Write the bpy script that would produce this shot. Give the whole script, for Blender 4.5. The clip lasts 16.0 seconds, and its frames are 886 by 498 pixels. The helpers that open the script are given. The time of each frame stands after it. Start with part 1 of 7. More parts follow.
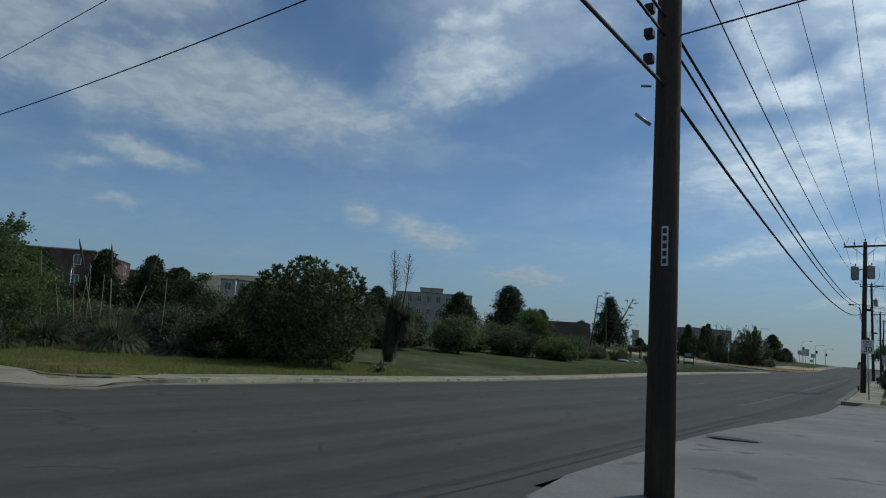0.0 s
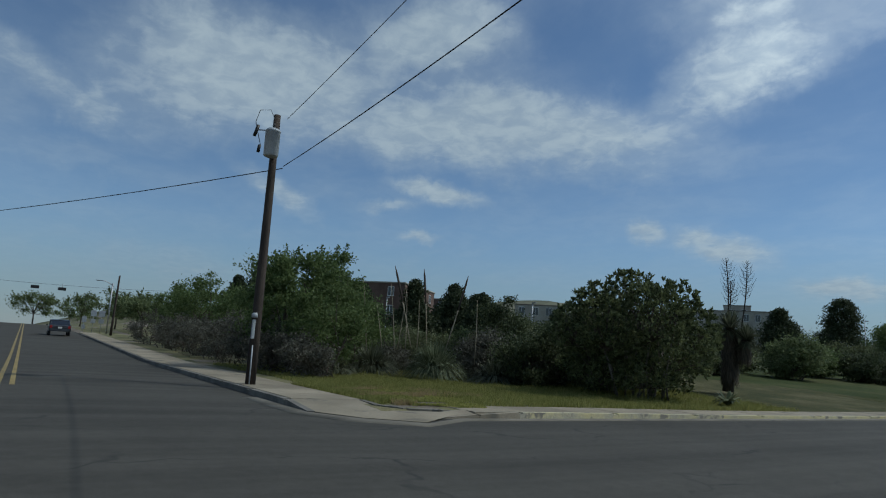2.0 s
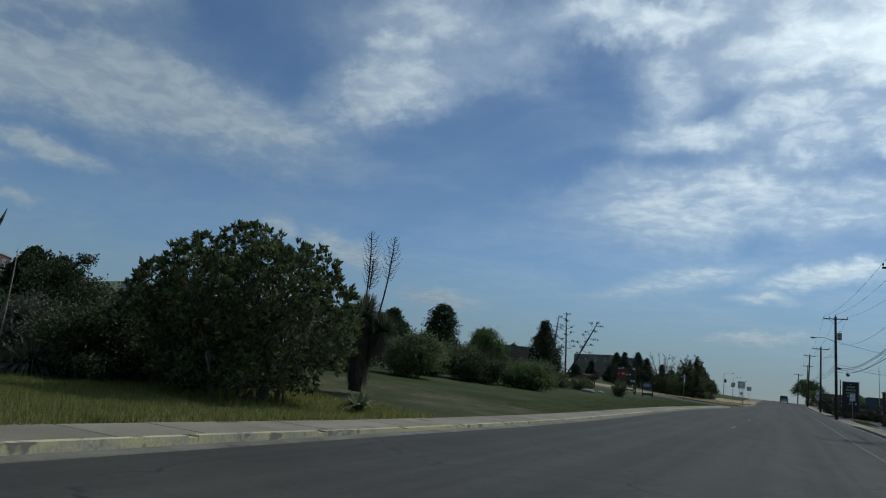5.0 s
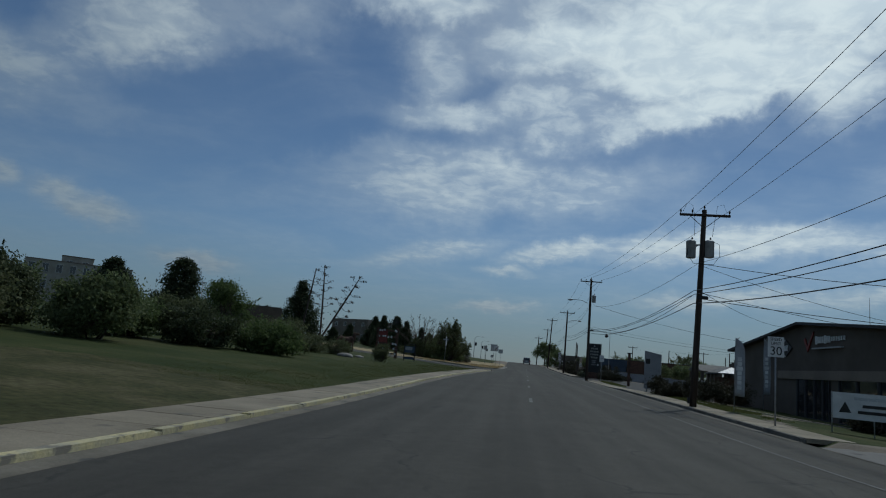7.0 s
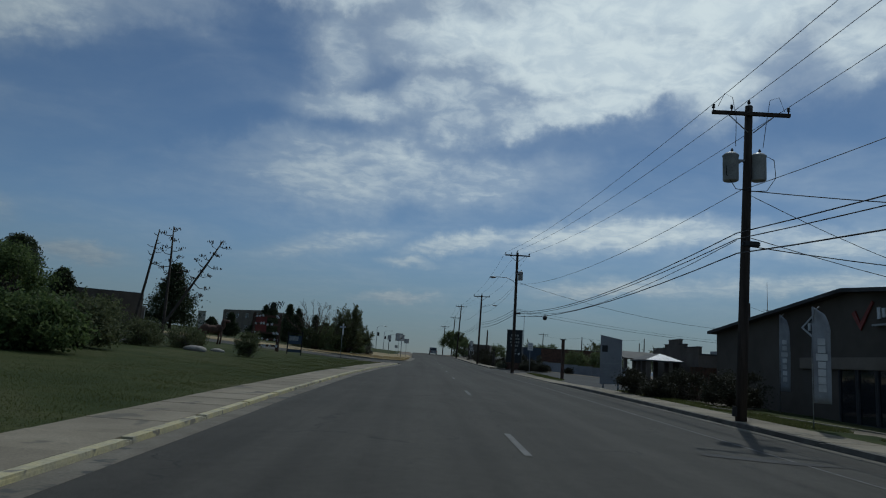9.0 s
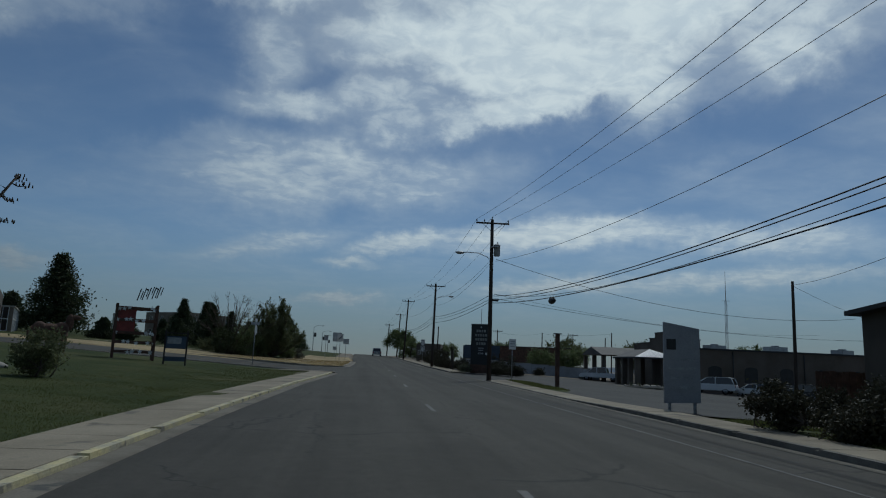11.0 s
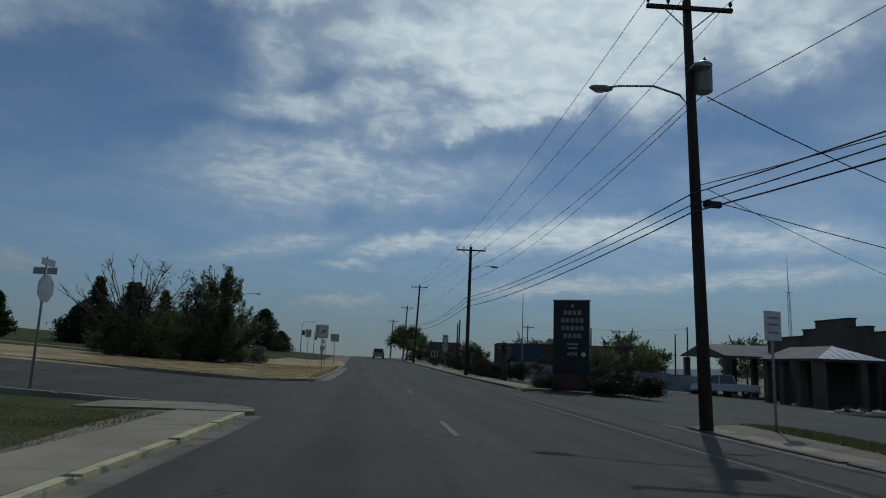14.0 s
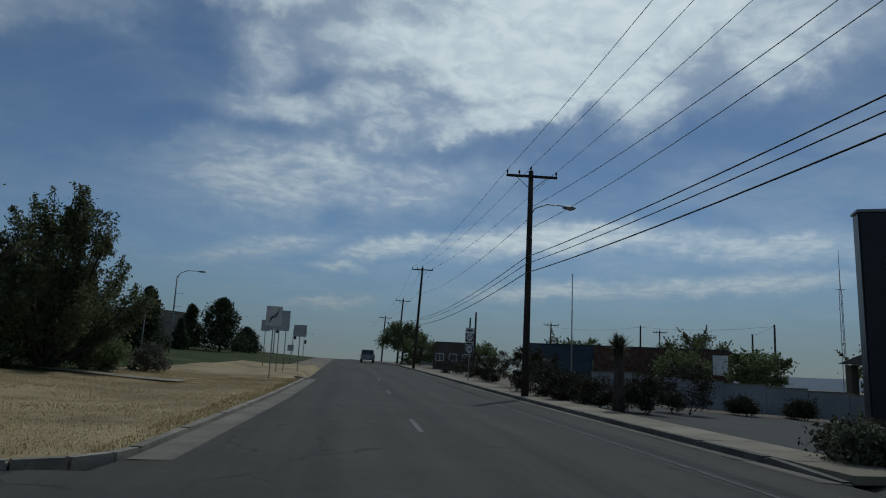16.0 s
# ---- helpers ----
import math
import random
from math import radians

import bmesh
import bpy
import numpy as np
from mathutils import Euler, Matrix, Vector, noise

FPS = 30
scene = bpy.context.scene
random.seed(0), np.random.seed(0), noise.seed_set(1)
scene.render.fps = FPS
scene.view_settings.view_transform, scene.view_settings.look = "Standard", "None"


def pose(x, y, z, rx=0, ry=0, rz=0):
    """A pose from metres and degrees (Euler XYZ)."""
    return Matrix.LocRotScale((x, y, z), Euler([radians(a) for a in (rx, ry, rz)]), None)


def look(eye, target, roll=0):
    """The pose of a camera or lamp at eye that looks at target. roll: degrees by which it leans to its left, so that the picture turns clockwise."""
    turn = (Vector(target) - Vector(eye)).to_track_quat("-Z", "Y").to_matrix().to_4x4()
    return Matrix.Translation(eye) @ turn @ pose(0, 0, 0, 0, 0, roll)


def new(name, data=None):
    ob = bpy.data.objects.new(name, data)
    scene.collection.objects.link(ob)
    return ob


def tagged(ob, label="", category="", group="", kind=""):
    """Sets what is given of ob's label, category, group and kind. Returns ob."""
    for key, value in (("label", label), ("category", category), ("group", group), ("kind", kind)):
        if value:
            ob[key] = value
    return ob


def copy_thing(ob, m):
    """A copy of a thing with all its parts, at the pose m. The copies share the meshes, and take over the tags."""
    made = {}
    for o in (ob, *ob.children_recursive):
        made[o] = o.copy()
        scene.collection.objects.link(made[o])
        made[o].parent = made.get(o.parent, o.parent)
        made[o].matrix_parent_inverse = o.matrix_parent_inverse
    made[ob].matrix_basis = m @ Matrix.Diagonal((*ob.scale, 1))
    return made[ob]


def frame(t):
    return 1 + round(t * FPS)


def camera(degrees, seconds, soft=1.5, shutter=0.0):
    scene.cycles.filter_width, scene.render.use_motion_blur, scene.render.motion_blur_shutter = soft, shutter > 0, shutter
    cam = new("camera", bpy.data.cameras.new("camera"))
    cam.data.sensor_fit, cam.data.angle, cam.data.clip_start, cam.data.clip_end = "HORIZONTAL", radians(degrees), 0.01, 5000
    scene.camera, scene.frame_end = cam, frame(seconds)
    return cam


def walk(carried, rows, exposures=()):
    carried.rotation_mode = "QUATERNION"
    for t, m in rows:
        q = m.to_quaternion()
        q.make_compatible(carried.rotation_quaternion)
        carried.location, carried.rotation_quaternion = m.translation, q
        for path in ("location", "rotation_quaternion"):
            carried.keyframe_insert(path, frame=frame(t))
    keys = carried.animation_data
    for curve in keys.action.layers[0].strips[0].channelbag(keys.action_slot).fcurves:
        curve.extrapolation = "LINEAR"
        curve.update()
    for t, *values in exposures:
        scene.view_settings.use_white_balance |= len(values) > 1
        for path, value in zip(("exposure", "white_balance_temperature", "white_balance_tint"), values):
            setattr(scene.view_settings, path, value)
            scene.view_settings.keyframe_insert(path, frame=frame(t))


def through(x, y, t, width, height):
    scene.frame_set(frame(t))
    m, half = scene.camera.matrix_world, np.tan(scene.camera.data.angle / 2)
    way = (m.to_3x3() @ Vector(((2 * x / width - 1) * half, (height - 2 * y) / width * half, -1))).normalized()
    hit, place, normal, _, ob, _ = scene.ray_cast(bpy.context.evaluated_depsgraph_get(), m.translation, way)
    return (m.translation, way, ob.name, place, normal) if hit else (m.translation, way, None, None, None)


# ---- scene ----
cam = camera(67.2, 16.0, soft=1.1)
PATH = [
    (0, (9.142, -35.608, 1.393), (8.031, -33.97, 1.682), 3.8),
    (0.5, (8.167, -35.087, 1.385), (6.836, -33.622, 1.673), 3.1),
    (1, (7.381, -34.731, 1.369), (5.88, -33.44, 1.657), 3.7),
    (1.5, (6.581, -34.475, 1.362), (4.966, -33.334, 1.656), 3.5),
    (2, (5.891, -34.197, 1.396), (4.206, -33.164, 1.699), 3.5),
    (2.5, (5.174, -33.868, 1.379), (3.456, -32.894, 1.698), 3.7),
    (3, (4.528, -33.48, 1.353), (2.827, -32.483, 1.688), 4.6),
    (3.5, (3.651, -32.713, 1.344), (2.071, -31.54, 1.701), 4.6),
    (4, (2.715, -31.689, 1.307), (1.313, -30.311, 1.675), 5.2),
    (4.5, (1.849, -30.337, 1.323), (0.675, -28.76, 1.69), 5.6),
    (5, (1.17, -28.705, 1.316), (0.271, -26.957, 1.684), 5.7),
    (5.2, (0.921, -27.895, 1.303), (0.137, -26.092, 1.67), 5.2),
    (7.3, (-1.789, -15.99, 1.264), (-1.97, -14.026, 1.596), 5.1),
    (7.5, (-1.877, -14.582, 1.245), (-2.027, -12.615, 1.575), 5.0),
    (8, (-2.137, -10.995, 1.271), (-2.203, -9.024, 1.6), 4.7),
    (8.5, (-2.293, -7.171, 1.354), (-2.289, -5.198, 1.681), 4.3),
    (9, (-2.529, -3.314, 1.412), (-2.462, -1.343, 1.741), 3.8),
    (9.5, (-2.64, 0.802, 1.421), (-2.517, 2.77, 1.755), 3.4),
    (10, (-2.622, 4.956, 1.47), (-2.449, 6.921, 1.804), 3.1),
    (10.2, (-2.715, 6.613, 1.56), (-2.519, 8.575, 1.895), 3.0),
    (12.3, (-1.935, 27.44, 1.881), (-1.674, 29.394, 2.218), 2.0),
    (12.5, (-1.937, 29.338, 1.911), (-1.683, 31.294, 2.245), 2.0),
    (13, (-1.862, 34.661, 1.897), (-1.617, 36.618, 2.233), 2.0),
    (13.5, (-1.781, 40.194, 1.947), (-1.549, 42.151, 2.284), 2.1),
    (14, (-1.622, 45.983, 2.026), (-1.38, 47.939, 2.368), 2.1),
    (14.5, (-1.479, 52.026, 2.195), (-1.226, 53.98, 2.537), 2.3),
    (15, (-1.302, 58.061, 2.208), (-1.039, 60.013, 2.553), 2.3),
    (15.5, (-1.082, 64.252, 2.321), (-0.813, 66.203, 2.667), 1.9),
    (16, (-0.792, 70.821, 2.33), (-0.522, 72.771, 2.682), 2.6),
]
walk(cam, [(t, look(eye, target, roll)) for t, eye, target, roll in PATH],
     exposures=[(0, -0.36, 5920, 3), (1.5, -0.22, 5920, 3), (3.5, -0.16, 5920, 3), (5, -0.42, 5860, 3), (7.5, -0.88, 5860, 3), (16, -0.99, 5860, 3)])

# ---- world and sun ----
SUN_AZ, SUN_EL = 26.0, 50.0


def sky_dir(az, el):
    a, e = radians(az), radians(el)
    return (math.sin(a) * math.cos(e), math.cos(a) * math.cos(e), math.sin(e))


class Nodes:
    """Short hand for a node tree."""

    def __init__(self, tree):
        self.tree = tree

    def add(self, kind, inputs=()):
        n = self.tree.nodes.new(kind)
        for k, v in (inputs.items() if isinstance(inputs, dict) else enumerate(inputs)):
            if v is None:
                continue
            if isinstance(v, bpy.types.NodeSocket):
                self.tree.links.new(v, n.inputs[k])
            else:
                n.inputs[k].default_value = v
        return n

    def math(self, op, a, b=0.0, c=0.0):
        n = self.add("ShaderNodeMath", (a, b, c))
        n.operation = op
        return n.outputs[0]

    def dot(self, a, b):
        n = self.add("ShaderNodeVectorMath", (a, b))
        n.operation = "DOT_PRODUCT"
        return n.outputs["Value"]

    def ramp(self, fac, stops):
        n = self.add("ShaderNodeValToRGB", (fac,))
        e = n.color_ramp.elements
        while len(e) < len(stops):
            e.new(0.5)
        for el, (p, c) in zip(e, stops):
            el.position, el.color = p, (*c, 1)
        return n.outputs[0]

    def smooth(self, x, lo, hi):
        n = self.add("ShaderNodeMapRange")
        n.interpolation_type = "SMOOTHSTEP"
        for k, v in enumerate((x, lo, hi, 0.0, 1.0)):
            if isinstance(v, bpy.types.NodeSocket):
                self.tree.links.new(v, n.inputs[k])
            else:
                n.inputs[k].default_value = v
        return n.outputs[0]

    def mix(self, fac, a, b, blend="MIX"):
        n = self.tree.nodes.new("ShaderNodeMix")
        n.data_type, n.blend_type = "RGBA", blend
        for k, v in ((0, fac), (6, a), (7, b)):
            if isinstance(v, bpy.types.NodeSocket):
                self.tree.links.new(v, n.inputs[k])
            else:
                n.inputs[k].default_value = v
        return n.outputs[2]


def build_world():
    world = bpy.data.worlds.new("sky")
    scene.world = world
    world.use_nodes = True
    t = world.node_tree
    t.nodes.clear()
    n = Nodes(t)
    d = n.add("ShaderNodeTexCoord").outputs["Generated"]
    tex = n.add("ShaderNodeTexSky")
    tex.sky_type, tex.sun_disc = "NISHITA", False
    tex.sun_elevation, tex.sun_rotation = radians(SUN_EL), radians(SUN_AZ)
    tex.altitude, tex.air_density, tex.dust_density, tex.ozone_density = 1300, 1.1, 0.25, 3.5
    sky = tex.outputs[0]
    sep = n.add("ShaderNodeSeparateXYZ", (d,))
    z = n.math("MAXIMUM", sep.outputs[2], 0.0)
    zz = n.math("ADD", z, 0.16)
    flat = n.add("ShaderNodeCombineXYZ", (n.math("DIVIDE", sep.outputs[0], zz), n.math("DIVIDE", sep.outputs[1], zz), 0.0)).outputs[0]
    # the banks' outlines are frayed at two sizes
    fray = n.add("ShaderNodeTexNoise", {"Vector": d, "Scale": 7.0, "Detail": 6.0, "Roughness": 0.6}).outputs["Color"]
    fray = n.add("ShaderNodeVectorMath", (fray, (0.5, 0.5, 0.5)))
    fray.operation = "SUBTRACT"
    wide = n.add("ShaderNodeVectorMath", {0: fray.outputs[0], 3: 0.16})
    wide.operation = "SCALE"
    torn = n.add("ShaderNodeVectorMath", (d, wide.outputs[0]))
    torn.operation = "ADD"
    fray2 = n.add("ShaderNodeTexNoise", {"Vector": d, "Scale": 26.0, "Detail": 4.0, "Roughness": 0.6}).outputs["Color"]
    fray2 = n.add("ShaderNodeVectorMath", (fray2, (0.5, 0.5, 0.5)))
    fray2.operation = "SUBTRACT"
    thin = n.add("ShaderNodeVectorMath", {0: fray2.outputs[0], 3: 0.035})
    thin.operation = "SCALE"
    torn2 = n.add("ShaderNodeVectorMath", (d, thin.outputs[0]))
    torn2.operation = "ADD"
    found = []

    def bank(az, el, long, high, tilt, s):
        """An oblong bank of cloud: middle, half sizes in degrees, slope, density."""
        a, t = radians(az), radians(tilt)
        c = Vector(sky_dir(az, el))
        east = Vector((math.cos(a), -math.sin(a), 0))
        up = east.cross(c)
        p = torn if high > 1.45 else torn2
        u = (east * math.cos(t) + up * math.sin(t)) / math.sin(radians(long))
        v = (up * math.cos(t) - east * math.sin(t)) / math.sin(radians(high))
        q = n.add("ShaderNodeCombineXYZ", (n.dot(p.outputs[0], u), n.dot(p.outputs[0], v), 0.0))
        q = n.add("ShaderNodeVectorMath", (q.outputs[0],))
        q.operation = "LENGTH"
        front = n.math("GREATER_THAN", n.dot(d, c), 0.0)
        b = n.math("MULTIPLY", n.smooth(q.outputs["Value"], 1.95, 0.2), s)
        found.append(n.math("MULTIPLY", b, front))

    # west, over the gardens
    bank(-75.8, 21.8, 10.0, 4.6, 13, 1.0)
    bank(-55.9, 19.1, 16.0, 3.1, -2, 0.95)
    bank(-60.2, 25.8, 6.4, 3.8, 3, 0.9)
    bank(-34.1, 24.1, 6.6, 2.7, 27, 0.8)
    bank(-25.4, 26.4, 7.0, 2.2, 12, 0.5)
    bank(-87.9, 16.8, 2.5, 1.5, -31, 0.7)
    bank(-90.5, 12.9, 6.5, 1.7, -10, 0.4)
    bank(-92.0, 18.6, 5.5, 1.4, -27, 0.6)
    bank(-80.5, 22.5, 5.0, 2.6, -20, 0.65)
    bank(-72.8, 12.4, 3.4, 0.9, -29, 0.75)
    bank(-59.1, 13.5, 3.6, 0.8, -10, 1.0)
    bank(-63.6, 12.1, 2.2, 0.5, 10, 0.6)
    bank(-60.6, 9.6, 1.5, 0.5, 1, 0.7)
    bank(-41.2, 10.7, 1.4, 0.8, -15, 0.8)
    bank(-35.6, 9.4, 3.5, 1.1, -14, 0.9)
    bank(-26.8, 6.3, 3.2, 0.8, -2, 0.95)
    bank(-79.5, 5.1, 13.4, 1.7, 5, 0.4)
    bank(-30.5, 29.0, 8.0, 2.6, 13, 0.6)
    # north, along the road
    bank(-11.5, 30.2, 8.2, 1.9, 1, 0.75)
    bank(-15.5, 20.4, 4.0, 0.6, 6, 0.35)
    bank(-6.6, 20.9, 5.6, 1.1, 3, 0.75)
    bank(13.3, 26.1, 13.8, 3.7, -6, 1.15)
    bank(21.5, 30.0, 16.0, 4.6, -4, 1.15)
    bank(2.4, 21.3, 5.0, 2.1, 13, 0.7)
    bank(14.9, 22.2, 9.3, 1.7, 8, 0.95)
    bank(-5.1, 15.2, 14.5, 3.0, 4, 0.7)
    bank(-9.1, 25.5, 3.0, 2.6, -37, 0.65)
    bank(29.5, 17.4, 3.6, 1.2, 8, 0.35)
    bank(36.0, 24.3, 4.5, 2.0, 21, 0.75)
    bank(-1.6, 5.1, 3.6, 0.45, 3, 0.9)
    bank(-1.1, 8.1, 2.2, 0.45, 1, 0.8)
    bank(3.7, 10.1, 4.5, 0.8, 11, 1.0)
    bank(16.7, 11.1, 9.9, 1.2, 4, 1.0)
    bank(31.9, 10.6, 8.6, 1.1, -5, 0.75)
    bank(17.4, 6.9, 7.5, 0.7, 4, 0.8)
    bank(31.0, 7.4, 11.0, 0.7, 3, 0.75)
    bank(-7.5, 9.3, 6.0, 0.8, 11, 0.6)
    # beyond the view the same broken cover goes on
    bank(62, 20, 14, 4, 8, 0.9)
    bank(70, 34, 16, 7, 0, 0.9)
    bank(-110, 14, 14, 5, 5, 0.8)
    bank(-40, 48, 22, 10, 10, 0.8)
    bank(30, 58, 24, 14, 0, 0.9)
    bank(130, 28, 26, 9, 6, 0.8)
    bank(180, 20, 24, 8, 0, 0.7)
    bank(-150, 28, 26, 9, -6, 0.8)
    cover = found[0]
    for b in found[1:]:
        cover = n.math("SMOOTH_MAX", cover, b, 0.2)
    # clear blue gaps between the banks
    found.clear()
    bank(-20.5, 19.0, 7.0, 3.0, 28, 0.8)
    bank(-14.8, 25.2, 3.4, 2.2, -35, 0.7)
    bank(24.0, 18.4, 15.0, 1.5, -4, 0.6)
    bank(-46.5, 25.6, 5.5, 2.2, -20, 0.7)
    bank(-22.5, 13.5, 8.0, 3.0, 0, 0.45)
    bank(-29.0, 20.0, 6.5, 2.4, 0, 0.65)
    gaps = found[0]
    for b in found[1:]:
        gaps = n.math("MAXIMUM", gaps, b)
    cover = n.math("MULTIPLY", cover, n.math("SUBTRACT", 1.0, gaps))
    streaks = n.add("ShaderNodeMapping", {0: flat, 2: (0, 0, radians(24)), 3: (1.0, 1.5, 1.0)}).outputs[0]
    big = n.add("ShaderNodeTexNoise", {"Vector": streaks, "Scale": 2.2, "Detail": 8.0, "Roughness": 0.5, "Distortion": 0.5}).outputs[0]
    fine = n.add("ShaderNodeTexNoise", {"Vector": flat, "Scale": 13.0, "Detail": 5.0, "Roughness": 0.58, "Distortion": 0.4}).outputs[0]
    shape = n.math("ADD", n.math("MULTIPLY", n.math("SUBTRACT", big, 0.5), 0.95), n.math("MULTIPLY", n.math("SUBTRACT", fine, 0.5), 0.42))
    # between the banks a faint veil is left; inside them the cover is torn
    dens = n.math("ADD", n.math("MULTIPLY", cover, 1.12), n.math("SUBTRACT", shape, 0.2))
    dens = n.math("MULTIPLY", n.smooth(dens, -0.1, 1.0), 0.92)
    veil = n.math("ADD", n.math("MULTIPLY", n.smooth(cover, 0.0, 0.7), 0.36), n.math("MULTIPLY", n.math("MULTIPLY", n.smooth(big, 0.3, 0.75), 0.17), n.math("SUBTRACT", 1.0, n.math("MULTIPLY", gaps, 0.8))))
    dens = n.math("MAXIMUM", dens, veil)
    sundot = n.dot(d, sky_dir(SUN_AZ, SUN_EL))
    near_sun = n.smooth(sundot, 0.35, 1.0)
    cloud = n.mix(near_sun, (5.2, 5.9, 6.4, 1), (16.0, 16.6, 16.2, 1))
    shade = n.mix(n.smooth(fine, 0.35, 0.65), (0.82, 0.85, 0.90, 1), (1, 1, 1, 1))
    cloud = n.mix(1.0, cloud, shade, "MULTIPLY")
    haze = n.smooth(z, 0.20, 0.0)
    col = n.mix(dens, sky, cloud)
    bg = n.add("ShaderNodeBackground", (n.mix(n.math("MULTIPLY", haze, 0.7), col, (2.05, 2.75, 3.4, 1)), 0.085))
    t.links.new(bg.outputs[0], n.add("ShaderNodeOutputWorld").inputs[0])


build_world()
sun = new("sun", bpy.data.lights.new("sun", "SUN"))
sun.data.energy, sun.data.angle, sun.data.color = 2.2, radians(0.6), (1.0, 0.95, 0.87)
sun.matrix_world = look(sky_dir(SUN_AZ, SUN_EL), (0, 0, 0))


# ---- materials ----
def material(name, colours, rough=0.9, scale=1.0, fine=20.0, bump=0.3, metal=0.0, amount=0.35, stretch=(1, 1, 1), spec=0.4, stain=None):
    """A surface with patches at one scale and grain at a finer one. colours: dark to light."""
    m = bpy.data.materials.new(name)
    m.use_nodes = True
    n = Nodes(m.node_tree)
    bsdf = m.node_tree.nodes["Principled BSDF"]
    pos = n.add("ShaderNodeNewGeometry").outputs["Position"]
    pos = n.add("ShaderNodeMapping", {0: pos, 3: stretch}).outputs[0]
    a = n.add("ShaderNodeTexNoise", {"Vector": pos, "Scale": scale, "Detail": 5.0, "Roughness": 0.6}).outputs[0]
    b = n.add("ShaderNodeTexNoise", {"Vector": pos, "Scale": fine, "Detail": 4.0, "Roughness": 0.7}).outputs[0]
    k = len(colours) - 1
    col = n.ramp(n.smooth(a, 0.3, 0.7), [(i / max(k, 1), c) for i, c in enumerate(colours)])
    grain = n.add("ShaderNodeMapRange", (b, 0.25, 0.75, 1 - amount, 1 + amount)).outputs[0]
    grey = n.add("ShaderNodeCombineColor", (grain, grain, grain)).outputs[0]
    col = n.mix(1.0, col, grey, "MULTIPLY")
    rnd = n.add("ShaderNodeObjectInfo").outputs["Random"]
    r = n.add("ShaderNodeMapRange", (rnd, 0.0, 1.0, 0.9, 1.1)).outputs[0]
    col = n.mix(1.0, col, n.add("ShaderNodeCombineColor", (r, r, r)).outputs[0], "MULTIPLY")
    if stain:
        s = n.add("ShaderNodeTexNoise", {"Vector": pos, "Scale": stain[1], "Detail": 3.0, "Roughness": 0.6}).outputs[0]
        col = n.mix(n.smooth(s, stain[2], stain[2] + 0.08), col, (*stain[0], 1))
    m.node_tree.links.new(col, bsdf.inputs["Base Color"])
    bsdf.inputs["Roughness"].default_value = rough
    bsdf.inputs["Metallic"].default_value = metal
    bsdf.inputs["Specular IOR Level"].default_value = spec
    if bump:
        bn = n.add("ShaderNodeBump", {"Strength": bump, "Distance": 0.02, "Height": b})
        m.node_tree.links.new(bn.outputs[0], bsdf.inputs["Normal"])
    return m


def leaf_material(name, dark, light, through=0.3):
    m = bpy.data.materials.new(name)
    m.use_nodes = True
    n = Nodes(m.node_tree)
    bsdf = m.node_tree.nodes["Principled BSDF"]
    rnd = n.add("ShaderNodeNewGeometry").outputs["Random Per Island"]
    col = n.ramp(rnd, [(0.0, dark), (0.6, [(a + b) / 2 for a, b in zip(dark, light)]), (1.0, light)])
    m.node_tree.links.new(col, bsdf.inputs["Base Color"])
    bsdf.inputs["Roughness"].default_value = 0.65
    bsdf.inputs["Specular IOR Level"].default_value = 0.18
    tr = n.add("ShaderNodeBsdfTranslucent", (col,))
    mx = n.add("ShaderNodeMixShader", (through, bsdf.outputs[0], tr.outputs[0]))
    m.node_tree.links.new(mx.outputs[0], m.node_tree.nodes["Material Output"].inputs[0])
    return m


def glass_material(name, tint, rough=0.05):
    m = bpy.data.materials.new(name)
    m.use_nodes = True
    b = m.node_tree.nodes["Principled BSDF"]
    b.inputs["Base Color"].default_value = (*tint, 1)
    b.inputs["Roughness"].default_value = rough
    b.inputs["Specular IOR Level"].default_value = 0.9
    return m


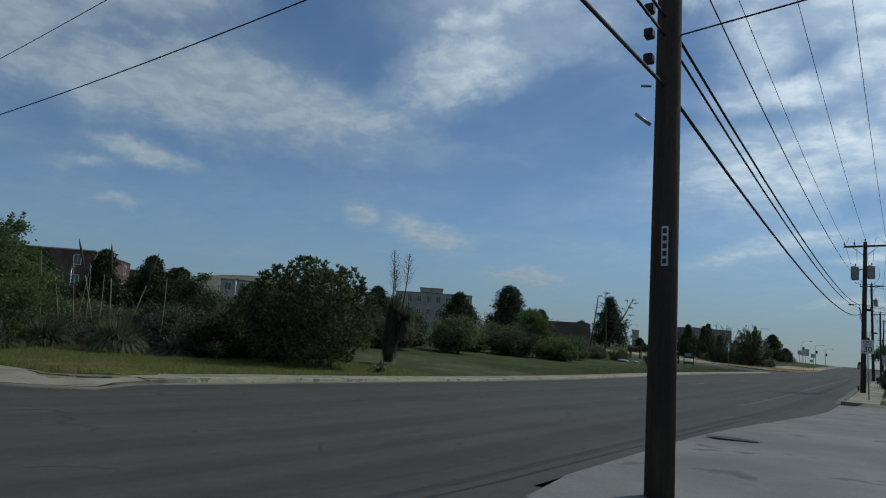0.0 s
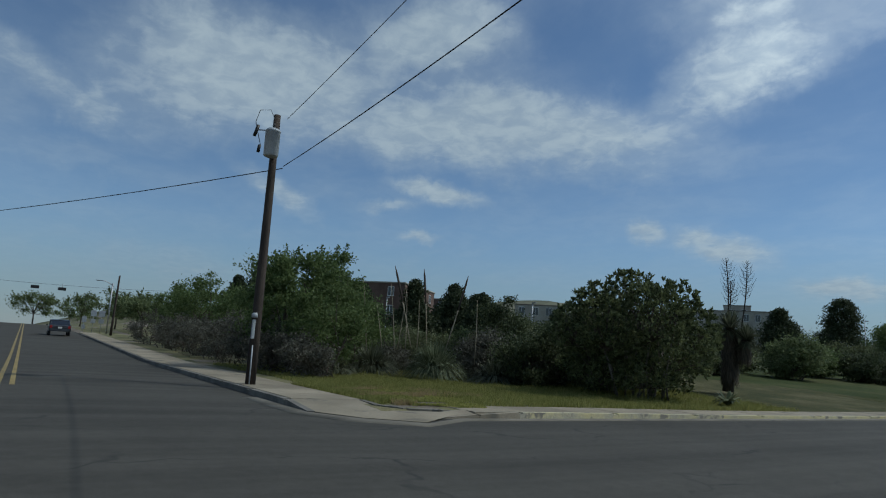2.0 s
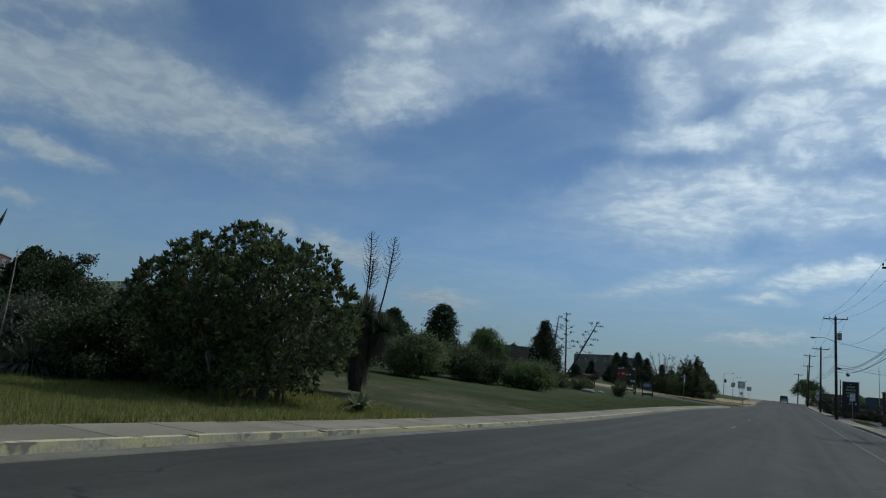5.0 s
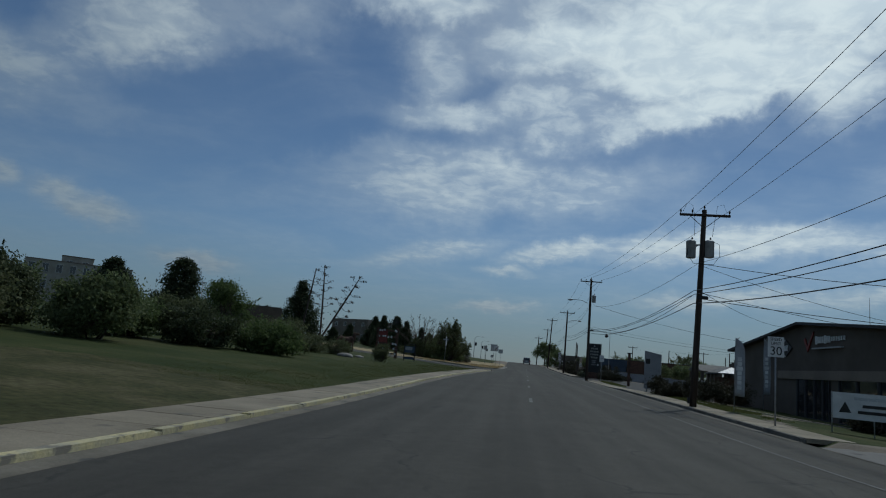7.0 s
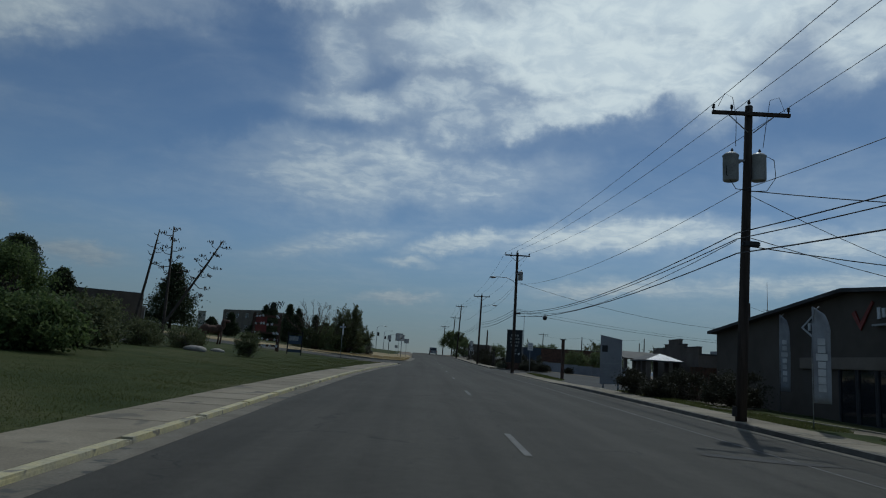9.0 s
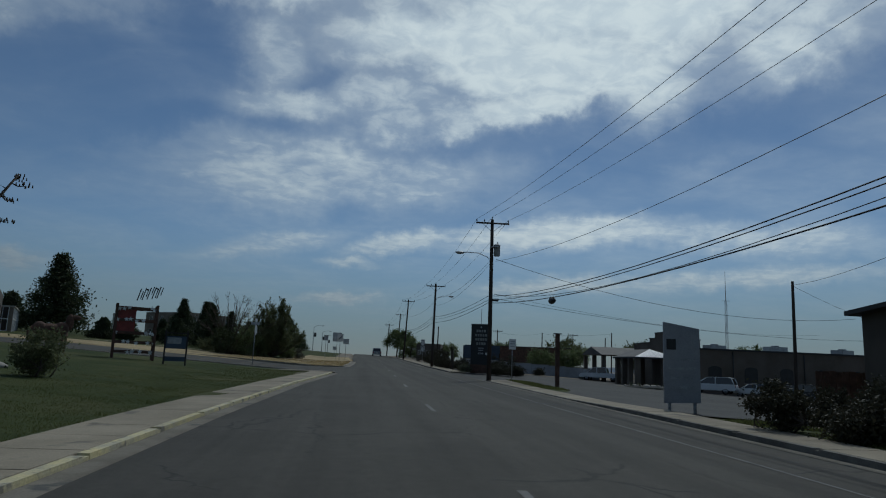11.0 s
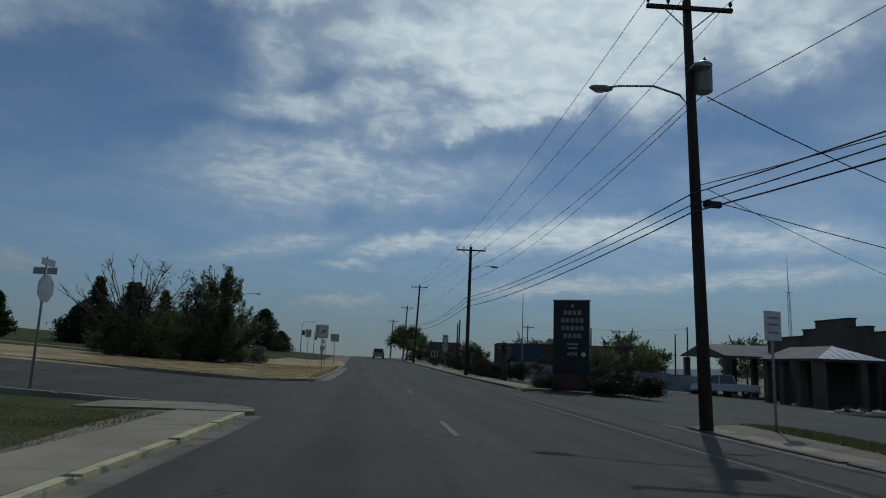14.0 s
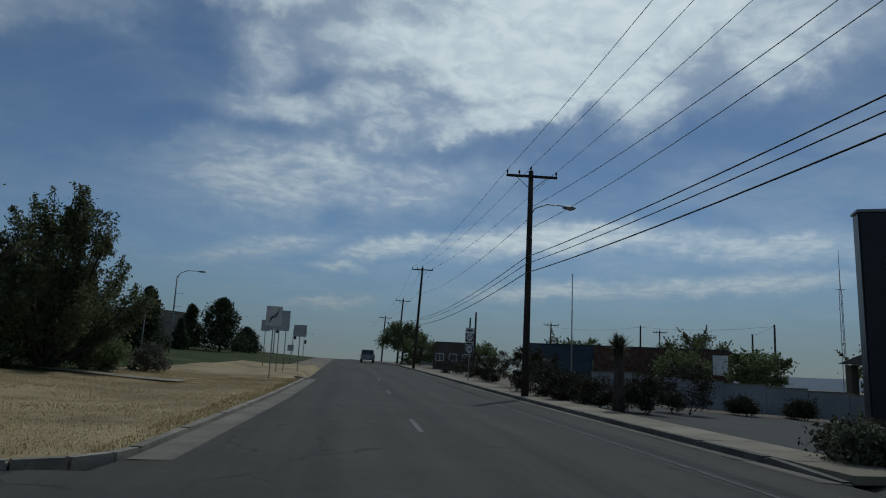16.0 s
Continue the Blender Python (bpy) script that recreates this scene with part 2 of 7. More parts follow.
def asphalt_material(name, dark, light):
    """Worn asphalt: wheel-polished lanes, patches, aggregate and fine cracks."""
    m = bpy.data.materials.new(name)
    m.use_nodes = True
    n = Nodes(m.node_tree)
    bsdf = m.node_tree.nodes["Principled BSDF"]
    pos = n.add("ShaderNodeNewGeometry").outputs["Position"]
    lane = n.add("ShaderNodeMapping", {0: pos, 3: (1.1, .022, 1)}).outputs[0]
    a = n.add("ShaderNodeTexNoise", {"Vector": lane, "Scale": 1.0, "Detail": 4.0, "Roughness": 0.55}).outputs[0]
    b = n.add("ShaderNodeTexNoise", {"Vector": pos, "Scale": 0.35, "Detail": 6.0, "Roughness": 0.65}).outputs[0]
    c = n.add("ShaderNodeTexNoise", {"Vector": pos, "Scale": 70.0, "Detail": 3.0, "Roughness": 0.8}).outputs[0]
    mid = n.add("ShaderNodeTexNoise", {"Vector": pos, "Scale": 6.0, "Detail": 5.0, "Roughness": 0.7}).outputs[0]
    tone = n.math("ADD", n.math("MULTIPLY", n.smooth(a, 0.32, 0.68), 0.6), n.math("MULTIPLY", n.smooth(b, 0.3, 0.7), 0.4))
    col = n.ramp(tone, [(0.0, dark), (1.0, light)])
    g = n.math("MULTIPLY", n.add("ShaderNodeMapRange", (c, 0.25, 0.75, 0.62, 1.38)).outputs[0], n.add("ShaderNodeMapRange", (mid, 0.25, 0.75, 0.84, 1.16)).outputs[0])
    col = n.mix(1.0, col, n.add("ShaderNodeCombineColor", (g, g, g)).outputs[0], "MULTIPLY")
    wob = n.add("ShaderNodeVectorMath", {0: n.add("ShaderNodeTexNoise", {"Vector": pos, "Scale": 1.3, "Detail": 5.0}).outputs["Color"], 3: 1.1})
    wob.operation = "SCALE"
    cp = n.add("ShaderNodeVectorMath", (pos, wob.outputs[0]))
    cp.operation = "ADD"
    cell = n.add("ShaderNodeTexVoronoi", {"Vector": n.add("ShaderNodeMapping", {0: cp.outputs[0], 3: (1.0, .5, 0.0)}).outputs[0], "Scale": 0.42})
    cell.feature = "DISTANCE_TO_EDGE"
    crack = n.math("MULTIPLY", n.smooth(cell.outputs[0], 0.014, 0.004), n.smooth(b, 0.48, 0.6))
    col = n.mix(n.math("MULTIPLY", crack, 0.65), col, (.018, .018, .019, 1))
    m.node_tree.links.new(col, bsdf.inputs["Base Color"])
    bsdf.inputs["Roughness"].default_value = 0.86
    bsdf.inputs["Specular IOR Level"].default_value = 0.22
    bump = n.add("ShaderNodeBump", {"Strength": 0.35, "Distance": 0.01, "Height": c})
    m.node_tree.links.new(bump.outputs[0], bsdf.inputs["Normal"])
    return m


M = {
    "asphalt": asphalt_material("asphalt", (.042, .039, .033), (.077, .072, .061)),
    "patch": material("asphalt_patch", [(.024, .024, .025), (.036, .036, .037)], .85, .5, 60, .25),
    "lot": material("lot_asphalt", [(.032, .031, .029), (.050, .048, .044)], .9, .2, 50, .25, amount=.25),
    "concrete": material("concrete", [(.20, .170, .120), (.30, .258, .190)], .9, .5, 30, .2, amount=.22, stain=((.145, .13, .10), .9, .6)),
    "apron": material("apron_concrete", [(.12, .115, .105), (.19, .18, .165)], .9, .35, 30, .2, amount=.2, stain=((.09, .085, .08), .7, .6)),
    "gutter": material("gutter_concrete", [(.12, .108, .085), (.20, .18, .145)], .9, .8, 30, .3, amount=.2, stain=((.08, .08, .075), 1.5, .6)),
    "dkmetal": material("dark_metal_roof", [(.055, .055, .055), (.085, .085, .085)], .75, .5, 20, .1),
    # darker copy of the kerb concrete; shade of sunless faces is in the colour
    "kerb_shaded": material("shaded_kerb_concrete", [(.085, .08, .07), (.17, .16, .14)], .9, 1.2, 30, .3, amount=.25),
    "kerb": material("kerb_concrete", [(.20, .178, .138), (.33, .295, .235)], .9, 1.2, 30, .3, amount=.2),
    "yellow": material("worn_yellow_paint", [(.36, .33, .25), (.47, .42, .26), (.54, .47, .25)], .8, 2.2, 25, .3, amount=.25, stain=((.22, .20, .16), 2.5, .57)),
    "lawn": material("lawn_grass", [(.032, .045, .014), (.048, .060, .020), (.072, .074, .031)], .95, .22, 14, .6, amount=.45, spec=.1),
    "lawn_dull": material("dull_lawn_grass", [(.042, .046, .018), (.064, .063, .027), (.100, .090, .047)], .95, .4, 5, .8, amount=.5, spec=.1),
    "weed": material("weedy_grass", [(.075, .080, .030), (.12, .115, .048), (.19, .165, .085)], .95, .5, 14, .6, amount=.4),
    "dry": material("dry_grass", [(.19, .145, .075), (.30, .23, .115), (.37, .29, .16)], .95, .35, 12, .6, amount=.35),
    "dirt": material("bare_dirt", [(.12, .10, .075), (.22, .185, .14)], .95, .3, 12, .5, amount=.3),
    "pole": material("weathered_pole_wood", [(.030, .023, .018), (.062, .047, .037)], .9, 3, 40, .5, amount=.35, stretch=(3, 3, .25)),
    "galv": material("galvanised_steel", [(.30, .31, .32), (.42, .43, .44)], .45, 4, 40, .1, metal=.8),
    "steel": material("grey_painted_steel", [(.24, .25, .26), (.33, .34, .35)], .5, 4, 40, .1, metal=.2),
    "can": material("grey_transformer_paint", [(.30, .32, .33), (.42, .44, .45)], .45, 3, 30, .1),
    "wire": material("black_cable", [(.012, .012, .013), (.022, .022, .024)], .7, 5, 30, 0),
    "thin": material("bare_conductor", [(.06, .06, .065), (.10, .10, .11)], .6, 5, 30, 0),
    "bark": material("bark", [(.045, .036, .028), (.11, .09, .07)], .95, 5, 30, .6, amount=.4, stretch=(2, 2, .5)),
    "palebark": material("pale_grey_bark", [(.10, .09, .075), (.22, .20, .17)], .9, 5, 30, .5, amount=.35, stretch=(2, 2, .5)),
    "paleb": material("pale_dry_stalk", [(.22, .19, .13), (.38, .33, .24)], .9, 4, 30, .3),
    "darkst": material("dark_dry_stalk", [(.045, .036, .028), (.09, .07, .055)], .9, 4, 30, .3),
    "brick": material("red_brick", [(.105, .066, .052), (.155, .102, .080)], .9, .6, 25, .3, amount=.2),
    "tan": material("tan_stucco", [(.16, .135, .11), (.23, .195, .16)], .9, .4, 20, .3, amount=.12),
    "brown": material("brown_stucco", [(.075, .064, .053), (.11, .094, .078)], .9, .4, 20, .3, amount=.12),
    "bankbrick": material("dark_brown_brick", [(.085, .070, .056), (.13, .108, .088)], .9, .4, 20, .3, amount=.18),
    "cream": material("cream_stone", [(.30, .28, .24), (.40, .38, .33)], .9, .4, 20, .3, amount=.12),
    "blue": material("blue_siding", [(.035, .055, .085), (.06, .085, .12)], .7, .4, 20, .2, stretch=(1, 1, 4)),
    "greyw": material("grey_block_wall", [(.24, .245, .26), (.34, .345, .36)], .9, .5, 20, .3, amount=.15),
    "roof": material("grey_metal_roof", [(.36, .37, .38), (.5, .51, .52)], .4, .5, 20, .1, metal=.5),
    # roof metal with the glare on one slope put into its colour
    "lit_roof": material("lit_metal_roof", [(.58, .58, .59), (.70, .70, .71)], .5, .5, 20, .1),
    "dkroof": material("dark_roof", [(.03, .03, .033), (.06, .06, .062)], .8, .5, 20, .2),
    "black": material("black_panel", [(.010, .011, .013), (.018, .019, .022)], .35, 2, 20, .05),
    "white": material("white_paint", [(.62, .62, .61), (.78, .78, .77)], .5, 3, 20, .05, amount=.08),
    "signw": material("white_sign_sheet", [(.58, .58, .57), (.70, .70, .69)], .45, 3, 20, .02, amount=.06),
    "signback": material("bare_sign_back", [(.30, .31, .32), (.40, .41, .42)], .4, 3, 20, .05, metal=.5, amount=.1),
    "ink": material("black_ink", [(.012, .012, .012), (.02, .02, .02)], .5, 3, 20, 0),
    "silverp": material("silver_lettering", [(.42, .43, .44), (.55, .56, .57)], .4, 3, 20, .05, metal=.3),
    "red": material("dull_red_paint", [(.16, .03, .025), (.26, .05, .04)], .6, 2, 20, .1),
    "rust": material("rusted_iron", [(.06, .035, .025), (.12, .065, .045)], .85, 3, 30, .3),
    "yellowline": material("yellow_road_paint", [(.21, .155, .05), (.32, .235, .08)], .7, 2, 30, .1, stain=((.09, .085, .07), 3, .6)),
    "whiteline": material("white_road_paint", [(.07, .07, .066), (.115, .115, .108)], .7, 2, 30, .1, stain=((.09, .09, .09), 3, .58)),
    "faintline": material("worn_road_paint", [(.075, .075, .074), (.12, .12, .117)], .75, 2, 30, .1, stain=((.06, .06, .06), 3, .52)),
    "signtext": material("dull_cream_lettering", [(.22, .22, .20), (.30, .30, .28)], .5, 3, 20, .05),
    "rubber": material("tyre_rubber", [(.012, .012, .012), (.025, .025, .025)], .85, 4, 30, .1),
    "carw": material("white_car_paint", [(.60, .61, .62), (.66, .67, .68)], .25, .5, 5, 0, amount=.02, spec=.6),
    "cars": material("silver_car_paint", [(.28, .29, .31), (.33, .34, .36)], .25, .5, 5, 0, metal=.6, amount=.02, spec=.6),
    "card": material("dark_car_paint", [(.03, .033, .04), (.04, .043, .05)], .25, .5, 5, 0, amount=.02, spec=.6),
    "rock": material("limestone_rock", [(.25, .23, .20), (.40, .37, .33)], .9, 1, 10, .5),
    "hill": material("hazy_scrub_hill", [(.075, .085, .06), (.11, .115, .075), (.14, .13, .095)], .95, .01, .12, .3, amount=.3),
    # the blue of distance haze is painted into the ridge colour
    "farhaze": material("haze_tinted_ridge", [(.10, .135, .18), (.12, .155, .20)], .95, .01, .05, 0, amount=.05),
    "glass": glass_material("window_glass", (.02, .024, .03)),
    "carglass": glass_material("car_glass", (.015, .018, .022)),
    "flagcloth": material("pale_flag_cloth", [(.30, .31, .33), (.42, .43, .45)], .9, 2, 30, .1, amount=.1),
    "skirt": leaf_material("dead_yucca_leaves", (.055, .045, .032), (.15, .125, .085), .15),
    "lens": glass_material("lamp_lens", (.45, .45, .42), .2),
    "tail": glass_material("tail_lamp_red", (.25, .01, .01), .15),
    "leaf_dark": leaf_material("oak_leaves", (.072, .096, .040), (.215, .255, .118), .42),
    "leaf_ever": leaf_material("evergreen_leaves", (.036, .050, .022), (.19, .215, .095), .33),
    "leaf_juniper": leaf_material("juniper_leaves", (.030, .042, .020), (.115, .135, .062), .25),
    "leaf_bright": leaf_material("bright_leaves", (.060, .094, .032), (.175, .225, .085), .45),
    "leaf_silver": leaf_material("silver_shrub_leaves", (.068, .066, .050), (.160, .155, .122), .3),
    "leaf_olive": leaf_material("olive_leaves", (.070, .084, .040), (.185, .20, .10), .4),
    "needle": leaf_material("pine_needles", (.026, .038, .019), (.078, .094, .045), .25),
    "leaf_dry": leaf_material("dry_shrub_leaves", (.030, .030, .018), (.066, .062, .038), .2),
    "blade": leaf_material("sword_leaves", (.060, .080, .042), (.25, .28, .17), .3),
    "yblade": leaf_material("yucca_leaves", (.050, .060, .036), (.20, .21, .135), .25),
    "gblade": leaf_material("grass_blades", (.13, .15, .038), (.36, .34, .12), .5),
    "lblade": leaf_material("lawn_blades", (.060, .074, .025), (.110, .118, .048), .7),
    "dblade": leaf_material("dry_blades", (.25, .19, .095), (.46, .36, .19), .5),
}


# ---- mesh helpers ----
def part(name, bm, mat, parent=None, label=""):
    me = bpy.data.meshes.new(name)
    bm.to_mesh(me)
    bm.free()
    me.materials.append(M[mat] if isinstance(mat, str) else mat)
    ob = new(name, me)
    if parent is not None:
        ob.parent = parent
    return tagged(ob, label)


def thing(name, x, y, z, rz=0, label="", category="", group="", kind=""):
    ob = new(name)
    ob.empty_display_size = 0.2
    ob.matrix_world = pose(x, y, z, 0, 0, rz)
    return tagged(ob, label, category, group, kind)


def box(bm, c, s, m=None, bevel=0.0):
    r = bmesh.ops.create_cube(bm, size=1.0, matrix=(m or Matrix()) @ Matrix.Translation(c) @ Matrix.Diagonal((*s, 1)))
    if bevel:
        es = list({e for v in r["verts"] for e in v.link_edges})
        bmesh.ops.bevel(bm, geom=es, offset=bevel, segments=2, affect="EDGES", clamp_overlap=True)
    return bm


def one_box(c, s, bevel=0.0, m=None):
    return box(bmesh.new(), c, s, m, bevel)


def tube(bm, pts, radii, seg=8, caps=True):
    """A tapered round tube along points."""
    pts = [Vector(p) for p in pts]
    rings = []
    for i, p in enumerate(pts):
        d = (pts[min(i + 1, len(pts) - 1)] - pts[max(i - 1, 0)]).normalized()
        a = d.orthogonal().normalized() if abs(d.z) < 0.95 else Vector((1, 0, 0)).cross(d).normalized()
        b = d.cross(a)
        r = radii[i] if isinstance(radii, (list, tuple)) else radii
        rings.append([bm.verts.new(p + (a * math.cos(k * math.tau / seg) + b * math.sin(k * math.tau / seg)) * r) for k in range(seg)])
    for u, v in zip(rings, rings[1:]):
        for k in range(seg):
            bm.faces.new((u[k], u[(k + 1) % seg], v[(k + 1) % seg], v[k])).smooth = True
    if caps:
        bm.faces.new(rings[0][::-1])
        bm.faces.new(rings[-1])
    return bm


def one_tube(pts, radii, seg=8):
    return tube(bmesh.new(), pts, radii, seg)


def lathe(bm, profile, seg=16, at=(0, 0, 0)):
    """A body turned about the z axis from (radius, height) pairs."""
    tube(bm, [(at[0], at[1], at[2] + h + 1e-4 * i) for i, (r, h) in enumerate(profile)], [max(r, 1e-3) for r, h in profile], seg)
    return bm


def prism(bm, outline, axis, lo, hi, m=None):
    """An outline of (a, b) pairs pushed along an axis from lo to hi. axis x: (y, z); y: (x, z); z: (x, y)."""
    def at(p, h):
        v = {"x": (h, *p), "y": (p[0], h, p[1]), "z": (*p, h)}[axis]
        return (m @ Vector(v)) if m else Vector(v)
    a = [bm.verts.new(at(p, lo)) for p in outline]
    b = [bm.verts.new(at(p, hi)) for p in outline]
    bm.faces.new(a)
    bm.faces.new(b[::-1])
    for i in range(len(a)):
        j = (i + 1) % len(a)
        bm.faces.new((a[j], a[i], b[i], b[j]))
    bmesh.ops.recalc_face_normals(bm, faces=bm.faces[:])
    return bm


def mesh_object(name, verts, faces, mats, parent=None, indices=None, smooth=False):
    me = bpy.data.meshes.new(name)
    me.from_pydata([tuple(v) for v in verts], [], [tuple(f) for f in faces])
    for m in mats:
        me.materials.append(M[m])
    if indices is not None:
        me.polygons.foreach_set("material_index", indices)
    if smooth:
        me.polygons.foreach_set("use_smooth", [True] * len(me.polygons))
    ob = new(name, me)
    if parent is not None:
        ob.parent = parent
    return ob


def lettering(text, size, mat, parent, m, name="lettering"):
    cu = bpy.data.curves.new(name, "FONT")
    cu.body, cu.size, cu.align_x, cu.align_y, cu.extrude = text, size, "CENTER", "CENTER", 0.004
    tmp = bpy.data.objects.new("tmp", cu)
    me = bpy.data.meshes.new_from_object(tmp)
    bpy.data.objects.remove(tmp)
    me.materials.append(M[mat])
    ob = new(name, me)
    ob.parent = parent
    ob.matrix_local = m
    return ob


# ---- the lie of the land ----
PROFILE_Y = [-80, -5, 6, 27, 46, 71, 101, 149, 200, 260, 400, 700]
PROFILE_Z = [0, 0, .1, .4, .6, .9, 1.3, 2.2, 3.2, 3.6, 1.0, -8]
KERB_Y = [-27, -10, 15, 30, 45, 58, 64, 79, 92, 110, 150, 260]
KERB_X = [-6.2, -6.05, -5.95, -5.6, -5.0, -4.0, -3.8, -3.45, -3.0, -2.7, -2.7, -2.7]


def step(a, b, x):
    t = min(1.0, max(0.0, (x - a) / (b - a)))
    return t * t * (3 - 2 * t)


def road_z(y):
    return float(sum(np.interp(y + o, PROFILE_Y, PROFILE_Z) for o in (-5, -2.5, 0, 2.5, 5)) / 5)


def right_kerb(y):
    return 5.95 + 1.05 * step(-24, -2, y)


def fall(y):
    """How far the right-hand edge of the road lies below its left-hand edge."""
    return 0.20 * step(-24, -2, y)


def flush(y):
    """Where the right-hand kerb is laid flush, before the bank entrance."""
    return 0.09 * step(36, 44, y) * (1 - step(70, 80, y))


def left_kerb(y):
    return float(np.interp(y, KERB_Y, KERB_X))


def low_kerb(y):
    """By how much the campus-side kerb is lower than a full kerb, past the corner."""
    return 0.05 * step(-24, -14, y)


def land(x, y):
    """The natural ground, level with the tops of the kerbs."""
    z = road_z(y) + 0.12 - (low_kerb(y) if x < 0 else fall(y) + .08 * step(36, 44, y) * (1 - step(56, 62.5, y)))
    if x < -7.6:
        d = -x - 7.6
        hill = step(-26, 4, y)
        z += 0.06 * min(d, 22) * step(-19, -8, y) + 0.045 * max(0, min(d, 260) - 22) * hill + 0.018 * max(0, min(d, 120) - 22) * (1 - hill)
    if x > 9:
        z -= 0.045 * min(x - 9, 60)
    return z


def side_road_z(x):
    return 0.018 * max(0, min(-x - 7, 120) - 22)


def paved(x, y, grow=0.0):
    """Whether the sheet of ground lies under a road, pavement or lot."""
    if left_kerb(y) - 0.55 - grow < x < right_kerb(y) + 0.55 + grow and y < 280:
        return True
    if -40.5 - grow < y < -28.4 + grow or (x > -9.3 and y < -27.6 and x < 13.5 and y > -41) or (x > -6.9 and y < -25.6 and x < 13.5 and y > -41):
        return True
    if 63.4 - grow < y < 79.6 + grow and -60 < x < 0:
        return True
    return False


# ---- ground, roads, kerbs ----
def spaced(*runs):
    out = []
    for a, b, s in runs:
        out += list(np.arange(a, b, s))
    return out + [runs[-1][1]]


def build_ground():
    xs = spaced((-2400, -400, 200), (-400, -60, 20), (-60, -16, 2), (-16, 14, 0.5), (14, 60, 2), (60, 400, 20), (400, 2400, 200))
    ys = spaced((-2400, -400, 200), (-400, -60, 20), (-60, -44, 2), (-44, -22, 0.5), (-22, 130, 1.0), (130, 290, 4), (290, 490, 20), (490, 2890, 200))
    verts, faces, idx = [], [], []
    for y in ys:
        for x in xs:
            if paved(x, y):
                z = road_z(y) - 0.10 - fall(y) if y > -28 else side_road_z(x) - 0.10
                if y > 60 and x < -6:
                    z = land(x, y) - 0.22
            else:
                z = land(x, y) + 0.03 * noise.noise((x * 0.35, y * 0.35, 0))
            if 5.9 < x < 13.2 and -32 < y < 1.8:
                z = min(z, road_z(y) - .1 - fall(y))
            if 5.9 < x <= 9.0 and 63.6 < y < 80.4:
                z = min(z, road_z(y) - .1 - fall(y))
            if x > 8.3 and 30 < y < 103 and not (x < 10.5 and 52.5 < y < 63.5):
                z -= 0.16 * step(30, 37, y)
            verts.append((x, y, z))
    w = len(xs)
    for j in range(len(ys) - 1):
        for i in range(w - 1):
            a = j * w + i
            faces.append((a, a + 1, a + w + 1, a + w))
            x, y = (xs[i] + xs[i + 1]) / 2, (ys[j] + ys[j + 1]) / 2
            if (y > 79 and -45 < x < 0 and y < 98 + 0.15 * (x + 8)) or (79 < y < 140 and -11.5 + .03 * (y - 98) < x < 0):
                k = 2
            elif x < 0 and -28 < y < -11:
                k = 3 if noise.noise((x * 0.45, y * 0.45, 8)) > .28 or math.hypot((x + 9.9) / 2.8, (y + 25.3) / 1.2) < 1 else 1
            elif x < -6 and y > -11:
                k = 4 if y + 14 * noise.noise((x * .06, y * .06, 4)) < 0 else 0
            elif x > 5 and 3 < y < 60 and x < 16:
                k = 0 if noise.noise((x * 0.2, y * 0.2, 3)) > -0.2 else 3
            else:
                k = 3
            idx.append(k)
    g = mesh_object("ground", verts, faces, ["lawn", "weed", "dry", "dirt", "lawn_dull"], None, idx, True)
    tagged(g, "wide sheet of lawn, weeds, dry grass and bare dirt", "ground", kind="structure")


def strip(name, stations, mat, label, category, kind="structure"):
    """A sheet through rows of points, one row per station."""
    verts = [p for row in stations for p in row]
    w = len(stations[0])
    faces = [(j * w + i, j * w + i + 1, (j + 1) * w + i + 1, (j + 1) * w + i) for j in range(len(stations) - 1) for i in range(w - 1)]
    ob = mesh_object(name, verts, faces, [mat], None, None, True)
    return tagged(ob, label, category, kind=kind)


def crown(y):
    return 0.05 * step(-28, -18, y)


def road_top(x, y):
    """The height of the cambered road surface."""
    a, b = left_kerb(max(y, -27)), right_kerb(y)
    u = min(1.0, max(0.0, (x - a) / (b - a)))
    return road_z(y) + crown(y) * (1 - abs(2 * u - 1) ** 2) - fall(y) * max(0.0, (u - 0.35) / 0.65)


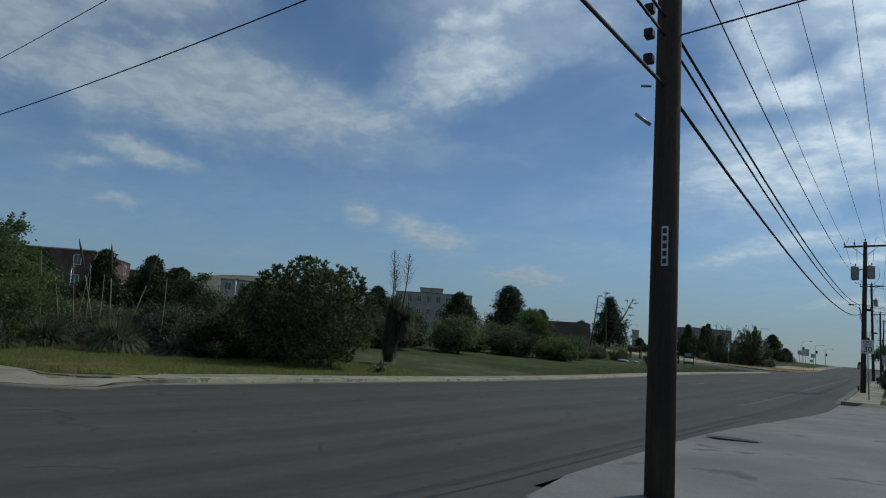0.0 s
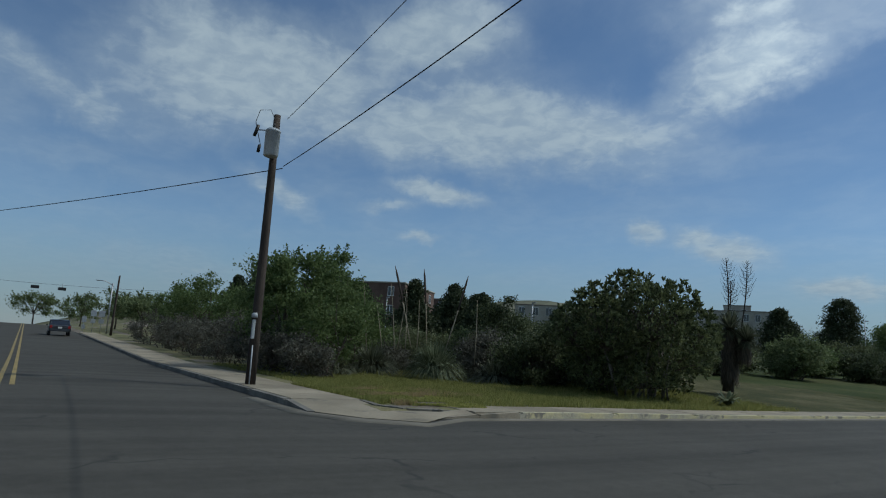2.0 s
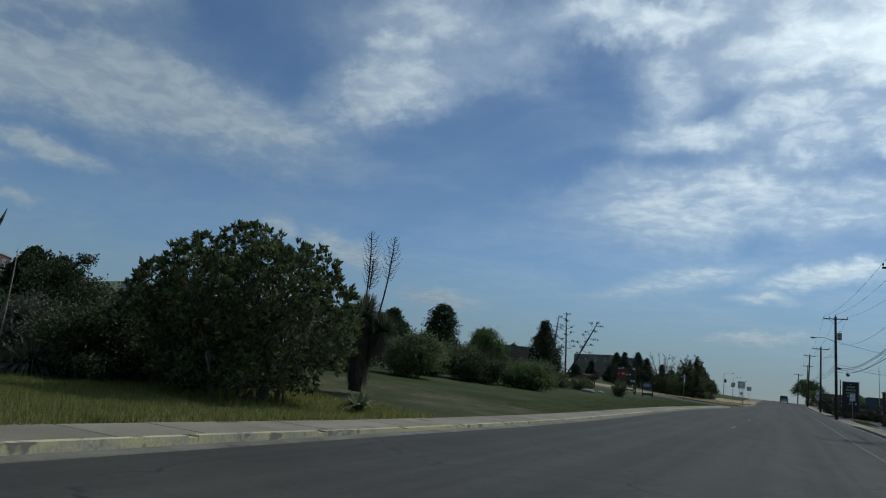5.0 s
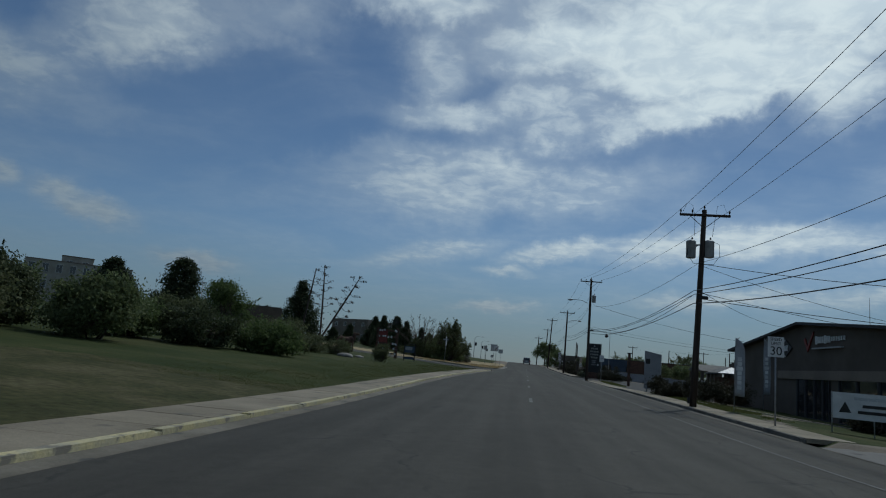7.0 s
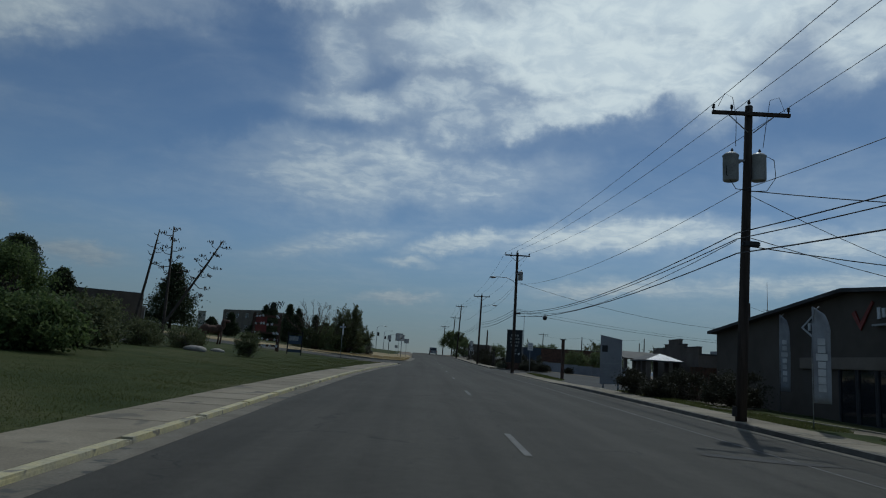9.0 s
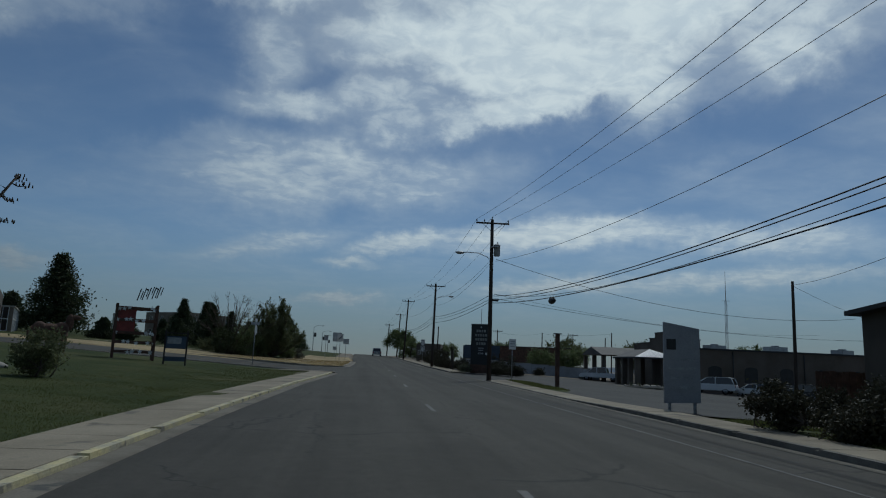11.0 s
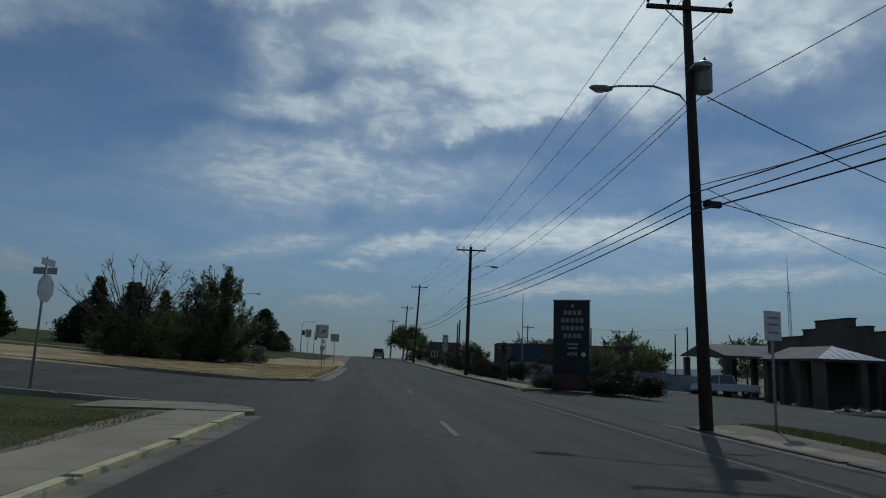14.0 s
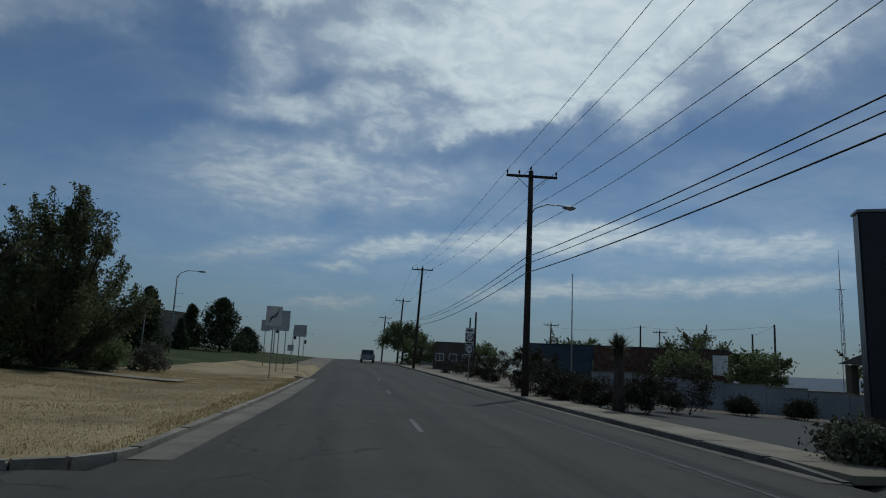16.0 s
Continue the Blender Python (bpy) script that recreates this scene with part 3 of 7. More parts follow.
def build_roads():
    rows = []
    for y in spaced((-29.0, 150, 1.5), (150, 280, 5)):
        a, b = left_kerb(max(y, -27)), right_kerb(y)
        if 63.5 < y < 79.5:
            a = min(a, -3.6)
        rows.append([(a + (b - a) * k / 12, y, road_top(a + (b - a) * k / 12, y)) for k in range(13)])
    strip("road", rows, "asphalt", "grey asphalt one-way road with worn lane markings", "road")
    rows = []
    for x in spaced((-320, -120, 20), (-120, 60, 3)):
        rows.append([(x, y, side_road_z(x) - 0.002 + 0.05 * (1 - min(1, abs((y + 34.7) / 5.8)) ** 2)) for y in (-40.5, -38, -36, -34.5, -33, -31, -28.9)][::-1])
    strip("side_road", rows, "asphalt", "grey asphalt cross street with a double yellow line", "road")
    # asphalt of the rounded corners
    strip("corner_asphalt", [[(-8.8, -29.0, .003), (-8.8, -26.3, .003)], [(-6.1, -29.0, .003), (-6.1, -26.3, .003)]], "asphalt", "asphalt in the rounded street corner", "road")
    # side drive on the campus side
    rows = []
    for x in spaced((-60, -3.4, 1.6)):
        lo, hi = (61.6 if x > -7.2 else 64.0 + 0.12 * max(0, -x - 8)), 79.2 + 0.10 * max(0, -x - 6)
        rows.append([(x, lo + (hi - lo) * k / 6, (land(x, lo + (hi - lo) * k / 6) - 0.08) if x < -6 else road_z(lo + (hi - lo) * k / 6) - 0.004) for k in range(7)][::-1])
    strip("side_drive", rows, "asphalt", "dark asphalt side street running up to the campus", "road")
    rows = [[(x, 71.7 + .1 * (-x - 8) + o, land(x, 71.7) - .065) for o in (.06, -.06)] for x in spaced((-40, -9, 1.6))]
    strip("drive_line", rows, "yellowline", "faded yellow centre line on the side street", "road marking")
    # bank lot and entrance
    rows = []
    for y in spaced((37, 104, 1.0)):
        x0 = right_kerb(y) + 0.02 if 62.6 < y < 80.2 else 10.3 if 52.5 < y < 62.6 else 8.7
        rows.append([(x0 + (52 - x0) * k / 12, y, land(x0 + (52 - x0) * k / 12, y) - (0.115 if 62.6 < y < 80.2 else 0.09)) for k in range(13)])
    strip("parking_lot", rows, "lot", "wide asphalt parking lot beside the bank", "parking lot")
    # flush concrete apron round the corner pole
    rows = []
    for y in spaced((-31, 2, 1.5)):
        x0 = right_kerb(y) + (2.5 - math.sqrt(max(0, 2.5 ** 2 - (max(0, -28.5 - y)) ** 2)) if y < -28.5 else 0.0)
        rows.append([(x0 + (13 - x0) * k / 5, y, road_z(y) - fall(y) + 0.012 + 0.03 * min(k, 1)) for k in range(6)])
    strip("concrete_apron", rows, "apron", "pale concrete driveway apron with stains and cracks", "pavement")
    # paint
    def mark(name, x0, y0, x1, y1, w, mat, label):
        d = Vector((x1 - x0, y1 - y0, 0))
        s = Vector((-d.y, d.x, 0)).normalized() * w / 2
        k = max(1, int(d.length / 3))
        rows = []
        for i in range(k + 1):
            p = Vector((x0, y0, 0)) + d * i / k
            row = []
            for q in (p - s, p + s):
                zz = road_top(q.x, q.y) if q.y > -28.5 else side_road_z(q.x) + 0.05 * (1 - min(1, abs((q.y + 34.7) / 5.8)) ** 2)
                row.append((q.x, q.y, zz + 0.006))
            rows.append(row)
        strip(name, rows, mat, label, "road marking")
    for i in range(14):
        y = 6.5 + 12.9 * i
        x = -0.55 + 0.02 * (y - 18)
        mark("lane_dash", x, y, x + 0.05, y + 2.6, 0.12, "whiteline", "faded white lane dash on asphalt")
    mark("edge_line", 4.3, -8, 4.55, 46, 0.08, "faintline", "faded white edge line on asphalt")
    mark("edge_line", 4.55, 46, 5.2, 150, 0.08, "faintline", "faded white edge line on asphalt")
    for o in (-0.14, 0.14):
        mark("centre_line", -12.5, -34.4 + o, -150, -34.4 + o, 0.11, "yellowline", "double yellow centre line on asphalt")
    mark("stop_line", -12.0, -40, -12.0, -34.8, 0.3, "whiteline", "worn white stop line on asphalt")
    # gutters
    for name, f, lo, hi, lab in (("gutter", lambda y: (left_kerb(y), left_kerb(y) + 0.36), -25.5, 61.2, "concrete gutter under the yellow kerb"),
                                 ("gutter", lambda y: (left_kerb(y), left_kerb(y) + 0.55), 80, 108, "concrete gutter along the dry verge"),
                                 ("gutter", lambda y: (right_kerb(y) - 0.4, right_kerb(y)), 3, 64, "concrete gutter under the kerb"),
                                 ("gutter", lambda y: (right_kerb(y) - 0.4, right_kerb(y)), 80.6, 150, "concrete gutter under the kerb")):
        rows = []
        for y in spaced((lo, hi, 1.5)):
            a, b = f(y)
            o = b if a < 0 else a
            g = road_z(y) + 0.014 - (fall(y) if a > 0 else 0)
            rows.append([(o, y, g - 0.06), (o, y, g + (.012 if a > 0 else 0)), (a + b - o, y, g)])
        strip(name, rows, "gutter", lab, "gutter")


KERB_MESH = {}


def piece_mesh(key, mat, s, bevel):
    if key not in KERB_MESH:
        bm = one_box((0, 0, -s[2] / 2), s, bevel)
        me = bpy.data.meshes.new(key)
        bm.to_mesh(me)
        bm.free()
        me.materials.append(M[mat])
        KERB_MESH[key] = me
    return KERB_MESH[key]


def lay(name, me, parent, p, q, zp, zq, width, off=0.0):
    """A unit piece stretched between two points of the ground."""
    a, b = Vector((*p, zp)), Vector((*q, zq))
    d = b - a
    m = d.to_track_quat("Y", "Z").to_matrix().to_4x4()
    ob = new(name, me)
    ob.parent = parent
    ob.matrix_world = Matrix.Translation((a + b) / 2) @ m @ Matrix.Translation((off, 0, 0)) @ Matrix.Diagonal((width, d.length - 0.006, 1, 1))
    return ob


def kerb_run(name, pts, mat, label, length=3.0, height=0.14):
    root = tagged(new(name), label, "kerb", kind="structure")
    me = piece_mesh("kerb_" + mat, mat, (1, 1, 0.30), 0.03)
    for p, q in zip(pts, pts[1:]):
        k = max(1, round(math.dist(p[:2], q[:2]) / length))
        for i in range(k):
            a = [p[c] + (q[c] - p[c]) * i / k for c in range(3)]
            b = [p[c] + (q[c] - p[c]) * (i + 1) / k for c in range(3)]
            lay("kerb_stone", me, root, a[:2], b[:2], a[2] + height + random.uniform(-.006, .006), b[2] + height, 0.17)
    return root


def slab_run(name, f, y0, y1, width, label, step_y=1.5, sink=lambda y: 0.0):
    root = tagged(new(name), label, "pavement", kind="structure")
    me = piece_mesh("slab", "concrete", (1, 1, 0.14), 0.006)
    y = y0
    while y < y1 - 0.1:
        lay("slab", me, root, (f(y), y), (f(y + step_y), y + step_y), road_z(y) + 0.138 - sink(y) + random.uniform(-.005, .005), road_z(y + step_y) + 0.138 - sink(y + step_y), width)
        y += step_y
    return root


def arc(cx, cy, r, a0, a1, k, z=0.0):
    return [(cx + r * math.cos(radians(a0 + (a1 - a0) * i / k)), cy + r * math.sin(radians(a0 + (a1 - a0) * i / k)), z) for i in range(k + 1)]


def build_kerbs():
    ys = list(np.arange(-24.5, 59.0, 3.0)) + [61.2]
    kerb_run("kerb_yellow", [(left_kerb(y) - 0.085, y, road_z(y) - low_kerb(y)) for y in ys], "yellow", "concrete kerb with worn chipped yellow paint")
    kerb_run("kerb_corner", [(-7.3, -29.0, -.12), (-8.9, -28.97, 0), (-28.9, -28.95, 0), (-60, -28.95, side_road_z(-60)), (-150, -28.95, side_road_z(-150))], "kerb_shaded", "concrete kerb round the street corner, painted dark as shaded")
    kerb_run("kerb_side_street_south", [(-14, -40.6, 0.0), (-60, -40.6, side_road_z(-60)), (-150, -40.6, side_road_z(-150))], "kerb", "plain concrete kerb across the side street")
    kerb_run("kerb_drive_near", arc(-6.4, 61.2, 2.6, 0, 90, 5, road_z(62.5) - .05) + [(-14, 64.5, land(-14, 64.5) - .13), (-40, 67.5, land(-40, 67.5) - .13)], "kerb", "concrete kerb turning into the side street")
    pts = [(-45, 83.2, land(-45, 83.2) - .13), (-20, 80.6, land(-20, 80.6) - .13), (-6, 79.2, road_z(79.2) - .05)] + arc(-5.0, 80.6, 1.5, -90, 0, 4, road_z(80) - .05)
    kerb_run("kerb_verge", pts + [(left_kerb(y) - .085, y, road_z(y) - .05) for y in np.arange(83, 108, 3)] + arc(-5.7, 107.5, 3.0, 0, 90, 4, road_z(109) - .05), "kerb", "pale concrete kerb round the dry grass verge")
    kerb_run("kerb_right", [(right_kerb(y) + .085, y, road_z(y) - fall(y) - flush(y)) for y in np.arange(3.2, 62.5, 3.0)] + arc(right_kerb(62) + 1.6, 62.3, 1.5, 180, 100, 3, road_z(63) - fall(63) - .09), "kerb_shaded", "concrete kerb along the road, painted dark as shaded")
    kerb_run("kerb_right_far", [(right_kerb(80) + .085, 80.6, road_z(80.6) - .10 - fall(80)), (right_kerb(80) + .085, 82.6, road_z(82.6) - fall(80))] + [(right_kerb(y) + .085, y, road_z(y) - fall(y)) for y in np.arange(85, 170, 5.0)], "kerb_shaded", "concrete kerb along the road, painted dark as shaded")
    slab_run("pavement_left", lambda y: left_kerb(y) - .84, -25.6, 61.5, 1.32, "pale concrete pavement beside the yellow kerb", sink=low_kerb)
    slab_run("pavement_right", lambda y: right_kerb(y) + .89, 3.2, 62.0, 1.42, "pale concrete pavement with utility poles", sink=lambda y: fall(y) + flush(y))
    slab_run("pavement_right_far", lambda y: right_kerb(y) + .89, 80.6, 168, 1.42, "pale concrete pavement with utility poles", sink=fall)
    # corner pavement along the side street
    root = tagged(new("pavement_side_street"), "pale concrete pavement along the side street", "pavement", kind="structure")
    me = piece_mesh("slab", "concrete", (1, 1, 0.14), 0.006)
    x = -9.0
    while x > -80:
        lay("slab", me, root, (x, -27.95), (x - 1.5, -27.95), side_road_z(x) + .138, side_road_z(x - 1.5) + .138, 1.75)
        x -= 1.5
    # corner slab that ramps down to the crossing
    kerb_run("kerb_corner_rise", [(left_kerb(-24.5) - .085, -24.5, 0), (left_kerb(-25.5) - .085, -25.6, -.05), (left_kerb(-26.5) - .16, -26.6, -.125)], "concrete", "plain concrete kerb sinking to the crossing ramp", 1.3)
    kerb_run("kerb_corner_back", [(-9.9, -27.0, -.03), (-8.9, -27.12, .02), (-7.7, -27.3, .02), (-7.05, -26.95, .02), (-6.75, -26.3, .02), (-6.85, -25.6, -.02)], "gutter", "low worn concrete kerb holding the grass behind the ramp", .7, .12)
    verts, faces = [], []
    for a, b in (((-9.0, -28.87, .135), (-9.0, -27.08, .135)), ((-8.2, -28.9, .085), (-8.2, -27.22, .12)), ((-7.35, -28.92, .018), (-7.5, -27.3, .10)), ((-6.3, -28.3, .014), (-6.95, -26.9, .09)), ((-5.55, -27.3, .014), (-6.72, -26.3, .10)), ((left_kerb(-26.2) - .2, -26.2, .05), (-6.8, -25.9, .125)), ((left_kerb(-25.5) - .17, -25.5, .10), (-6.95, -25.5, .138))):
        verts += [(a[0] + (b[0] - a[0]) * k / 4, a[1] + (b[1] - a[1]) * k / 4, a[2] + (b[2] - a[2]) * min(1, k / 3)) for k in range(5)]
    for j in range(6):
        for k in range(4):
            q = j * 5 + k
            faces.append((q, q + 5, q + 6, q + 1))
    mesh_object("corner_slab", verts, faces, ["concrete"], root, None, True)
    lip = [(-10.6, -29.12), (-8.9, -29.1), (-7.3, -29.05), (-6.2, -28.4), (-5.4, -27.35), (left_kerb(-26.1), -26.1), (left_kerb(-25.5), -25.5)]
    out = [(-10.6, -29.5), (-8.8, -29.55), (-7.1, -29.55), (-5.8, -28.85), (-4.95, -27.6), (left_kerb(-26.2) + .38, -26.2), (left_kerb(-25.5) + .36, -25.5)]
    rows = [[(*o, -.04), (*o, .010), (*i, .018)] for i, o in zip(lip, out)]
    strip("corner_gutter", rows, "gutter", "pale concrete gutter round the street corner", "gutter")
    # drive corner pavement
    bm = bmesh.new()
    z = road_z(62)
    prism(bm, [p[:2] for p in arc(-6.4, 61.15, 2.55, 0, 90, 8)] + [(-7.6, 63.7), (-7.6, 61.5), (-6.0, 61.5)], "z", z - .05, z + 0.095)
    tagged(part("pavement_drive_corner", bm, "concrete"), "pale concrete pavement at the mouth of the side street", "pavement", kind="structure")
    # campus footpath
    rows = [[(x, 98.2 - 0.12 * (x + 8), land(x, 98.2) + 0.05), (x, 99.6 - 0.12 * (x + 8), land(x, 99.6) + 0.05)] for x in spaced((-40, -7, 1.5))]
    strip("footpath", [r[::-1] for r in rows], "concrete", "narrow concrete footpath across the lawn", "path")
    # darker patches: tar, and pole shadows painted on at the first two
    for (x, y, a, b) in ((2.6, 51.5, 1.5, .25), (3.9, 8.5, 1.3, .3), (6.6, -21.8, 0.5, .25), (4.6, 39, .7, .35)):
        bm = bmesh.new()
        ring = []
        for k in range(10):
            qx, qy = x + a * math.cos(k / 10 * math.tau) * random.uniform(.7, 1.2), y + b * math.sin(k / 10 * math.tau) * random.uniform(.7, 1.2)
            ring.append(bm.verts.new((qx, qy, road_top(qx, qy) + (.008 if qx < right_kerb(qy) else .05))))
        bm.faces.new(ring)
        tagged(part("tar_patch", bm, "patch"), "dark patch on the asphalt", "road patch", kind="structure")


build_ground()
build_roads()
build_kerbs()


# ---- hills behind the town ----
def ridge(name, az0, az1, dist, top, mat, label, seed, base=-20):
    pts = []
    for i in range(61):
        f = i / 60
        az = radians(az0 + (az1 - az0) * f)
        h = top * (math.sin(math.pi * f) ** 0.6) * (0.85 + 0.25 * noise.noise((f * 5, seed, 0))) + 1.2 * noise.noise((f * 40, seed, 1))
        pts.append((math.sin(az), math.cos(az), h))
    rows = []
    for s, k in ((0.80, 0.0), (0.88, 0.45), (0.95, 0.8), (1.0, 1.0), (1.2, 0.6), (1.4, 0.0)):
        rows.append([(x * dist * s, y * dist * s, base + (h - base) * k) for x, y, h in pts])
    ob = strip(name, rows, mat, label, "hill")
    return ob


ridge("hill_near", -82, -22, 760, 70, "hill", "low scrub-covered mesa behind the campus", 1)
ridge("hill_west", -82, -58, 900, 34, "hill", "low scrub-covered mesa", 2)
ridge("hill_far", 18, 95, 2200, 34, "farhaze", "far ridge on the horizon, tinted blue for haze", 3)


# ---- utility poles and wires ----
def curve_wire(a, b, sag, r, mat="wire", name="overhead_wire", label="black overhead cable hung between poles", k=14):
    a, b = Vector(a), Vector(b)
    pts = [a.lerp(b, i / k) - Vector((0, 0, sag * 4 * (i / k) * (1 - i / k))) for i in range(k + 1)]
    return tagged(part(name, one_tube(pts, r, 5), mat), label, "wire", group="overhead wires")


def insulator(parent, x, y, z):
    bm = lathe(bmesh.new(), [(.02, 0), (.02, .07), (.055, .09), (.03, .12), (.06, .14), (.03, .17), (.045, .19), (.02, .23)], 8, (x, y, z))
    return part("insulator", bm, "ink", parent)


def transformer(parent, x, y, z, h=0.85, r=0.24):
    t = part("transformer", lathe(bmesh.new(), [(r * .85, 0), (r, .03), (r, h * .93), (r * 1.06, h * .94), (r * 1.06, h * .97), (r * .7, h + .05)], 18, (x, y, z)), "can", parent, "grey steel transformer can")
    part("bushing", lathe(bmesh.new(), [(.03, 0), (.05, .04), (.03, .08), (.05, .12), (.02, .2)], 8, (x + .05, y, z + h + .02)), "ink", t)
    part("bracket", one_box((x * .5, y * .5, z + h * .75), (abs(x) + .05, abs(y) + .06, .07)), "steel", t)
    return t


def utility_pole(x, y, top, lean=(0, 0), arm=True, cans=(), lamp=0, r=0.17, base=None, label="dark weathered wooden utility pole with a crossarm", arm_turn=-4):
    z0 = land(x, y) - 0.05 if base is None else base
    root = thing("utility_pole", x, y, z0, 0, label, "utility pole", group="utility poles")
    h = top - z0
    at = lambda z: (lean[0] * z / h, lean[1] * z / h)
    part("shaft", one_tube([(lean[0] * f, lean[1] * f, h * f) for f in (0, .25, .5, .75, 1)], [r, r * .93, r * .86, r * .78, r * .7], 14), "pole", root)
    if arm:
        zc = h - 0.32
        ax, ay = at(zc)
        m = pose(ax, ay - .16, zc, 0, 0, arm_turn)
        part("crossarm", box(bmesh.new(), (0, 0, 0), (2.5, .10, .12), m, .01), "pole", root)
        for s in (-1, 1):
            part("brace", one_tube([m @ Vector((s * .75, -.02, -.05)), m @ Vector((s * .08, .05, -.62))], .018, 6), "steel", root)
        for s in (-1.2, -.62, 1.2):
            q = m @ Vector((s, 0, .06))
            insulator(root, *q)
        insulator(root, *at(h), h)
    for cx, cy, cz, ch in cans:
        ax, ay = at(cz)
        transformer(root, ax + cx, ay + cy, cz - z0, ch)
    if lamp:
        zl = 9.35 - z0 + (0.5 if y > 90 else 0)
        ax, ay = at(zl)
        L = 2.35 * lamp
        pts = [(ax, ay, zl - .1), (ax + L * .12, ay + .1, zl + .35), (ax + L * .4, ay + .35, zl + .66), (ax + L * .75, ay + .7, zl + .74), (ax + L * .88, ay + .8, zl + .72)]
        a = part("lamp_arm", one_tube(pts, .032, 8), "galv", root, "curved galvanised lamp arm")
        e = Vector(pts[-1])
        bm = bmesh.new()
        bmesh.ops.create_uvsphere(bm, u_segments=14, v_segments=8, radius=1, matrix=Matrix.Translation(e + Vector((.2 * lamp, .1, -.01))) @ Matrix.Diagonal((.36, .16, .10, 1)))
        for f in bm.faces:
            f.smooth = True
        hd = part("lamp_head", bm, "steel", a, "grey cobra-head street light")
        bm = bmesh.new()
        bmesh.ops.create_uvsphere(bm, u_segments=10, v_segments=6, radius=1, matrix=Matrix.Translation(e + Vector((.25 * lamp, .12, -.07))) @ Matrix.Diagonal((.2, .11, .07, 1)))
        part("lens", bm, "lens", a)
    return root


P1, P2, P3, P4, P5, P6, PN = (7.5, 17.0), (7.2, 62.2), (7.5, 101.2), (7.3, 150), (8.2, 187), (6.6, 207), (7.15, -28.5)
p1 = utility_pole(*P1, 10.25, (.35, 0), True, [(-.56, -.05, 7.66, .88), (.36, -.02, 7.74, .85)], label="dark wooden utility pole with crossarm and two transformers")
p2 = utility_pole(*P2, 12.6, (.05, .5), True, base=.55, cans=[(.40, 0, 9.8, .85)], lamp=-1, label="dark wooden utility pole with transformer and street lamp")
p3 = utility_pole(*P3, 12.05, (.15, .3), True, lamp=1, label="dark wooden utility pole with a street lamp")
p4 = utility_pole(*P4, 14.2, (.5, 0), True, label="dark wooden utility pole with a crossarm")
p5 = utility_pole(*P5, 13.9, (.5, 0), True, label="leaning wooden utility pole with a crossarm")
p6 = utility_pole(*P6, 12.2, (.3, 0), True, label="dark wooden utility pole with a crossarm")
pn = utility_pole(*PN, 11.2, (.05, 0), True, r=.15, base=0.0, label="dark wooden corner utility pole with a number plate")
# metal plate with unreadable characters on the corner pole
pl = part("number_plate", one_box((.055, -.15, 2.58), (.07, .012, .42), .004, pose(0, 0, 0, 0, 0, 0)), "signw", pn, "small vertical metal tag")
for k in range(5):
    part("tag_bar", one_box((.055, -.158, 2.42 + k * .08), (.042, .006, .05)), "ink", pl)
part("step_bolt", one_tube([(-.15, -.05, 3.95), (-.30, -.12, 4.08)], .02, 6), "steel", pn)
part("step_bolt", one_tube([(-.15, -.05, 4.4), (-.25, -.1, 4.4)], .015, 6), "steel", pn)
for z in (4.75, 5.05, 5.35):
    part("cable_clamp", one_box((-.2, 0, z), (.1, .12, .1), .01), "ink", pn)
part("splice_box", one_box((.32, -.1, 5.62 - .1), (.55, .16, .17), .03), "ink", p1, "black cable splice case")
part("splice_box", one_box((.3, -.1, 6.7 - .8), (.5, .16, .17), .03), "ink", p2, "black cable splice case")
part("junction_box", one_box((-.24, -.1, .35), (.12, .12, .3), .01), "ink", p1)

tops = [((PN[0] + .05, PN[1]), 11.2), ((P1[0] + .35, P1[1]), 10.25), ((P2[0] + .05, P2[1] + .5), 12.6), ((P3[0] + .15, P3[1] + .3), 12.05), ((P4[0] + .5, P4[1]), 14.2), ((P5[0] + .5, P5[1]), 13.9), ((P6[0] + .3, P6[1]), 12.2)]
tops = [((7.0, -75), 11.0)] + tops + [((6.5, 250), 12.5)]
for (a, za), (b, zb) in zip(tops, tops[1:]):
    for off, dz in ((-1.2, -.02), (0, .22), (1.2, -.02)):
        curve_wire((a[0] + off, a[1], za + dz), (b[0] + off, b[1], zb + dz), .55, .010, "thin", label="thin bare power line between poles")
# three communication cables a span: attachment at each pole, low to high, and the sag
comm = [((7.0, -75), (5.42, 5.2, 4.62), (.65, .7, .8)), (PN, (5.17, 4.95, 4.37), (.65, .7, .8)), ((7.42, 17), (5.99, 5.80, 5.34), (.9, .77, .79)), ((7.0, 62.2), (6.74, 6.44, 6.24), (.39, .33, .38)),
        ((7.4, 101.2), (7.69, 7.36, 6.93), (.6, .6, .6)), ((7.3, 150), (8.0, 7.8, 7.3), (.5, .5, .5)), ((8.2, 187), (7.8, 7.6, 7.0), (0, 0, 0))]
for (p, zp, sags), (q, zq, _) in zip(comm, comm[1:]):
    for k, r in enumerate((.018, .016, .021)):
        curve_wire((p[0], p[1], zp[k]), (q[0], q[1], zq[k]), sags[k], r)
curve_wire((7.4, 17, 5.75), (7.1, 62.2, 6.95), 1.3, .012, label="slack black overhead cable between poles")
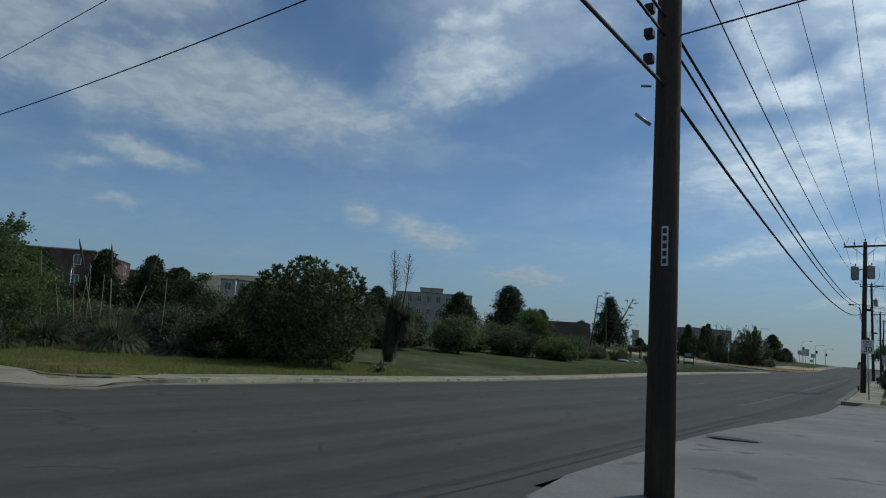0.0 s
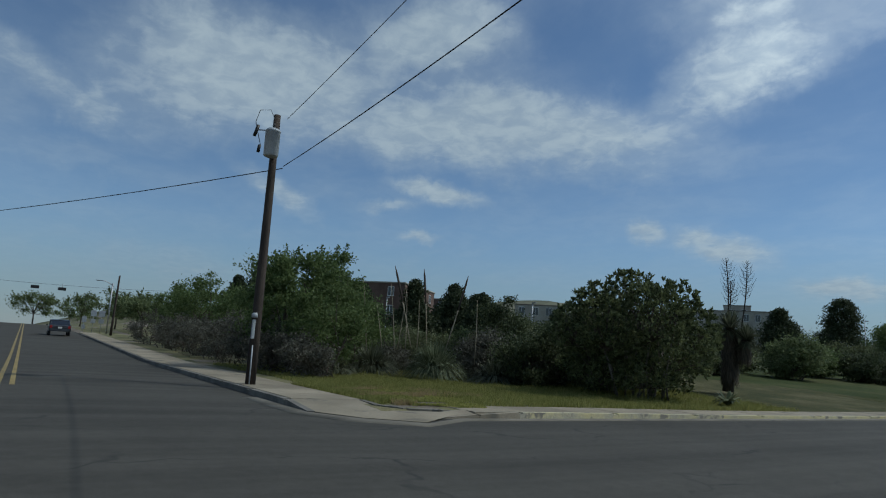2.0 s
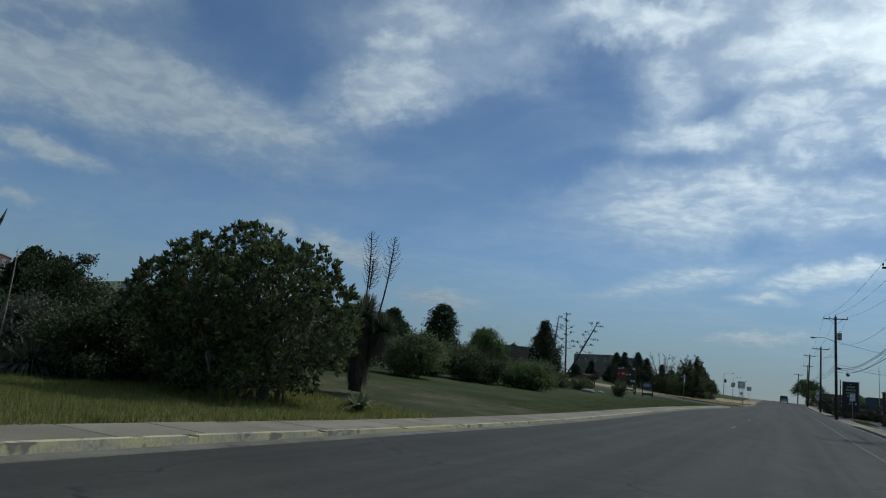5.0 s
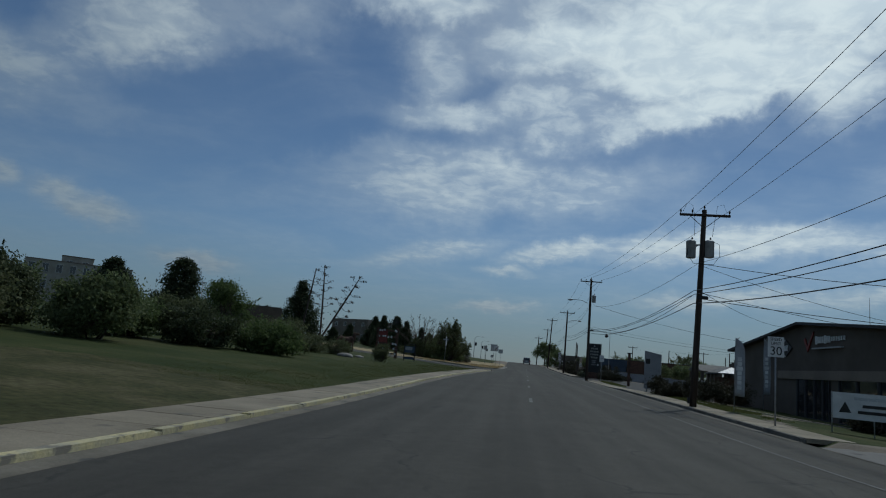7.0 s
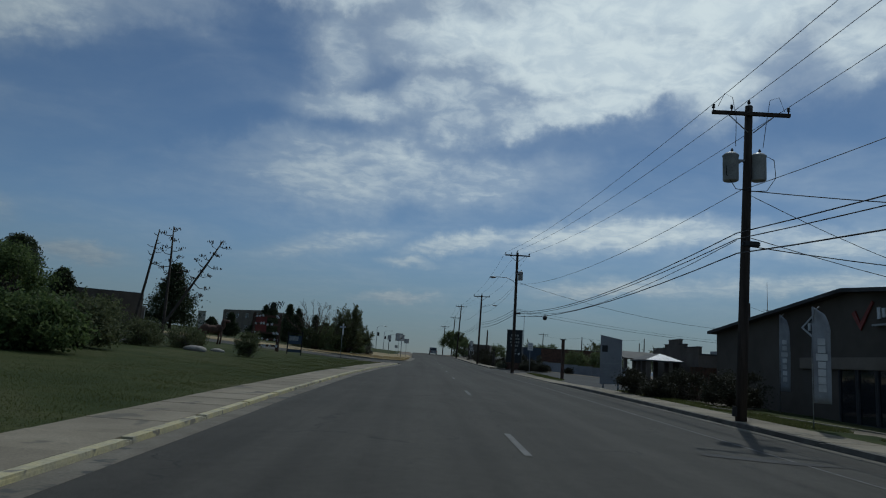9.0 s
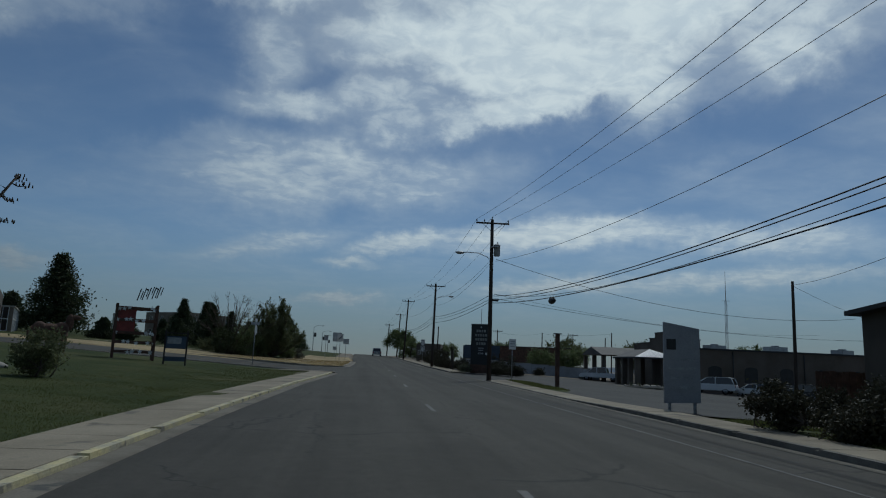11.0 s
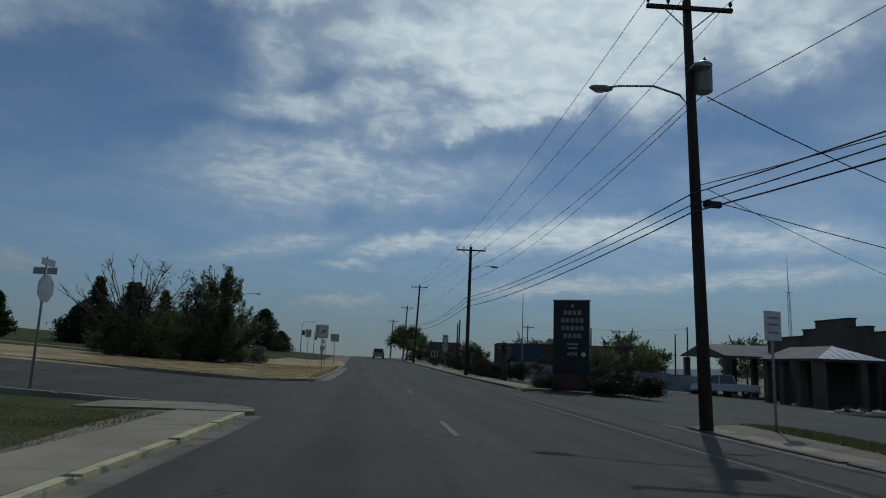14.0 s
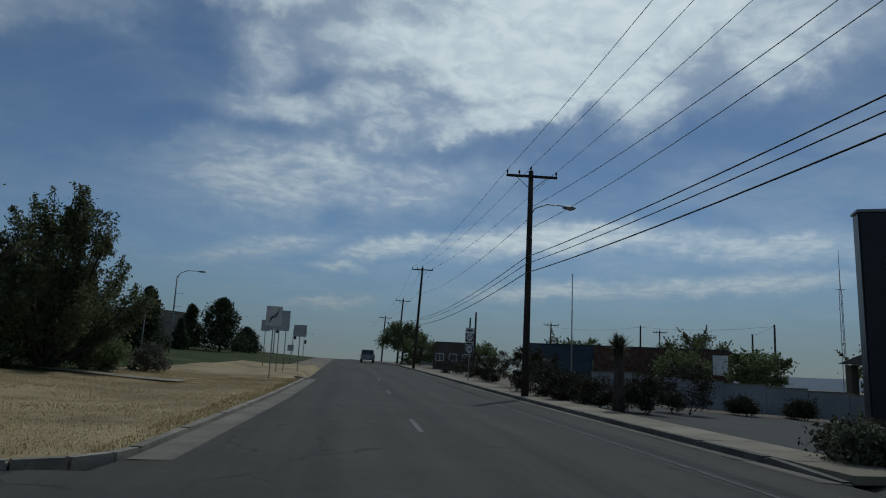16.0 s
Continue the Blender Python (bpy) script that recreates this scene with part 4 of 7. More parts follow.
# jumper loops and drop leads on the transformer pole
for sx in (-1, 1):
    part("jumper_loop", one_tube([(.33 + sx * 1.1, -.2, 9.95), (.33 + sx * .9, -.25, 10.4), (.33 + sx * .62, -.2, 10.3), (.33 + sx * .5, -.2, 9.6), (.3 + sx * .45, -.1, 8.7)], .010, 5), "wire", p1)
    part("drop_lead", one_tube([(.3 + sx * .45, -.05, 8.5), (.3 + sx * .78, -.15, 8.3), (.3 + sx * .8, -.2, 7.7), (.3 + sx * .5, -.2, 7.25), (.28, -.2, 7.2)], .013, 5), "wire", p1)
for (x0, y0, z0), (x1, y1, z1) in (((7.1, -28.5, 6.6), (7.7, 17, 7.45)), ((7.7, 17, 7.49), (7.5, 62.2, 9.35)), ((7.29, 62.2, 9.62), (7.61, 101.2, 10.16)), ((7.37, 62.2, 9.52), (7.63, 101.2, 9.13)), ((7.5, 101.2, 9.6), (7.4, 150, 11))):
    curve_wire((x0, y0, z0), (x1, y1, z1), .8, .011, "thin", label="thin bare power line between poles")
curve_wire((7.2, -28.5, 4.95), (34, -31.5, 6.6), .2, .010, label="service cable leaving the corner pole")
# drops to the buildings
for a, b, s, r in (((7.75, 17, 7.4), (24, 6, 5.6), .5, .016), ((7.75, 17, 7.3), (34, 30, 6.0), .9, .012), ((7.7, 17, 5.9), (40, 28, 5.2), .8, .013), ((7.7, 17, 5.6), (30, 14, 5.0), .5, .017),
                   ((7.5, 62.2, 9.5), (46, 74, 7.6), 1.6, .017), ((7.4, 62.2, 6.6), (58, 76, 6.2), 1.2, .014), ((7.4, 62.2, 6.9), (60, 98, 7.5), 1.0, .010), ((7.7, 17, 6.0), (29.5, 59.9, 8.5), .6, .012), ((29.5, 59.9, 8.5), (70, 90, 7.6), .8, .012)):
    curve_wire(a, b, s, r, label="service cable running to a building")
bm = bmesh.new()
bmesh.ops.create_uvsphere(bm, u_segments=14, v_segments=8, radius=1, matrix=Matrix.Translation((7.15, 46.5, 5.05)) @ Matrix.Diagonal((.16, .42, .17, 1)))
sp = part("splice_case", bm, "ink")
tagged(sp, "black splice case hanging from an overhead cable", "splice case")
part("hanger", one_tube([(7.15, 46.3, 5.15), (7.14, 46.3, 5.32)], .012, 5), "steel", sp)
part("hanger", one_tube([(7.15, 46.7, 5.15), (7.14, 46.7, 5.32)], .012, 5), "steel", sp)

# corner pole with its transformer
P0 = (-13.5, -28.5)
p0 = utility_pole(*P0, 8.3, (-.35, .1), False, r=.15, base=0.1, label="wooden utility pole with one grey transformer")
transformer(p0, .05, -.10, 6.75, .82, .22)
cut = part("fuse_cutout", one_tube([(-.52, -.50, 7.45), (-.46, -.42, 7.8)], .05, 8), "ink", p0, "black fuse cutout on a bracket")
part("cutout_arm", one_tube([(-.34, .05, 7.7), (-.5, -.42, 7.66)], .02, 6), "steel", cut)
part("jumper", one_tube([(-.36, .05, 8.05), (-.40, -.1, 8.35), (-.5, -.4, 8.3), (-.5, -.5, 7.9), (-.45, -.4, 7.5), (-.42, -.3, 7.15)], .012, 5), "wire", p0)
part("lower_cutout", one_tube([(-.44, -.36, 6.95), (-.40, -.34, 7.18)], .05, 8), "ink", p0)
part("conduit", one_tube([(.17, -.08, .05), (.16, -.09, 1.15)], .02, 8), "can", p0, "short pale conduit running up the pole")
meter = part("meter_box", one_box((.16, -.12, 1.6), (.085, .09, .55), .015), "can", p0, "grey electric meter box")
part("meter_glass", lathe(bmesh.new(), [(.09, 0), (.09, .1), (.05, .14)], 12, (.18, -.12, 1.93)), "can", meter)
curve_wire((-13.95, -28.05, 8.3), (7.1, -28.5, 9.8), .15, .010, "thin", label="thin bare power line between poles")
curve_wire((-13.9, -28.05, 6.75), (7.1, -28.5, 7.3), .2, .013, label="service cable between poles")
curve_wire((-13.95, -28.05, 6.7), (-60, -50, 7.6), 0.55, .016, label="drooping service cable along the side street")
curve_wire((-13.85, -28.4, 6.0), (-19.6, -26.9, .25), 0.0, .010, "galv", "guy_wire", "steel guy wire anchored behind the pole")


# ---- plants ----
rng = np.random.default_rng(7)


def quads(name, centres, size, mat, parent=None, aspect=2.0, up=0.0, dirs=None, label=""):
    """Many small leaves, each a bent diamond of four corners."""
    n = len(centres)
    a = rng.normal(size=(n, 3)) if dirs is None else dirs
    a[:, 2] += up
    a /= np.linalg.norm(a, axis=1)[:, None]
    b = np.cross(a, rng.normal(size=(n, 3)))
    b /= np.linalg.norm(b, axis=1)[:, None] + 1e-9
    s = size * rng.uniform(0.65, 1.35, (n, 1))
    c = np.asarray(centres)
    co = np.stack([c - a * s * 0.5, c + b * s * 0.5 / aspect, c + a * s * 0.5, c - b * s * 0.5 / aspect], 1).reshape(-1, 3)
    me = bpy.data.meshes.new(name)
    me.vertices.add(4 * n)
    me.vertices.foreach_set("co", co.astype(np.float32).ravel())
    me.loops.add(4 * n)
    me.loops.foreach_set("vertex_index", np.arange(4 * n, dtype=np.int32))
    me.polygons.add(n)
    me.polygons.foreach_set("loop_start", np.arange(0, 4 * n, 4, dtype=np.int32))
    me.update(calc_edges=True)
    me.materials.append(M[mat])
    ob = new(name, me)
    if parent is not None:
        ob.parent = parent
    return tagged(ob, label)


def clumps(k, radii, centre, shell=0.45, low=-0.75):
    """Places of leaf clumps in a rough, uneven crown."""
    out = []
    while len(out) < k:
        v = rng.normal(size=3)
        v /= np.linalg.norm(v)
        if v[2] < low:
            continue
        r = rng.uniform(shell, 1.0) ** 0.6 * (1 + 0.38 * noise.noise((v[0] * 2.3 + len(out) * 0 + radii[0] * 7, v[1] * 2.3 + k, v[2] * 2.3)))
        out.append(np.array(centre) + v * r * np.array(radii))
    return np.array(out)


def limbs(bm, root, ends, r0, fork):
    for e in ends:
        e = Vector(e)
        mid = Vector(root).lerp(e, 0.5) + Vector(rng.normal(size=3)) * fork
        mid.z += abs(e.z - root[2]) * 0.08
        tube(bm, [root, mid, e], [r0, r0 * 0.6, r0 * 0.18], 5, False)


def broadleaf(name, x, y, height, radii, mat, leaves, size, label, category, trunks=1, low=-0.6, crown_low=None, group="", clump=0.5, r0=0.12, z=None, knots=None, spread=0.4):
    z0 = land(x, y) - 0.03 if z is None else z
    root = thing(name, x, y, z0, rng.uniform(0, 360) * 0, label, category, group)
    cz = height - radii[2]
    k = knots or max(14, int(leaves / 260))
    cl = clumps(k, np.array(radii) * 0.88, (0, 0, cz), low=low)
    per = leaves // k
    pts = []
    for c in cl:
        s = clump * rng.uniform(0.6, 1.3)
        pts.append(c + rng.normal(size=(per, 3)) * np.array([s, s, s * 0.7]) * 0.55)
    # leafy sprigs that stand out of the crown
    for i in range(max(10, k // 2)):
        c = cl[rng.integers(k)]
        v = c - np.array([0, 0, cz * .8])
        v = v / (np.linalg.norm(v) + 1e-6) + np.array([0, 0, .35]) + rng.normal(size=3) * .25
        L = clump * rng.uniform(.5, 1.35)
        t = rng.uniform(.1, 1.0, (44, 1))
        pts.append(c + v * L * t + rng.normal(size=(44, 3)) * .10 * (1.25 - t))
    pts = np.concatenate(pts)
    pts = pts[pts[:, 2] > 0.05]
    quads("crown", pts, size, mat, root)
    bough = bmesh.new()
    for i in range(trunks):
        bm = bmesh.new()
        a = math.tau * i / trunks + rng.uniform(0, 1)
        foot = (spread * math.cos(a) * (trunks > 1), spread * math.sin(a) * (trunks > 1), -0.05)
        fork = Vector((foot[0] * 1.8 + rng.normal() * .1, foot[1] * 1.8 + rng.normal() * .1, max(0.3, cz - radii[2] * 0.55)))
        tube(bm, [foot, Vector(foot).lerp(fork, .5) + Vector((rng.normal() * .06, rng.normal() * .06, 0)), fork], [r0, r0 * .85, r0 * .7], 7)
        limbs(bough, tuple(fork), cl[i::trunks][:9], r0 * .6, .2)
        part("trunk" if trunks < 3 else "stem", bm, "bark", root)
    tagged(part("branchwork", bough, "bark", root), kind="stuff")
    return root


def pine(name, x, y, height, width, label, leaves=4200, size=0.34, z=None, round_top=0.5, group="pines", bare=0.12):
    z0 = land(x, y) - 0.1 if z is None else z
    root = thing(name, x, y, z0, 0, label, "tree", group)
    pts, ends = [], []
    k = 110
    for i in range(k):
        f = ((i + .5) / k) ** 1.25
        h = height * (bare + (1 - bare) * f)
        w = width / 2 * ((1 - f) ** (1.25 - 0.75 * round_top)) * (0.85 + 0.2 * math.sin(f * 9 + x)) * min(1, 0.8 + f * 3)
        a = i * 2.4 + rng.uniform(-.4, .4)
        r = w * rng.uniform(.15, 1.0) ** .6
        c = np.array([math.cos(a) * r, math.sin(a) * r, h])
        ends.append(c)
        s = max(.25, width * .075) * rng.uniform(.7, 1.25) * (1.15 - .7 * f)
        pts.append(c + rng.normal(size=(leaves // k, 3)) * np.array([s, s, s * .6]))
    quads("crown", np.concatenate(pts), size, "needle", root, aspect=2.2)
    bm = one_tube([(0, 0, -.1), (.05, 0, height * .5), (0, 0, height * .97)], [height * .022, height * .014, .03], 7)
    part("trunk", bm, "bark", root)
    bm = bmesh.new()
    for e in ends[::2]:
        tube(bm, [(0, 0, e[2] - .15 * height * .1), tuple(e)], [.05, .015], 4, False)
    tagged(part("branchwork", bm, "bark", root), kind="stuff")
    return root


def sword_rosette(name, x, y, r, h, n, label, mat="blade", z=None, width=0.035, droop=0.5, group="", category="plant"):
    """A ball of long stiff leaves that rise and arch over."""
    z0 = land(x, y) - 0.02 if z is None else z
    root = thing(name, x, y, z0, 0, label, category, group)
    v, f = [], []
    for i in range(n):
        a, e = rng.uniform(0, math.tau), math.asin(rng.uniform(0.02, 0.98))
        L = rng.uniform(.75, 1.1)
        d = np.array([math.cos(a) * math.cos(e) * r, math.sin(a) * math.cos(e) * r, math.sin(e) * h]) * L
        side = np.array([-math.sin(a), math.cos(a), 0]) * width
        b = len(v)
        for t, w in ((0.05, .6), (.4, 1.0), (.75, .7), (1.0, .05)):
            p = d * t + np.array([0, 0, (1 - math.sin(e)) * h * .45 * t * (1 - t) * 2.2 - droop * .35 * h * t ** 3 * math.cos(e) + .05])
            p[2] = max(p[2], .02)
            v += [p - side * w, p + side * w]
        f += [(b, b + 1, b + 3, b + 2), (b + 2, b + 3, b + 5, b + 4), (b + 4, b + 5, b + 7, b + 6)]
    mesh_object("leaves", v, f, [mat], root)
    return root


def stalk(name, base, top, r0, mat, label, head=0.0, group="flower stalks", bend=0.1):
    base, top = Vector(base), Vector(top)
    root = thing(name, *base, 0, label, "flower stalk", group)
    d = top - base
    pts = [d * t + Vector((0, 0, 0)) + Vector((bend * math.sin(t * 3.1), 0, 0)) for t in (0, .25, .5, .75, 1)]
    rad = [r0, r0 * .9, r0 * .8, r0 * (.7 if not head else head), r0 * .35]
    if head:
        part("stem", one_tube(pts[:3] + [pts[2].lerp(pts[3], .3)], [r0 * .75] * 4, 7), mat, root)
        part("seed_head", one_tube([pts[2].lerp(pts[3], .2), pts[3], pts[3].lerp(pts[4], .6), pts[4]], [r0 * .8, r0 * head, r0 * head * .9, r0 * .3], 7), "darkst", root, "dark bristly seed head")
    else:
        part("stem", one_tube(pts, rad, 7), mat, root)
    return root, d


def tree_stalk(base, top, label, arms=10, size=.75, start=.5, pods=True):
    """A dead century-plant mast with flat tiers of arms."""
    root, d = stalk("agave_stalk", base, top, .10, "darkst", label, bend=.05)
    side = d.normalized()
    for i in range(arms):
        t = start + (1 - start) * (i + .5) / arms
        a = i * 2.4 + rng.uniform(-.3, .3)
        L = size * (1.25 - .75 * (i / arms)) * rng.uniform(.8, 1.15)
        p = d * t
        o = Vector((math.cos(a), math.sin(a), 0))
        o = (o - side * o.dot(side)).normalized()
        e = p + o * L + side * L * .18
        bm = one_tube([p, p + o * L * .55 - side * L * .05, e], [.03, .022, .014], 5)
        am = part("arm", bm, "darkst", root)
        if pods:
            bm = bmesh.new()
            pts = np.array(e)[None, :] + rng.normal(size=(14, 3)) * np.array([.13, .13, .05])
            for q in pts:
                tube(bm, [q, q + np.array([0, 0, .11])], [.028, .016], 5)
            tagged(part("pod_cluster", bm, "darkst", am), kind="stuff")
    return root


def feather_stalk(base, top, label):
    root, d = stalk("yucca_stalk", base, top, .032, "darkst", label, bend=.08)
    bm = bmesh.new()
    n = 46
    for i in range(n):
        t = .45 + .55 * i / n
        a = i * 2.4
        L = .52 * math.sin(math.pi * (.18 + .80 * i / n)) ** .7 * rng.uniform(.75, 1.15)
        p = d * t + Vector((.08 * math.sin(t * 3.1), 0, 0))
        o = Vector((math.cos(a), math.sin(a), 0))
        tube(bm, [p, p + o * L * .45 + Vector((0, 0, L * .12)), p + o * L * .72 + Vector((0, 0, L * .62))], [.011, .008, .004], 4, False)
    tagged(part("plume", bm, "darkst", root), kind="stuff")
    return root


def rosette_shrub(x, y, lobes, mat, label, tufts=1500, leaf=.16, stems=22):
    """A many-stemmed evergreen: a crown of overlapping lobes, tufted with whorls of stiff leaves at the twig ends."""
    root = thing("evergreen_shrub", x, y, land(x, y) - .03, 0, label, "shrub")
    c = np.array([l[:3] for l in lobes])
    r = np.array([l[3:] for l in lobes])
    w = (r[:, 0] * r[:, 2]) / (r[:, 0] * r[:, 2]).sum()
    tips = []
    while len(tips) < tufts:
        k = rng.choice(len(lobes), p=w)
        v = rng.normal(size=3)
        v /= np.linalg.norm(v)
        if v[2] < -.55:
            continue
        p = c[k] + v * r[k] * min(1.03, rng.uniform(.82, 1.0) + .26 * noise.noise((v[0] * 3, v[1] * 3, v[2] * 3 + k)))
        inside = (((p - c) / r) ** 2).sum(1)
        inside[k] = 9
        if inside.min() < .72 or p[2] < .12:
            continue
        tips.append((p, v))
    pts, dirs = [], []
    for p, v in tips:
        n = int(rng.integers(11, 19))
        d = v * .55 + np.array([0, 0, .45]) + rng.normal(size=(n, 3)) * .62
        d /= np.linalg.norm(d, axis=1)[:, None]
        pts.append(p + d * leaf * .45 + rng.normal(size=(n, 3)) * .03)
        dirs.append(d)
    # thinner leaves inside
    for k in range(len(lobes)):
        n = int(4200 * w[k] * 2)
        v = rng.normal(size=(n, 3))
        v *= (rng.uniform(.35, .88, n) / np.linalg.norm(v, axis=1))[:, None]
        pts.append(c[k] + v * r[k])
        dirs.append(rng.normal(size=(n, 3)))
    pts, dirs = np.concatenate(pts), np.concatenate(dirs)
    keep = pts[:, 2] > .2
    quads("crown", pts[keep], leaf, mat, root, aspect=2.4, dirs=dirs[keep])
    wood = bmesh.new()
    for p, v in tips[::5]:
        k = int(np.argmin(((p - c) ** 2).sum(1)))
        a = Vector(c[k]) + Vector((0, 0, -.5 * r[k][2]))
        tube(wood, [a, a.lerp(Vector(p), .6) + Vector(rng.normal(size=3)) * .08, Vector(p)], [.022, .014, .006], 4, False)
    tagged(part("branchwork", wood, "bark", root), kind="stuff")
    for i in range(stems):
        a = math.tau * i / stems + rng.uniform(-.3, .3)
        q = rng.uniform(.35, 1.25)
        foot = Vector((q * math.cos(a), q * math.sin(a), -.05))
        k = int(np.argmin(((c[:, :2] - np.array(foot[:2]) * 1.6) ** 2).sum(1)))
        e = Vector(c[k]) + Vector((rng.normal() * .3, rng.normal() * .3, -.1))
        m = foot.lerp(e, .45) + Vector((rng.normal() * .12, rng.normal() * .12, .1))
        part("stem", one_tube([foot, m, e], [.038, .03, .02], 7), "palebark", root)
    return root


# corner of the campus garden
rosette_shrub(-11.3, -15.0, [(-.15, -.1, 3.35, 1.25, 1.25, 1.35), (.75, .85, 3.2, 1.05, 1.0, 1.2), (-1.0, -1.2, 3.0, 1.0, 1.0, 1.15), (-1.35, .5, 2.9, 1.2, 1.1, 1.25), (1.15, -.7, 2.7, 1.2, 1.15, 1.3), (1.25, 1.45, 2.35, 1.0, .95, 1.15),
                              (-1.3, -1.95, 2.35, .95, .9, 1.05), (.1, -1.75, 2.3, 1.2, 1.0, 1.3), (1.3, .3, 1.7, 1.45, 1.4, 1.2), (-.2, 1.6, 1.9, 1.5, 1.2, 1.3), (-1.9, -.5, 1.7, 1.2, 1.2, 1.2), (.9, -.7, .8, 1.1, 1.1, .7), (-1.0, -1.0, .8, 1.1, 1.0, .7), (.6, .8, .8, 1.1, 1.0, .7)],
              "leaf_ever", "large dark green evergreen shrub with leaf tufts and many pale stems")
broadleaf("juniper", -16.6, -15.4, 2.4, (2.2, 2.0, 1.3), "leaf_juniper", 16000, .12, "dark rounded juniper behind the verge", "shrub", 4, -.9, r0=.06, knots=50)
broadleaf("juniper", -19.2, -11.5, 2.7, (2.0, 1.9, 1.5), "leaf_juniper", 15000, .14, "dark spreading juniper in the garden", "shrub", 2, -.95, r0=.07, knots=46)
broadleaf("juniper", -24.7, -11.4, 4.0, (1.5, 1.5, 2.1), "leaf_juniper", 14000, .14, "dark upright juniper in the garden", "shrub", 2, -.95, r0=.07, knots=46)
broadleaf("juniper", -14.3, -11.2, 2.8, (2.0, 1.8, 1.6), "leaf_juniper", 13000, .12, "dark low shrub in the garden", "shrub", 3, -.9, r0=.05, knots=40)
broadleaf("garden_tree", -23.0, -23.7, 6.0, (3.4, 3.0, 2.95), "leaf_bright", 34000, .14, "bright green bushy tree behind the corner pole", "tree", 3, -.85, clump=.5, r0=.10, knots=110)
broadleaf("garden_tree", -19.9, -23.7, 3.4, (1.7, 1.6, 1.5), "leaf_bright", 8000, .12, "bright green young tree", "tree", 2, -.9, r0=.06, knots=46)
for x, y, h, w in ((-18.2, -25.0, 1.6, 1.2), (-20.4, -25.3, 2.0, 1.4), (-23.0, -25.2, 2.2, 1.6), (-26.2, -25.0, 2.4, 1.9), (-29.6, -25.1, 2.5, 2.0), (-33.2, -25.0, 2.4, 2.0), (-37, -25.0, 2.5, 2.1), (-41.2, -25.2, 2.5, 2.2), (-46, -25.4, 2.6, 2.5), (-52, -25.6, 2.6, 2.8)):
    broadleaf("silver_shrub", x, y, h, (w, w * .8, h * .52), "leaf_silver", 5200, .10, "rounded silver-grey desert shrub beside the pavement", "shrub", 4, -.95, group="silver shrubs", r0=.035, knots=34, clump=.42)
for x, y, h, w in ((-31, -21.5, 4.4, 2.4), (-36.5, -21.0, 5.2, 2.6), (-43, -21.0, 5.0, 2.8), (-50, -22.0, 6.2, 3.0), (-58, -21.5, 5.6, 3.2), (-27, -19.5, 4.2, 2.2), (-66, -21, 6.0, 3.2)):
    broadleaf("small_tree", x, y, h, (w, w * .9, h * .42), "leaf_bright", 7500, .17, "leafy green small tree behind the silver shrubs", "tree", 2, -.85, group="small trees", r0=.08, knots=48, clump=.6)
sword_rosette("sotol", -19.7, -18.6, 1.7, 1.9, 2200, "large green sword-leaved rosette with tall flower stalks", width=.019)
sword_rosette("sotol", -21.9, -20.6, 1.6, 1.6, 1500, "grey-green sword-leaved rosette with tall flower stalks", "yblade", width=.019)
sword_rosette("sotol", -17.6, -16.8, 1.7, 1.2, 800, "low clump of arching grassy leaves", "yblade", width=.02, droop=1.2)
sword_rosette("cactus_clump", -8.75, -13.4, .6, .7, 46, "low fleshy cactus clump beside the large shrub", "blade", width=.07, droop=.2)
sword_rosette("sotol", -21.2, -22.6, 1.2, 1.0, 420, "low clump of arching grassy leaves", "yblade", width=.02, droop=1.2)
for bx, by, bz, tx, ty, tz, r in ((-19.95, -19.7, 1.5, -20.41, -20.52, 5.05, .034), (-19.86, -18.95, 1.5, -20.02, -19.24, 5.03, .034), (-19.58, -18.2, 1.3, -19.16, -17.4, 4.85, .034), (-20.9, -20.0, 1.3, -21.07, -20.32, 4.32, .024),
                                  (-20.83, -19.9, 1.4, -20.7, -19.69, 4.08, .022), (-20.64, -19.6, 1.4, -20.69, -19.68, 3.96, .022), (-20.38, -19.15, 1.4, -20.4, -19.17, 3.64, .022), (-21.2, -20.5, 1.4, -21.37, -20.83, 3.36, .022),
                                  (-19.05, -16.9, .9, -19.07, -16.9, 3.78, .024), (-21.5, -21.1, 1.2, -21.71, -21.4, 4.41, .024)):
    stalk("sotol_stalk", (bx, by, bz), (tx, ty, tz), r, "paleb", "tall pale dry flower stalk rising from a rosette", head=1.5 if tz > 4.8 else 0, bend=.05)

